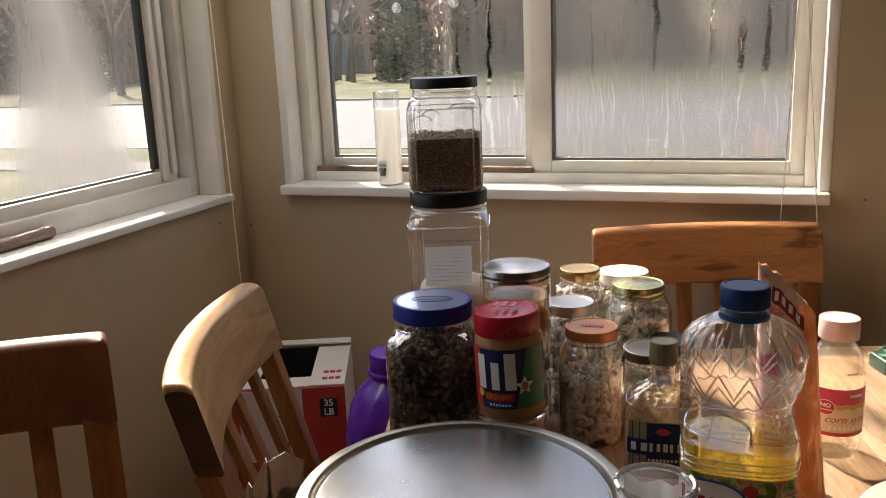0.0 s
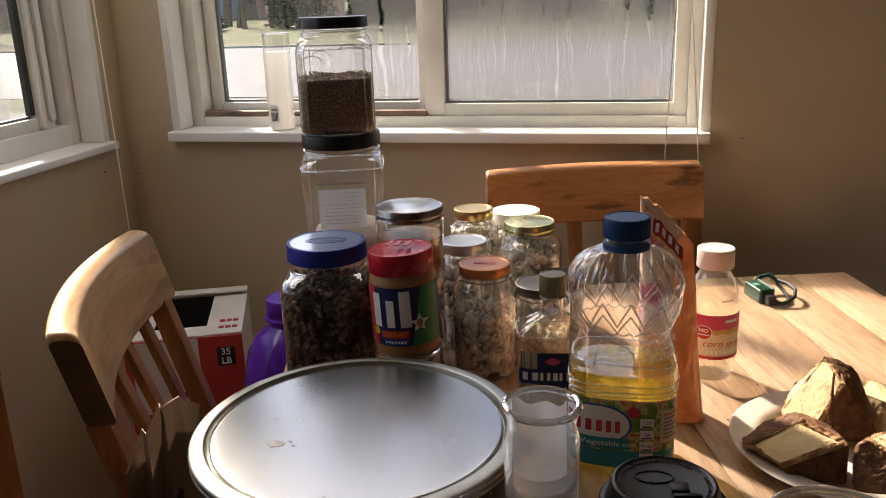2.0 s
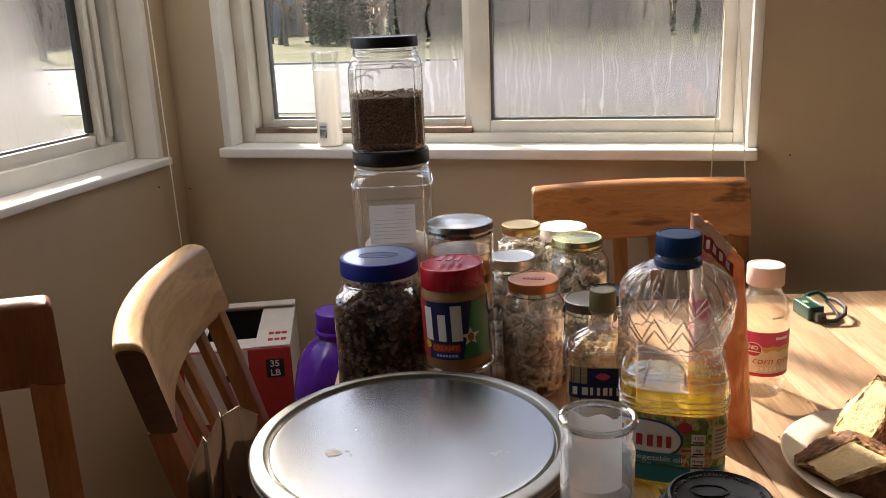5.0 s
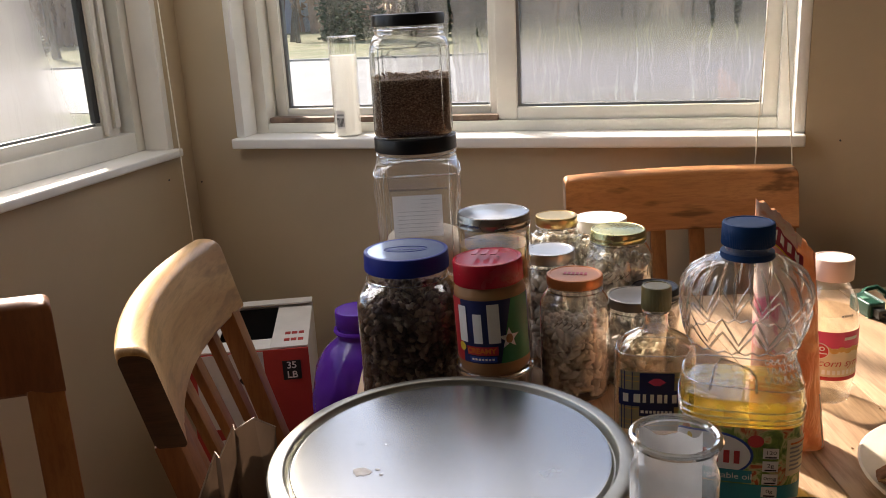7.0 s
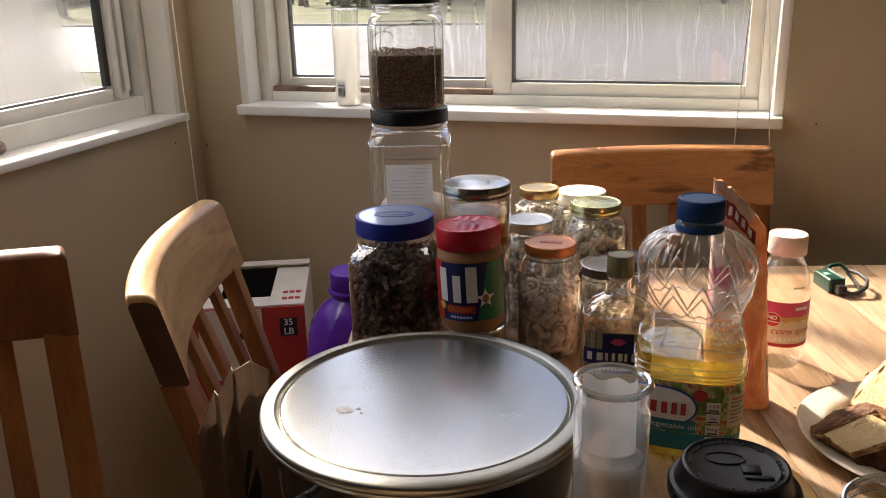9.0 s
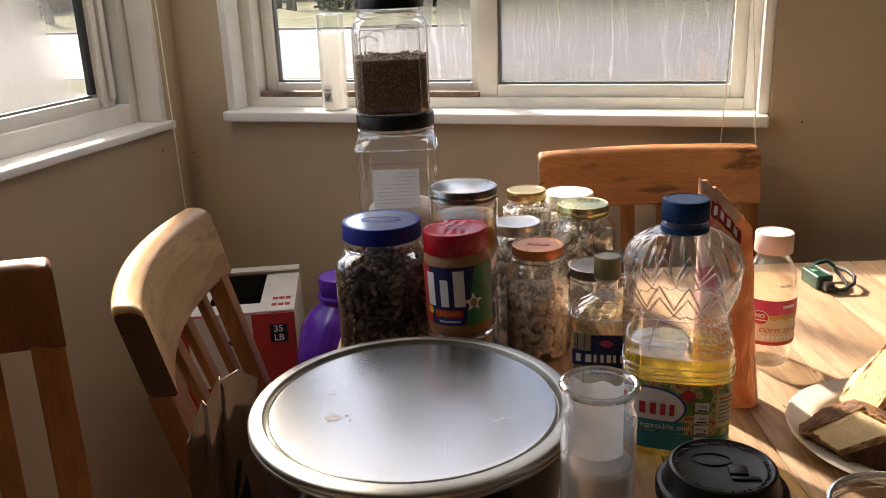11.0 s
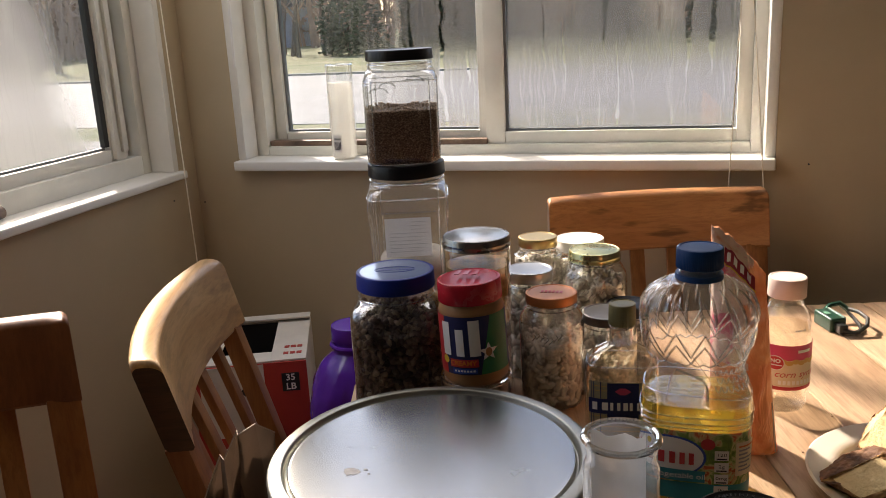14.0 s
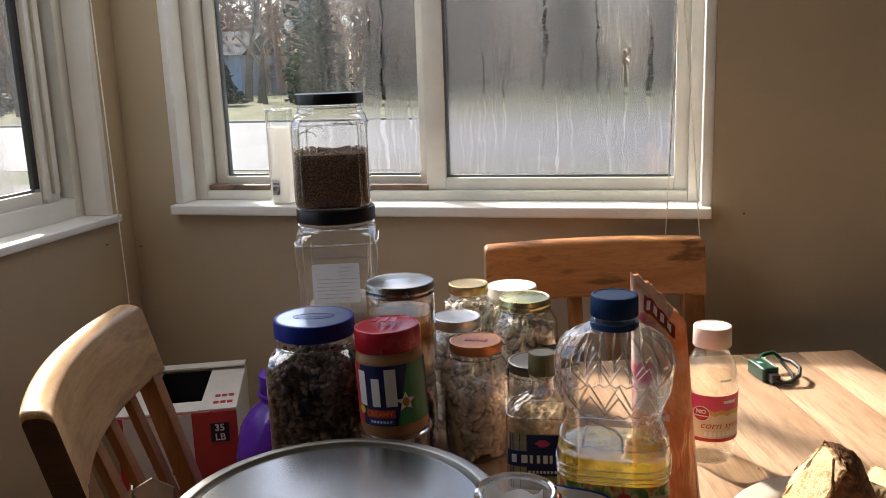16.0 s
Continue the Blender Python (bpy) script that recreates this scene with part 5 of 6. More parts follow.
for k in range(6):
    u = -0.048 + k * 0.0085
    part("red_shape", decal_rect(cf, u, u + (0.0065 if k == 0 else 0.0048), 0.0555, 0.0745 if k == 0 else 0.0690, 0.0024), RED, lab)
part("yellow_dot", decal_flat(cf, disc(0.0018, 0.0035), -0.038, 0.078, 0.0025), YELLOW, lab)
part("teal_ribbon", decal_rect(cf, -0.062, 0.010, 0.036, 0.049, 0.0024), TEAL, lab)
part("word", decal_flat(cf, letters("Pure Vegetable oil", 0.0088), -0.022, 0.0425, 0.0029), WHITE_INK, lab)
for k, w in enumerate(("120", "2g", "0mg", "0g")):
    v2 = 0.068 - k * 0.0135
    tag = part("fact_tag", decal_rect(cf, 0.018, 0.029, v2 - 0.0055, v2 + 0.0055, 0.0019), WHITE_INK, lab)
    part("word", decal_flat(cf, letters(w, 0.0052), 0.0235, v2 + 0.001, 0.0024), BLACK_INK, tag)
    part("print_line", decal_rect(cf, 0.0195, 0.0275, v2 - 0.0045, v2 - 0.0030, 0.0024), BLACK_INK, tag)
pan = part("cream_panel", decal_rect(cf, 0.034, 0.053, 0.044, 0.082, 0.0019), CREAM, lab)
for k in range(7):
    part("print_line", decal_rect(cf, 0.036, 0.050 - 0.003 * (k % 3), 0.0765 - k * 0.0045, 0.0785 - k * 0.0045, 0.0024), ORANGE_INK if k == 0 else GREY_INK, pan)
part("tomato_picture", decal_flat(cf, disc(0.0065, 0.0065), 0.012, 0.080, 0.0015), RED, lab)

# snack bag
n = Nodes("orange_foil_bag")
crease = n.noise(24, 4, 0.6, n.coords((1, 1, 0.5)), 1.0)
n.principled(Base_Color=n.ramp(n.noise(13, 4, 0.6, None, 0.6), [(0.38, (0.62, 0.17, 0.05)), (0.52, (0.76, 0.36, 0.16)), (0.60, (0.82, 0.58, 0.42)), (0.66, (0.70, 0.16, 0.20))]), Metallic=0.15, Roughness=0.32, Normal=n.bump(crease, 0.9, 0.010))
glow = n.add("BsdfTranslucent", Color=(0.74, 0.44, 0.27))
both = n.add("MixShader", Fac=0.25)
n.t.links.new(n.out.inputs["Surface"].links[0].from_socket, both.inputs[1])
n.t.links.new(glow.outputs[0], both.inputs[2])
n.t.links.new(both.outputs[0], n.out.inputs["Surface"])
FOIL = n.mat
n = Nodes("printed_foil")
n.principled(Base_Color=n.ramp(n.noise(26, 4, 0.6, None, 1.0), [(0.36, (0.78, 0.36, 0.20)), (0.46, (0.86, 0.66, 0.54)), (0.55, (0.84, 0.58, 0.50)), (0.62, (0.74, 0.16, 0.24))]), Metallic=0.1, Roughness=0.33, Normal=n.bump(n.noise(30, 4, 0.6), 0.8, 0.006))
FOIL_FRONT = n.mat
bag = thing("snack_bag", on_table(0.843, 1.200), "half-empty orange foil snack bag standing upright, crumpled open top", "bag", turn=9)


def bag_at(u, f, side, off=0.0):
    """A point of the bag's sheet: u across from -1 to 1, f up from 0 to 1; side -1 is the front."""
    xl, xr = -0.046 - 0.006 * f, 0.033 - 0.022 * f ** 0.8
    x = xl + (xr - xl) * (u + 1) / 2
    ragged = 0.004 * noise.noise((u * 5, 3.3, 0)) + 0.002 * noise.noise((u * 16, 7.1, 0))
    top = 0.247 - 0.031 * u + 0.006 * (1 - u * u) + ragged
    deep = (0.026 * (1 - f ** 2.4) + 0.002) * (0.75 if f < 0.03 else 1.0) * math.sqrt(max(0.0, 1 - u ** 4))
    z = f * top
    crush = 0.0075 * f * noise.noise((x * 34, z * 22, side * 3.0)) + 0.0030 * noise.noise((x * 80 + 4, z * 46, side * 5.0)) * min(1, 4 * f) + 0.008 * f ** 3 * math.sin(38 * x + 2)
    return Vector((x, side * (deep + off) + crush * (1 if abs(u) < 0.999 else 0.6), z))


bm = bmesh.new()
NU, NF = 36, 60
sheets = []
for side in (-1, 1):
    sheets.append([[bm.verts.new(bag_at(-1 + 2 * i / NU, k / NF, side)) for i in range(NU + 1)] for k in range(NF + 1)])
for g3 in sheets:
    for k in range(NF):
        for i in range(NU):
            f3 = bm.faces.new((g3[k][i], g3[k][i + 1], g3[k + 1][i + 1], g3[k + 1][i]))
            if g3 is sheets[0] and k > NF * 0.42 and i < NU * 0.5 + NU * 0.6 * max(0, k / NF - 0.6) + 2 * math.sin(k):
                f3.material_index = 1
bmesh.ops.remove_doubles(bm, verts=bm.verts, dist=0.0006)
part("foil_body", bm, [FOIL, FOIL_FRONT], bag)


def bag_patch(u0, f0, du, df, wu, wf, off, nu=10, nf=5):
    """A slanted print on the front of the bag: start, the run along it and the rise across it."""
    bm2 = bmesh.new()
    g3 = [[bm2.verts.new(bag_at(u0 + du * i / nu + wu * k / nf, f0 + df * i / nu + wf * k / nf, -1, off)) for i in range(nu + 1)] for k in range(nf + 1)]
    for r0, r1 in zip(g3, g3[1:]):
        for i in range(nu):
            bm2.faces.new((r0[i], r0[i + 1], r1[i + 1], r1[i]))
    return bm2


logo = part("red_badge", bag_patch(-0.60, 0.875, 1.10, -0.03, 0.05, 0.070, 0.0012), BURGUNDY, bag, "dark red badge with white marks")
for k in range(4):
    part("white_shape", bag_patch(-0.50 + 0.245 * k, 0.890 - 0.0066 * k, 0.13, -0.003, 0.03, 0.040, 0.0020, 3, 3), WHITE_INK, logo)
part("badge_edge", bag_patch(-0.62, 0.868, 1.14, -0.031, 0.004, 0.007, 0.0016, 10, 1), YELLOW, logo)
part("white_edge", tube([bag_at(0.86, f, -1, 0.0008) for f in span(0.01, 0.30, 14)], 0.0009, 5), WHITE_INK, bag, "white seam edge")

# corn syrup bottle
YX, YY = 0.890, 1.326
j = thing("syrup_bottle", on_table(YX, YY, 1.0), "clear plastic corn syrup bottle with pink label and white cap", "bottle", turn=17)
yf = Form(smooth_sections([(0, 0.024, 0.024, 2), (0.004, 0.029, 0.029, 2), (0.010, 0.0305, 0.0305, 2), (0.026, 0.0305, 0.0305, 2), (0.031, 0.0325, 0.0325, 2), (0.06, 0.0328, 0.0328, 2), (0.100, 0.0328, 0.0328, 2), (0.118, 0.0322, 0.0322, 2), (0.138, 0.0285, 0.0285, 2), (0.150, 0.0225, 0.0225, 2), (0.155, 0.0200, 0.0200, 2), (0.162, 0.0195, 0.0195, 2)], 4))
b = part("plastic_body", yf.mesh(56), PET, j)
inner = Form([(z + 0.001, rx * 0.96, ry * 0.96, q) for z, rx, ry, q in yf.s if z < 0.121])
part("syrup", inner.mesh(40, True, True), SYRUP, j, "clear corn syrup")
screw_lid(j, 0.0235, 0.027, 0.161, plain("pinkish_white_plastic", (0.78, 0.63, 0.56), 0.4, vary=0.04), 70, 0.0002, "pinkish white ribbed cap", "cap")
j.scale = (1.0, 1.0, 0.952)
lab = part("label", decal_rect(yf, -0.050, 0.050, 0.037, 0.101, 0.0006), CREAM, j, "cream label with pink top")
part("pink_band", decal_rect(yf, -0.050, 0.050, 0.080, 0.101, 0.0010), PINK, lab)
part("red_foot", decal_rect(yf, -0.050, 0.050, 0.037, 0.042, 0.0010), RED, lab)
for k in range(13):
    part("gold_scallop", decal_flat(yf, disc(0.0048, 0.0035, 16, 2), -0.045 + k * 0.0078, 0.0785 - 0.002 * (k % 2), 0.0013), GOLD_INK, lab)
part("white_shape", decal_rect(yf, 0.004, 0.022, 0.0905, 0.0945, 0.0015), WHITE_INK, lab)
part("red_seal", decal_flat(yf, disc(0.0105, 0.0105, 28, 4), -0.022, 0.076, 0.0017), WHITE_INK, lab)
part("red_seal", decal_flat(yf, disc(0.0095, 0.0095, 28, 4), -0.022, 0.076, 0.0021), RED, lab)
part("word", decal_flat(yf, letters("NO", 0.0075, bold=0.0003), -0.022, 0.079, 0.0026), WHITE_INK, lab)
part("white_shape", decal_rect(yf, -0.030, -0.014, 0.0725, 0.0740, 0.0026), WHITE_INK, lab)
part("word", decal_flat(yf, letters("corn syrup", 0.0135, 0.35), 0.006, 0.0600, 0.0014), RED, lab)
for k in range(9):
    part("print_line", decal_rect(yf, -0.018 + k * 0.0055, -0.0145 + k * 0.0055, 0.045, 0.051, 0.0012), WHITE_INK, lab)
for k in range(5):
    part("print_line", decal_rect(yf, 0.000 + k * 0.003, 0.0018 + k * 0.003, 0.1200, 0.1225, 0.0006), GREY_INK, j)

# pot with a flat steel lid
QX, QY = 0.531, 0.925
pot = thing("cooking_pot", on_table(QX, QY), "wide black enamel pot with chrome loop handles", "pot")
part("pot_body", Form(smooth_sections([(0, 0.125, 0.125, 2), (0.004, 0.134, 0.134, 2), (0.02, 0.143, 0.143, 2), (0.06, 0.147, 0.147, 2), (0.088, 0.148, 0.148, 2), (0.092, 0.151, 0.151, 2), (0.0945, 0.151, 0.151, 2)], 3)).mesh(96, True, False), POT_BLACK, pot)
for ang in (258, 78):
    m2 = pose(0, 0, 0.060, 0, 0, ang)
    part("handle", tube([(0.140, -0.045, 0), (0.165, -0.043, 0.004), (0.182, -0.030, 0.008), (0.187, 0, 0.010), (0.182, 0.030, 0.008), (0.165, 0.043, 0.004), (0.140, 0.045, 0)], 0.0055, 10), STEEL, pot, "chrome loop handle", m=m2)
rows = [(0.1392, -0.0003), (0.1400, -0.0016), (0.1404, -0.0042), (0.1412, -0.0052), (0.1424, -0.0050), (0.1434, -0.0030), (0.1448, 0.0020), (0.1456, 0.0030), (0.1466, 0.0033), (0.1560, 0.0016), (0.1584, 0.0008), (0.1596, -0.0004), (0.1600, -0.0020), (0.1600, -0.0040), (0.1592, -0.0050), (0.1590, -0.0062), (0.1598, -0.0072), (0.1598, -0.0100), (0.1585, -0.0112), (0.1560, -0.0110), (0.1540, -0.0085)]
lidob = thing("flat_lid", (QX, QY, TABLE + 0.1057), "flat round steel lid with raised rim, smudged and stained", "lid")


def spun(rows2):
    bm2 = bmesh.new()
    rings2 = [[bm2.verts.new((r * math.cos(2 * math.pi * i / 128), r * math.sin(2 * math.pi * i / 128), z)) for i in range(128)] for r, z in rows2]
    for a2, b2 in zip(rings2, rings2[1:]):
        for i in range(128):
            bm2.faces.new((a2[i], a2[(i + 1) % 128], b2[(i + 1) % 128], b2[i]))
    return bm2


part("panel", spun([(0.0005, 0.0), (0.06, 0.0002), (0.11, 0.0001), (0.130, 0.0), (0.1370, 0.0), (0.1385, -0.0001), (0.1392, -0.0003)]), TRAY, lidob, "smudged flat panel")
part("rim", spun(rows), TRAY_RIM, lidob, "rolled steel rim")


def splash(rx, ry, seed):
    """A thin dried stain with a ragged outline."""
    bm2 = disc(rx, ry, 40, 4)
    for w in bm2.verts:
        d = max(w.co.length, 1e-6)
        w.co *= 1 + 0.5 * noise.noise((w.co.x / d * 2.2 + seed, w.co.y / d * 2.2, seed * 0.7))
    return bm2


for k, (x, y, rx, ry, mat) in enumerate(((-0.066, -0.046, 0.008, 0.0065, 0), (-0.054, -0.040, 0.0022, 0.0015, 0), (-0.048, -0.047, 0.0015, 0.0012, 0), (-0.062, 0.005, 0.0040, 0.0040, 1), (-0.085, 0.000, 0.003, 0.0015, 1), (-0.040, -0.018, 0.0014, 0.0011, 1),
                                         (0.030, 0.010, 0.0014, 0.0010, 1), (0.100, -0.020, 0.0016, 0.001, 1), (0.010, -0.122, 0.0014, 0.001, 1))):
    part("dried_stain", splash(rx, ry, k * 3.1), (STAIN_TAN, STAIN_GREY)[mat], lidob, m=Matrix.Translation((x, y, 0.0005)))

# paper bag on the chair seat
KRAFT = plain("brown_kraft_paper", (0.23, 0.175, 0.135), 0.8, vary=0.12, scale=20, bump=0.4, grain=60)
KRAFT_EDGE = plain("pale_kraft_edge", (0.42, 0.34, 0.27), 0.8, vary=0.1)
sack = thing("paper_bag", (0.325, 0.940, 0.4525), "crumpled open brown paper grocery bag with black print", "bag")
bm = bmesh.new()
corners = [(-0.043, -0.035, 0.337), (-0.025, -0.024, 0.384), (-0.017, -0.030, 0.382), (-0.009, -0.012, 0.408), (-0.001, -0.024, 0.409), (0.010, -0.006, 0.414), (0.017, 0.020, 0.392), (0.003, 0.026, 0.380), (-0.014, 0.008, 0.398), (-0.033, -0.010, 0.358)]
rings = []
for k in range(9):
    f = k / 8
    ring = []
    for i, (x, y, h) in enumerate(corners):
        fold = (1 - f) if i in (1, 3, 8) else 0.0  # the pleats close towards the foot
        px, py = x - 0.006 * fold, y - (0.010 if i < 5 else -0.020) * fold
        wob = 0.0 if k in (0, 8) else 0.0026
        ring.append(bm.verts.new((px * (1.08 - 0.08 * f) + wob * math.sin(5 * k + i * 2.1), py * (1.2 - 0.2 * f) + wob * math.cos(4 * k + i * 3.3), h * f)))
    rings.append(ring)
NC = len(corners)
for a, b in zip(rings, rings[1:]):
    for i in range(NC):
        bm.faces.new((a[i], a[(i + 1) % NC], b[(i + 1) % NC], b[i]))
bm.faces.new(rings[0][::-1])
bmesh.ops.solidify(bm, geom=bm.faces[:], thickness=0.0011)
part("paper_body", bm, KRAFT, sack, smooth=False)
part("cut_edge", tube([(x, y, h + 0.0004) for x, y, h in corners], 0.0009, 5, True), KRAFT_EDGE, sack, "pale cut edge of the mouth")
bm = bmesh.new()
bm.faces.new([bm.verts.new(v2) for v2 in ((0.0010, -0.0315, 0.06), (0.0110, -0.0115, 0.06), (0.0105, -0.0095, 0.27), (0.0080, -0.0125, 0.31), (0.0045, -0.0190, 0.315), (0.0010, -0.0265, 0.28))])
bmesh.ops.solidify(bm, geom=bm.faces[:], thickness=0.0006)
part("dark_print", bm, BLACK_INK, sack, "black printed panel", smooth=False)

# ---------------------------------------------------------------- nearest things
# empty candle glass
GX, GY = 0.722, 0.812
j = thing("candle_glass", on_table(GX, GY, 1.037), "tall clear candle glass with burnt wax and a white paper inside", "glass")
tf = Form(smooth_sections([(0, 0.024, 0.024, 2), (0.003, 0.027, 0.027, 2), (0.010, 0.0280, 0.0280, 2), (0.150, 0.0284, 0.0284, 2), (0.168, 0.0284, 0.0284, 2), (0.175, 0.0265, 0.0265, 2), (0.180, 0.0258, 0.0258, 2), (0.186, 0.0268, 0.0268, 2), (0.194, 0.0275, 0.0275, 2)], 4))
FROST = thin_glass("filmed_glass", (0.90, 0.91, 0.92), 1.3, 0.12, 30, haze=0.30)
b = part("glass_body", tf.mesh(64), FROST, j)
part("rim", ring_bm(0.0272, 0.1935, 0.0028, 56), GLASS_EDGE, b)
part("wax", Form(smooth_sections([(0.004, 0.0255, 0.0255, 2), (0.03, 0.0270, 0.0270, 2), (0.110, 0.0270, 0.0270, 2), (0.130, 0.0262, 0.0262, 2), (0.1305, 0.018, 0.018, 2), (0.124, 0.010, 0.010, 2)], 3)).mesh(48, True, True), lit_through("grey_white_wax", (0.62, 0.61, 0.60), 0.25), j, "grey leftover wax")
bm = bmesh.new()
grid = [[bm.verts.new((0.0235 * math.sin(-1.15 + 2.1 * i / 10), 0.021 - 0.0235 * math.cos(-1.15 + 2.1 * i / 10) + 0.006 * k / 10, 0.127 + 0.069 * k / 10 + (0.0025 * math.sin(i * 1.3) - 0.0009 * abs(i - 4) if k == 10 else 0))) for i in range(11)] for k in range(11)]
for r0, r1 in zip(grid, grid[1:]):
    for i in range(10):
        bm.faces.new((r0[i], r0[i + 1], r1[i + 1], r1[i]))
bmesh.ops.solidify(bm, geom=bm.faces[:], thickness=0.0006)
single("paper_scrap", bm, THIN_PAPER, (GX + 0.001, GY - 0.003, TABLE, 1.037), "white paper scrap standing in a candle glass", "paper", turn=12)

# coffee cup
UX, UY = 0.815, 0.803
j = thing("coffee_cup", on_table(UX, UY, 1.036), "white paper coffee cup with black plastic lid", "cup", turn=8)
part("paper_body", Form([(0, 0.029, None, 2), (0.002, 0.0295, None, 2), (0.120, 0.0435, None, 2), (0.124, 0.0445, None, 2), (0.127, 0.0440, None, 2)]).mesh(64), PAPER_WHITE, j)
rows = [(0.119, 0.0455), (0.1195, 0.0468), (0.123, 0.0470), (0.127, 0.0468), (0.1285, 0.0455), (0.1290, 0.0425), (0.1310, 0.0410), (0.1400, 0.0388), (0.1432, 0.0375), (0.1440, 0.0355), (0.1425, 0.0335), (0.1415, 0.0300), (0.1410, 0.010)]
bm = bmesh.new()
rings = [[bm.verts.new((r * math.cos(2 * math.pi * i / 80), r * math.sin(2 * math.pi * i / 80), z)) for i in range(80)] for z, r in rows]
for a, b in zip(rings, rings[1:]):
    for i in range(80):
        bm.faces.new((a[i], a[(i + 1) % 80], b[(i + 1) % 80], b[i]))
bm.faces.new(rings[-1])
lid = part("lid", bm, BLACK_PLASTIC, j, "black domed sip lid")
phrase = "CAUTION CONTENTS HOT   PRECAUCION ESTA CALIENTE   "
for k, ch in enumerate(phrase):
    if ch == " ":
        continue
    a = math.pi - 2 * math.pi * k / len(phrase)
    bm = letters(ch, 0.0046, bold=0.0001)
    bm2 = bmesh.ops.extrude_face_region(bm, geom=bm.faces[:])
    bmesh.ops.translate(bm, verts=[v2 for v2 in bm2["geom"] if isinstance(v2, bmesh.types.BMVert)], vec=(0, 0, 0.0006))
    part("raised_letter", bm, BLACK_PLASTIC, lid, m=pose(0.0318 * math.cos(a), 0.0318 * math.sin(a), 0.1420, 0, 0, math.degrees(a) - 90))
part("raised_mark", tube([(0.014 * math.cos(t / 24 * 6.283) - 0.006, 0.008 * math.sin(t / 24 * 6.283) + 0.010, 0.1415) for t in range(24)], 0.0007, 5, True), BLACK_PLASTIC, lid)
part("sip_flap", box((0.013, 0.011, 0.0022), (0.010, -0.004, 0.1420), 0.0007), BLACK_PLASTIC, lid)
part("sip_flap", box((0.020, 0.004, 0.0016), (0.014, -0.014, 0.1418), 0.0006), BLACK_PLASTIC, lid)

# open jar near the plate
OX, OY = 0.918, 0.719
jar(on_table(OX, OY, 1.044), "open clear glass jar with threaded rim", 0.0445, 0.172, 0.0415, 0.145, lambda t: part("rim", ring_bm(0.0415, 0.172, 0.0022), GLASS_EDGE, t), emboss=False)
inner = Form(smooth_sections([(0, 0.037, 0.037, 2), (0.01, 0.0432, 0.0432, 2), (0.10, 0.0432, 0.0432, 2), (0.118, 0.0432, 0.0432, 2)], 2))
single("tea", inner.mesh(40, True, True), BROTH, (OX, OY, TABLE + 0.003, 1.044), "amber leftover drink in an open jar", "drink", kind="stuff")

# plate of cake
n = Nodes("cake_crumb")
holes = n.ramp(n.noise(420, 3, 0.7), [(0.36, 0.0), (0.56, 1.0)])
tone = n.mix(n.noise(60, 4), (0.83, 0.60, 0.30), (0.89, 0.72, 0.44))
n.principled(Base_Color=n.mix(n.math("MULTIPLY", n.ramp(n.noise(260, 2, 0.6), [(0.30, 1.0), (0.46, 0.0)]), 0.25), tone, (0.60, 0.38, 0.15)), Roughness=0.95, Normal=n.bump(holes, 0.4, 0.0012))
CRUMB = n.mat
n = Nodes("cake_crust")
n.principled(Base_Color=n.mix(n.ramp(n.noise(70, 5), [(0.35, 0.0), (0.7, 1.0)]), (0.075, 0.028, 0.010), (0.25, 0.105, 0.036)), Roughness=0.75, Normal=n.bump(n.noise(220, 4), 0.7, 0.002))
CRUST = n.mat
n = Nodes("golden_crust_edge")
n.principled(Base_Color=n.mix(n.ramp(n.noise(90, 4), [(0.35, 0.0), (0.7, 1.0)]), (0.26, 0.12, 0.04), (0.58, 0.36, 0.15)), Roughness=0.8, Normal=n.bump(n.noise(300, 3), 0.6, 0.0012))
GOLDEN = n.mat
CUP_PLATE = plain("white_paper_plate", (0.66, 0.60, 0.51), 0.65, vary=0.03, bump=0.15, grain=120)
KX, KY = 1.026, 1.134
rows = [(0.0, 0.002), (0.085, 0.002), (0.094, 0.004), (0.102, 0.012), (0.108, 0.0165), (0.114, 0.0165), (0.128, 0.0200), (0.134, 0.0205), (0.1365, 0.0185), (0.1355, 0.0175), (0.112, 0.0140), (0.100, 0.0080), (0.090, 0.0005), (0.0, 0.0003)]
bm = bmesh.new()
rings = []
for r, z in rows:
    rings.append([bm.verts.new(((r + 1e-4) * math.cos(2 * math.pi * i / 120), (r + 1e-4) * math.sin(2 * math.pi * i / 120), z + (0.0005 * math.cos(60 * 2 * math.pi * i / 120) if 0.11 < r < 0.133 else 0))) for i in range(120)])
for a, b in zip(rings, rings[1:]):
    for i in range(120):
        bm.faces.new((a[i], a[(i + 1) % 120], b[(i + 1) % 120], b[i]))
single("paper_plate", bm, CUP_PLATE, on_table(KX, KY, 0.93), "white paper plate with a fluted rim", "plate")


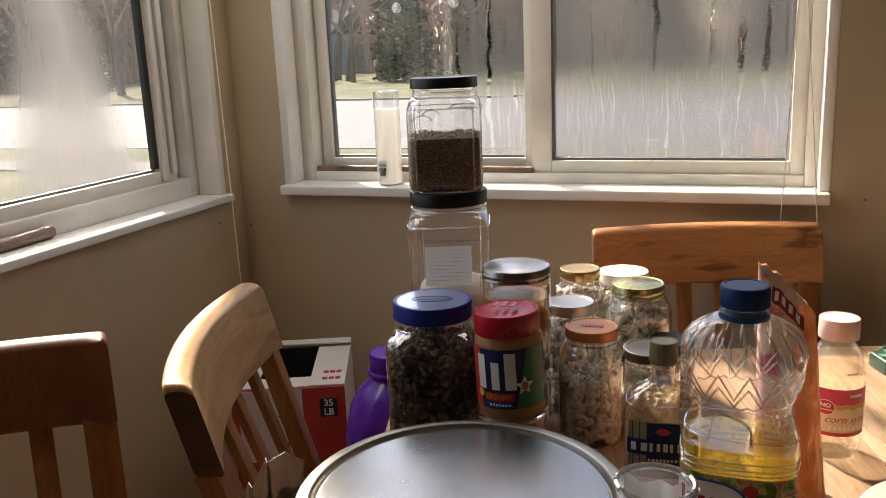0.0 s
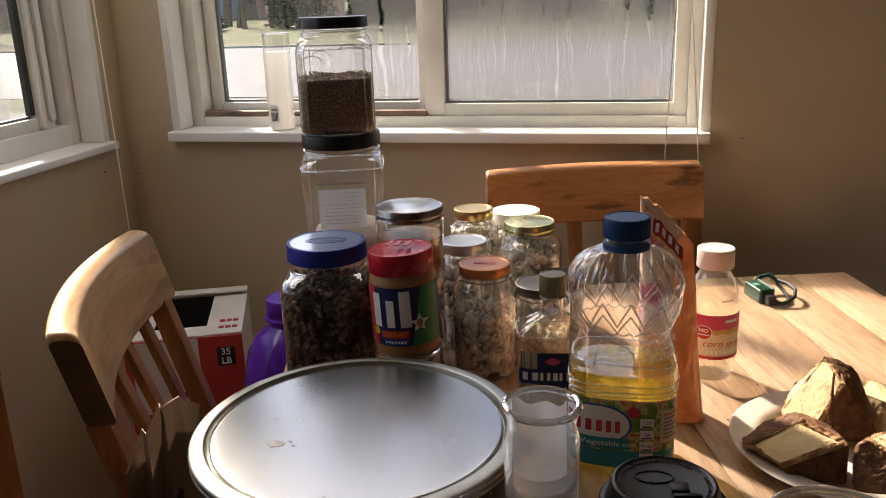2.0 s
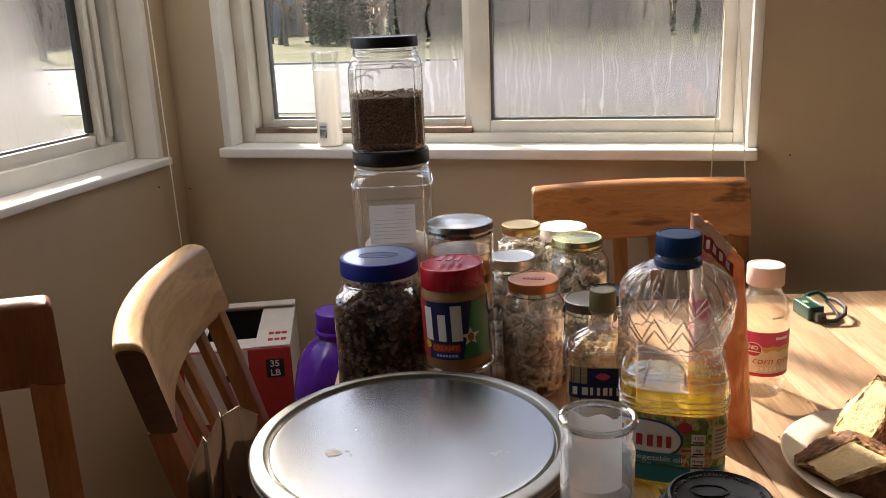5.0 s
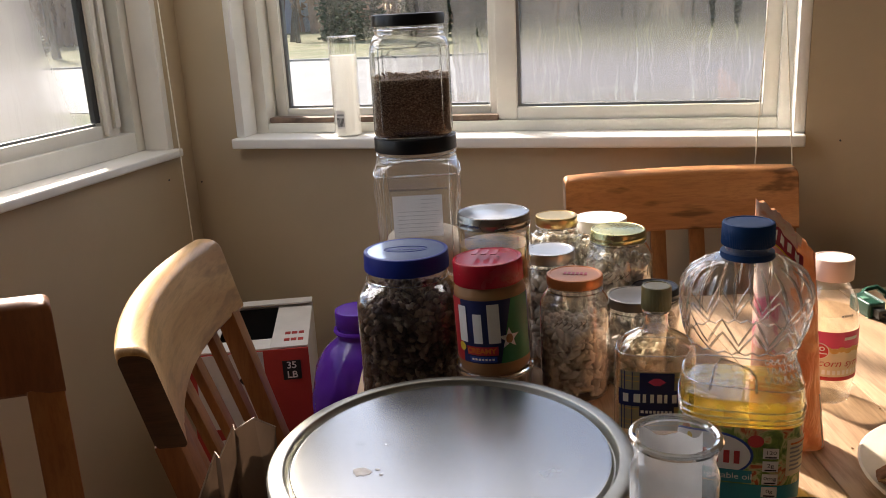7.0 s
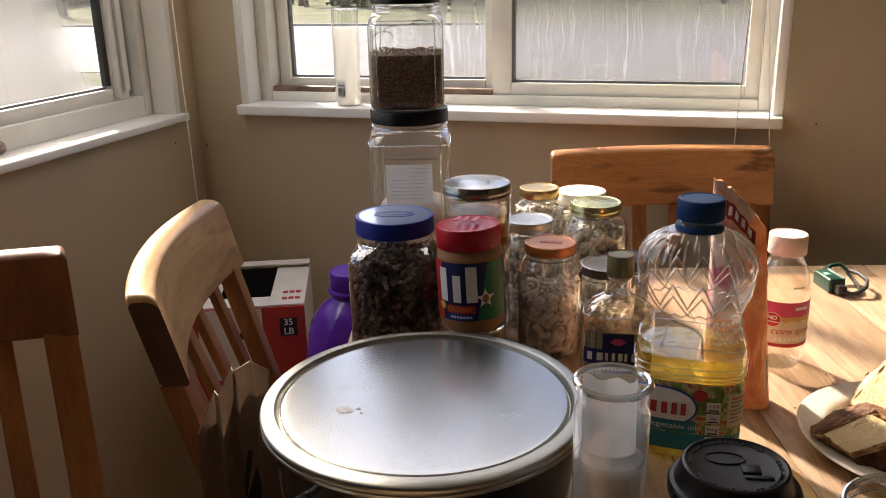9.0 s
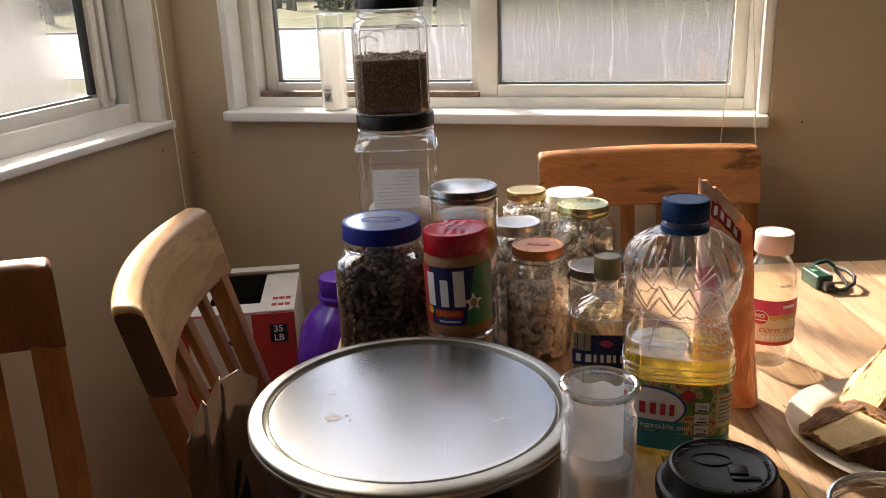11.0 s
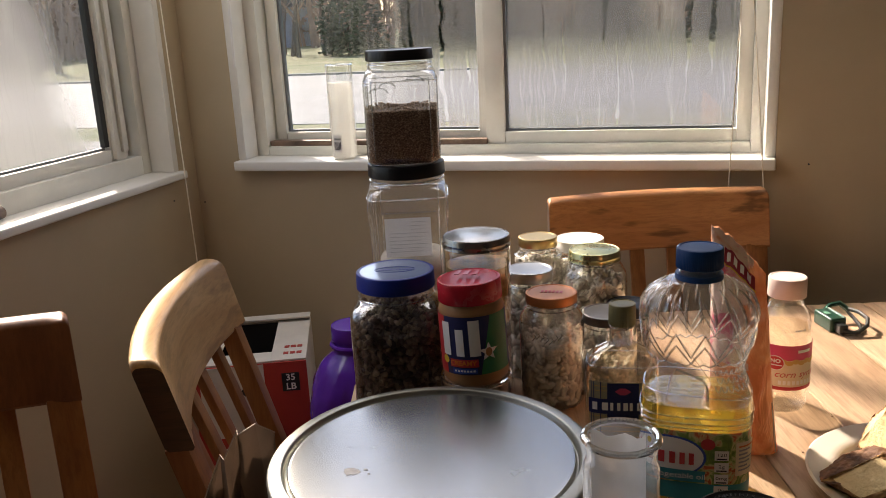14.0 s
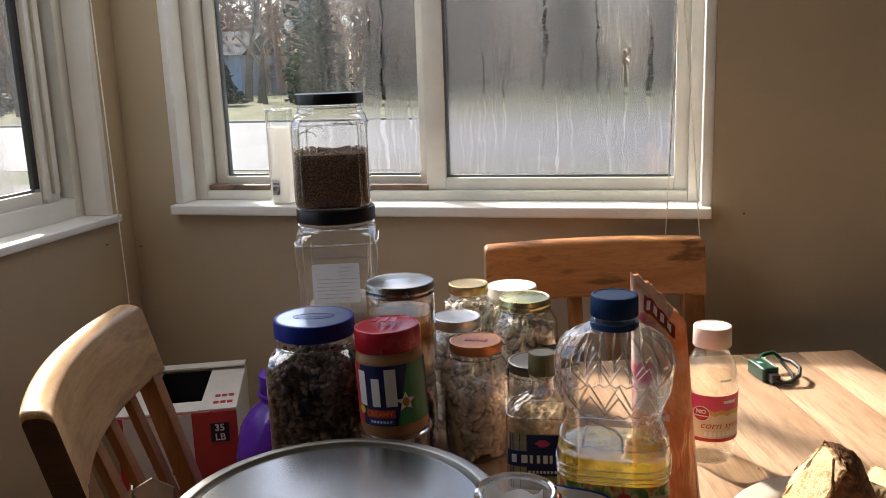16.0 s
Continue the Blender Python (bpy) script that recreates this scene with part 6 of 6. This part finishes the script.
def cake(label, corners, cut, keep, seed, strip=None):
    """A broken piece of cake: the hull of its corners, rounded and roughened; cut: the way its crumb side looks; the rest is crust; strip: a point and a direction past which the crust lies on that side too."""
    c = thing("cake_slice", (1.0, 1.12, TABLE + 0.0022), label, "cake", "cake slices on the plate")
    off = Vector((1.0, 1.12, TABLE + 0.0022))
    bm3 = bmesh.new()
    for p in corners:
        bm3.verts.new(Vector(p) - off)
    hull = bmesh.ops.convex_hull(bm3, input=bm3.verts)
    bmesh.ops.delete(bm3, geom=[w for w in bm3.verts if not w.link_faces], context="VERTS")
    bmesh.ops.dissolve_limit(bm3, angle_limit=radians(6), verts=bm3.verts, edges=bm3.edges)
    bmesh.ops.recalc_face_normals(bm3, faces=bm3.faces)
    cut = Vector(cut).normalized()
    for f in bm3.faces:
        f.material_index = 0 if f.normal.dot(cut) > keep else 1
    if strip:
        spot, way = Vector(strip[0]) - off, Vector(strip[1])
        bmesh.ops.bisect_plane(bm3, geom=bm3.verts[:] + bm3.edges[:] + bm3.faces[:], plane_co=spot, plane_no=way)
        for f in bm3.faces:
            if (f.calc_center_median() - spot).dot(way) > 0:
                f.material_index = 1
    bmesh.ops.bevel(bm3, geom=[e for e in bm3.edges if all(f.material_index for f in e.link_faces)], offset=0.004, segments=3, affect="EDGES", profile=0.5, material=-1)
    bmesh.ops.bevel(bm3, geom=[e for e in bm3.edges if len({f.material_index for f in e.link_faces}) == 2], offset=0.0034, segments=2, affect="EDGES", profile=0.5, material=2)
    bmesh.ops.triangulate(bm3, faces=bm3.faces)
    for _ in range(6):
        long = [e for e in bm3.edges if e.calc_length() > 0.0026]
        if not long:
            break
        bmesh.ops.subdivide_edges(bm3, edges=long, cuts=1)
        bmesh.ops.triangulate(bm3, faces=[f for f in bm3.faces if len(f.verts) > 3])
    bm3.normal_update()
    moves = []
    for w in bm3.verts:
        crumbly = min(f.material_index for f in w.link_faces) == 0
        ragged = any(f.material_index == 2 for f in w.link_faces)
        q = w.co + Vector((seed * 5, 1, 0))
        d = 0.0020 * noise.noise(q * 40) + (0.0004 if crumbly else 0.0009) * noise.noise(q * 170) + (0.0016 if ragged else 0.0006 if crumbly else 0.0008) * noise.noise(q * 330)
        moves.append(w.normal * d)
    for w, d in zip(bm3.verts, moves):
        w.co += d
    for k, (name, mat, words) in enumerate((("crumb", CRUMB, ""), ("crust", CRUST, "browned crust"), ("golden_edge", GOLDEN, "golden edge of the crust"))):
        piece = bm3.copy()
        bmesh.ops.delete(piece, geom=[f for f in piece.faces if f.material_index != k], context="FACES")
        for f in piece.faces:
            f.material_index = 0
        part(name, piece, mat, c, words)
    bm3.free()
    return c


cake("golden pound cake slice with dark crust, standing",
     ((0.998, 1.170, 0.851), (1.011, 1.176, 0.848), (1.013, 1.129, 0.838), (1.007, 1.142, 0.843), (0.961, 1.201, 0.761), (0.9855, 1.153, 0.775), (0.990, 1.148, 0.760), (1.034, 1.150, 0.822), (1.052, 1.150, 0.790), (1.056, 1.150, 0.757), (1.060, 1.190, 0.757), (1.035, 1.180, 0.835), (0.985, 1.212, 0.757), (0.975, 1.205, 0.800)), (-0.894, -0.384, 0.235), 0.80, 1)
cake("golden pound cake piece with brown crust, lying flat",
     ((0.906, 1.111, 0.770), (0.9155, 1.104, 0.760), (0.9335, 1.127, 0.790), (0.966, 1.125, 0.806), (0.921, 1.083, 0.7720), (0.918, 1.092, 0.774), (0.968, 1.100, 0.804), (0.948, 1.055, 0.769), (0.958, 1.060, 0.757), (1.006, 1.066, 0.803), (0.998, 1.077, 0.805), (1.009, 1.056, 0.757), (1.000, 1.112, 0.795), (1.000, 1.114, 0.757), (0.925, 1.128, 0.757)), (-0.38, -0.45, 0.81), 0.945, 2, ((0.918, 1.094, 0.78), (-0.23, 0.973, 0.0)))
cake("dark-crusted pound cake piece lying on its side",
     ((1.012, 1.066, 0.800), (1.022, 1.062, 0.809), (1.045, 1.043, 0.802), (1.088, 1.058, 0.798), (1.012, 1.046, 0.757), (1.050, 1.026, 0.757), (1.090, 1.043, 0.757), (1.022, 1.105, 0.757), (1.082, 1.108, 0.757), (1.042, 1.092, 0.806), (1.080, 1.092, 0.800)), (0.18, -0.15, 0.97), 0.93, 3)
cake("golden pound cake piece behind the others",
     ((1.041, 1.186, 0.804), (1.066, 1.164, 0.803), (1.060, 1.162, 0.762), (1.090, 1.152, 0.766), (1.092, 1.158, 0.798), (1.060, 1.215, 0.803), (1.105, 1.185, 0.800), (1.062, 1.215, 0.757), (1.112, 1.190, 0.757), (1.104, 1.150, 0.757), (1.062, 1.160, 0.757)), (-0.35, -0.75, 0.45), 0.35, 4)

rnd = np.random.RandomState(8)
bm = bmesh.new()
for k in range(12):
    a, r = rnd.uniform(0, 6.283), 0.128 + abs(rnd.normal(0, 0.035))
    c = Vector((KX + r * math.cos(a), KY + r * math.sin(a), TABLE + 0.0012))
    if (c.xy - Vector((0.918, 0.719))).length < 0.06 or (c.xy - Vector((0.843, 1.2))).length < 0.06:
        continue
    made = bmesh.ops.create_icosphere(bm, subdivisions=1, radius=rnd.uniform(0.0008, 0.0019))
    bmesh.ops.scale(bm, verts=made["verts"], vec=(rnd.uniform(0.8, 1.5), 1.0, 0.7))
    bmesh.ops.translate(bm, verts=made["verts"], vec=c)
crumbs = new("cake_crumbs", finish(bm, "cake_crumbs", CRUST))
tagged(crumbs, "small brown cake crumbs scattered on the table", "crumbs", kind="stuff")

# green plug with a looped cord
PLUG = plain("green_plug_plastic", (0.006, 0.048, 0.030), 0.35, vary=0.1)
CORD_BLACK = plain("black_cord", (0.014, 0.016, 0.015), 0.4)
j = thing("timer_plug", on_table(0.991, 1.638, 0.90), "green plastic plug-in switch with looped black cord", "plug", turn=-68)
part("plug_body", box((0.058, 0.030, 0.026), (0, 0, 0.013), 0.004, 3), PLUG, j)
part("switch", box((0.013, 0.009, 0.002), (-0.002, -0.005, 0.0265), 0.0008), plain("pale_green_plastic", (0.16, 0.34, 0.25), 0.4), j)
part("face_edge", box((0.056, 0.004, 0.003), (0, 0.012, 0.0262), 0.0008), plain("grey_green_plastic", (0.20, 0.27, 0.25), 0.4), j)
part("plug_nose", box((0.020, 0.016, 0.016), (0.037, 0, 0.011), 0.003, 2), CORD_BLACK, j)
part("cord", tube([(0.045, 0, 0.011), (0.054, 0.008, 0.008), (0.056, 0.022, 0.008), (0.048, 0.042, 0.016), (0.026, 0.056, 0.020), (-0.004, 0.058, 0.022), (-0.026, 0.050, 0.022)], 0.0036, 8), CORD_BLACK, j, "black rubber cord")
part("cord", tube([(0.045, 0.004, 0.006), (0.048, 0.020, 0.005), (0.040, 0.036, 0.005), (0.020, 0.046, 0.006), (-0.006, 0.050, 0.010), (-0.026, 0.049, 0.016)], 0.0034, 8), CORD_BLACK, j, "black rubber cord")
part("strap", tube([(-0.026, 0.0, 0.018), (-0.034, 0.018, 0.028), (-0.036, 0.038, 0.030), (-0.026, 0.050, 0.020)], 0.005, 6), PLUG, j, "green strap loop")

# ---------------------------------------------------------------- corner by the wall
bench = thing("bench", (-0.100, 1.700, 0), "low plain wooden stool under the carton", "stool", turn=22.3)
part("seat", box((0.23, 0.26, 0.03), (0, 0, 0.340), 0.004), CHAIR_WOOD, bench)
for x in (-0.09, 0.09):
    for y in (-0.10, 0.10):
        part("leg", box((0.035, 0.035, 0.325), (x, y, 0.1625), 0.003), CHAIR_WOOD, bench)
stool = thing("stool", (0.206, 1.505, 0), "small round wooden stool under the purple jug", "stool")
part("seat", Form([(0.325, 0.092, None, 2), (0.329, 0.096, None, 2), (0.351, 0.096, None, 2), (0.355, 0.092, None, 2)]).mesh(40, True, True), CHAIR_WOOD, stool)
for k in range(3):
    a = k * 2.094
    part("leg", tube([(0.085 * math.cos(a), 0.085 * math.sin(a), 0), (0.06 * math.cos(a), 0.06 * math.sin(a), 0.326)], [0.011, 0.013], 10), CHAIR_WOOD, stool)
CARD = plain("white_carton", (0.66, 0.63, 0.58), 0.6, vary=0.05)
CARD_RED = plain("red_carton_print", (0.42, 0.035, 0.025), 0.5, vary=0.08)
cb = thing("litter_box", (-0.100, 1.700, 0.355), "opened white and red carton with a round hole in its top", "carton", turn=22.3)
H, W2, D2, T = 0.281, 0.222, 0.25, 0.004
for name, size, centre in (("front", (W2, T, H), (0, -D2 / 2, H / 2)), ("back", (W2, T, H), (0, D2 / 2, H / 2)), ("side", (T, D2 - T, H), (-W2 / 2 + T / 2, 0, H / 2)), ("side", (T, D2 - T, H), (W2 / 2 - T / 2, 0, H / 2)), ("bottom", (W2 - 2 * T, D2 - T, T), (0, 0, T / 2)),
                           ("top_flap", (0.07, D2 - T, T), (W2 / 2 - 0.035, 0, H + T / 2)), ("top_flap", (0.05, D2 - T, T), (-W2 / 2 + 0.025, 0, H + T / 2)), ("top_flap", (W2 - 0.12, 0.05, T), (-0.01, -D2 / 2 + 0.025, H + T / 2)), ("top_flap", (W2, 0.03, T), (0, D2 / 2 - 0.012, H + 3 * T))):
    part(name, box(size, centre, 0.001), CARD_RED if name == "front" else CARD, cb)
yf0 = -D2 / 2 - T / 2
# black sheets added inside, standing in for the carton's inner shade
dark_inside = bmesh.new()
for size, centre in (((W2 - 0.014, 0.002, H - 0.105), (0, D2 / 2 - 0.006, H / 2 + 0.05)), ((0.002, D2 - 0.016, H - 0.105), (W2 / 2 - 0.007, 0, H / 2 + 0.05)), ((0.002, D2 - 0.016, H - 0.105), (-W2 / 2 + 0.007, 0, H / 2 + 0.05))):
    box(size, centre, bm=dark_inside)
part("dark_inside", dark_inside, BLACK_INK, cb, "black sheets added for the dark inside", smooth=False)
panel = part("white_panel", box((0.125, 0.001, 0.15), (-0.035, yf0 - 0.0006, H - 0.076)), CARD, cb)
dia = part("black_square", box((0.034, 0.001, 0.038), (0.078, yf0 - 0.0008, H - 0.042)), BLACK_INK, cb)
part("word", letters("35\nLB", 0.019, bold=0.0004), WHITE_INK, dia, m=pose(0.078, yf0 - 0.0018, H - 0.042, 90, 0, 0))
part("dark_diamond", box((0.014, 0.001, 0.014), (0, 0, 0), m=pose(-0.012, yf0 - 0.0016, H - 0.055, 0, 45, 0)), BLACK_INK, panel)
for k in range(3):
    part("print_line", box((0.012, 0.001, 0.010), (-0.01 + k * 0.018, yf0 - 0.0016, H - 0.115)), BLACK_INK, panel)
for k in range(4):
    part("print_line", box((0.018, 0.001, 0.022), (-0.06 + k * 0.045, yf0 - 0.0008, H - 0.185)), CARD, cb)
for k in range(6):
    part("print_line", box((0.010, 0.012, 0.0008), (0.070 + 0.013 * (k % 3), -0.09 + 0.035 * (k // 3), H + T + 0.0005)), CARD_RED, cb)
single("measuring_cup", Form([(0, 0.028, None, 2), (0.002, 0.030, None, 2), (0.060, 0.037, None, 2), (0.063, 0.038, None, 2)]).mesh(40), WHITE_PLASTIC, (-0.100, 1.690, 0.4597, 1.75), "white plastic scoop cup inside the opened carton", "cup")
single("litter", box((W2 - 0.012, D2 - 0.012, 0.100), (0, 0, 0.050)), plain("grey_litter", (0.12, 0.115, 0.11), 0.9, vary=0.4, scale=200, bump=0.8), (-0.100, 1.700, 0.3595), "grey granules filling the carton", "litter", kind="stuff", turn=22.3)
PURPLE = plain("purple_plastic", (0.11, 0.022, 0.36), 0.2, vary=0.12, scale=12, bump=0.1)
j = thing("purple_jug", (0.206, 1.505, 0.355), "shiny purple plastic jug with purple lid and crinkled wrap", "jug")
jugf = Form(smooth_sections([(0, 0.066, 0.066, 2.3), (0.01, 0.078, 0.078, 2.3), (0.10, 0.084, 0.084, 2.2), (0.23, 0.084, 0.084, 2.2), (0.29, 0.080, 0.080, 2.2), (0.335, 0.062, 0.062, 2.1), (0.357, 0.040, 0.040, 2), (0.365, 0.034, 0.034, 2), (0.385, 0.033, 0.033, 2)], 9))
part("jug_body", jugf.mesh(96, True, False, lambda a, z: (0.004 * noise.noise((3 * math.cos(a) + 2, 3 * math.sin(a), 16 * z)) + 0.0028 * noise.noise((9 * math.cos(a) + 2, 9 * math.sin(a), 40 * z))) * min(1, max(0, (0.36 - z) * 12))), PURPLE, j)
part("neck_ring", ring_bm(0.037, 0.374, 0.004, 40), PURPLE, j)
screw_lid(j, 0.0365, 0.026, 0.383, PURPLE, 60, 0.0004, "purple ribbed lid")

# ---------------------------------------------------------------- on the sills
j = thing("candle", (0.024, 1.968, SILL), "white pillar candle in a tall glass with a barcode label", "candle")
kf = Form(smooth_sections([(0, 0.026, 0.026, 2), (0.004, 0.0285, 0.0285, 2), (0.02, 0.0290, 0.0290, 2), (0.19, 0.0290, 0.0290, 2), (0.204, 0.0290, 0.0290, 2)], 3))
b = part("glass_body", kf.mesh(48), CLEAR_GLASS, j)
part("rim", ring_bm(0.0290, 0.204, 0.0014, 48), GLASS_EDGE, b)
part("wax", Form(smooth_sections([(0.003, 0.0270, 0.0270, 2), (0.02, 0.0278, 0.0278, 2), (0.150, 0.0278, 0.0278, 2), (0.166, 0.0278, 0.0278, 2), (0.161, 0.020, 0.020, 2)], 3)).mesh(40, True, True), WAX, j, "white wax")
code = part("barcode_label", decal_rect(kf, -0.014, 0.006, 0.018, 0.055, 0.0005), PAPER_WHITE, j, "small white barcode label")
for k in range(6):
    part("bar", decal_rect(kf, -0.012 + k * 0.0028, -0.0105 + k * 0.0028, 0.022, 0.040, 0.0009), BLACK_INK, code)
part("print_line", decal_rect(kf, -0.012, 0.004, 0.044, 0.048, 0.0009), GREY_INK, code)

DOWEL = wood("worn_dowel_wood", (0.11, 0.065, 0.042), (0.21, 0.14, 0.095), axis=1, ring=40)
single("wooden_dowel", tube([(0, -0.32, 0), (0, -0.31, 0), (0, 0.31, 0), (0, 0.318, 0), (0, 0.32, 0)], [0.010, 0.012, 0.012, 0.011, 0.008], 16), DOWEL, (-0.388, 1.085, SILL2 + 0.0122), "worn round wooden dowel lying on the sill", "dowel", turn=2)


def cord(name, points, radius, label):
    single(name, tube(points, radius, 6), CORD_MAT, (0, 0, 0), label, "string", "pull strings at the windows")


cord("pull_string", [(0.853, WY - 0.035, 2.0), (0.851, WY - 0.035, 1.364), (0.838, WY - 0.035, 0.935), (0.837, WY - 0.035, 0.86)], 0.0013, "thin cream pull string hanging at the window")
cord("pull_string", [(0.858, WY - 0.032, 2.0), (0.861, WY - 0.034, 1.364), (0.884, WY - 0.036, 1.12), (0.903, WY - 0.040, 0.902), (0.905, WY - 0.040, 0.80)], 0.0013, "thin cream pull string hanging at the window")
cord("pull_string", [(-0.300, 1.805, 2.0), (-0.300, 1.818, 1.417), (-0.300, 1.826, 1.05), (-0.300, 1.832, 0.785), (-0.300, 1.832, 0.70)], 0.0013, "thin cream pull string hanging at the window")
single("blind_wand", tube([(-0.188, WY - 0.033, 2.0), (-0.193, WY - 0.034, 1.418), (-0.198, WY - 0.035, 1.189)], 0.0032, 8), WHITE_PLASTIC, (0, 0, 0), "slim white blind wand", "wand")
for x, z in ((0.983, 0.965), (-0.335, 0.879)):
    single("nail", tube([(0, -0.002, 0), (0, 0.003, 0)], 0.0018, 8), DARK_SEAL, (x, WY, z), "small dark nail in the wall", "nail")
single("nail", tube([(-0.003, 0, 0), (0.002, 0, 0)], 0.0018, 8), DARK_SEAL, (WX, 1.846, 0.904), "small dark nail in the wall", "nail")
for x, z in ((0.022, 1.362), (0.157, 1.366)):
    s = thing("suction_cup", (x, WY + 0.1105, z), "small clear suction cup stuck on the window glass", "suction cup", "suction cups on the glass")
    part("cup", Form([(0, 0.0105, None, 2), (0.0012, 0.0108, None, 2), (0.0030, 0.0080, None, 2), (0.0048, 0.0040, None, 2), (0.0085, 0.0032, None, 2), (0.0090, 0.0020, None, 2)]).mesh(28, True, True), GLASS_EDGE, s, m=pose(0, 0, 0, 90, 0, 0))
    part("rim", ring_bm(0.0105, 0.0006, 0.0011, 28), GLASS_EDGE, s, m=pose(0, 0, 0, 90, 0, 0))
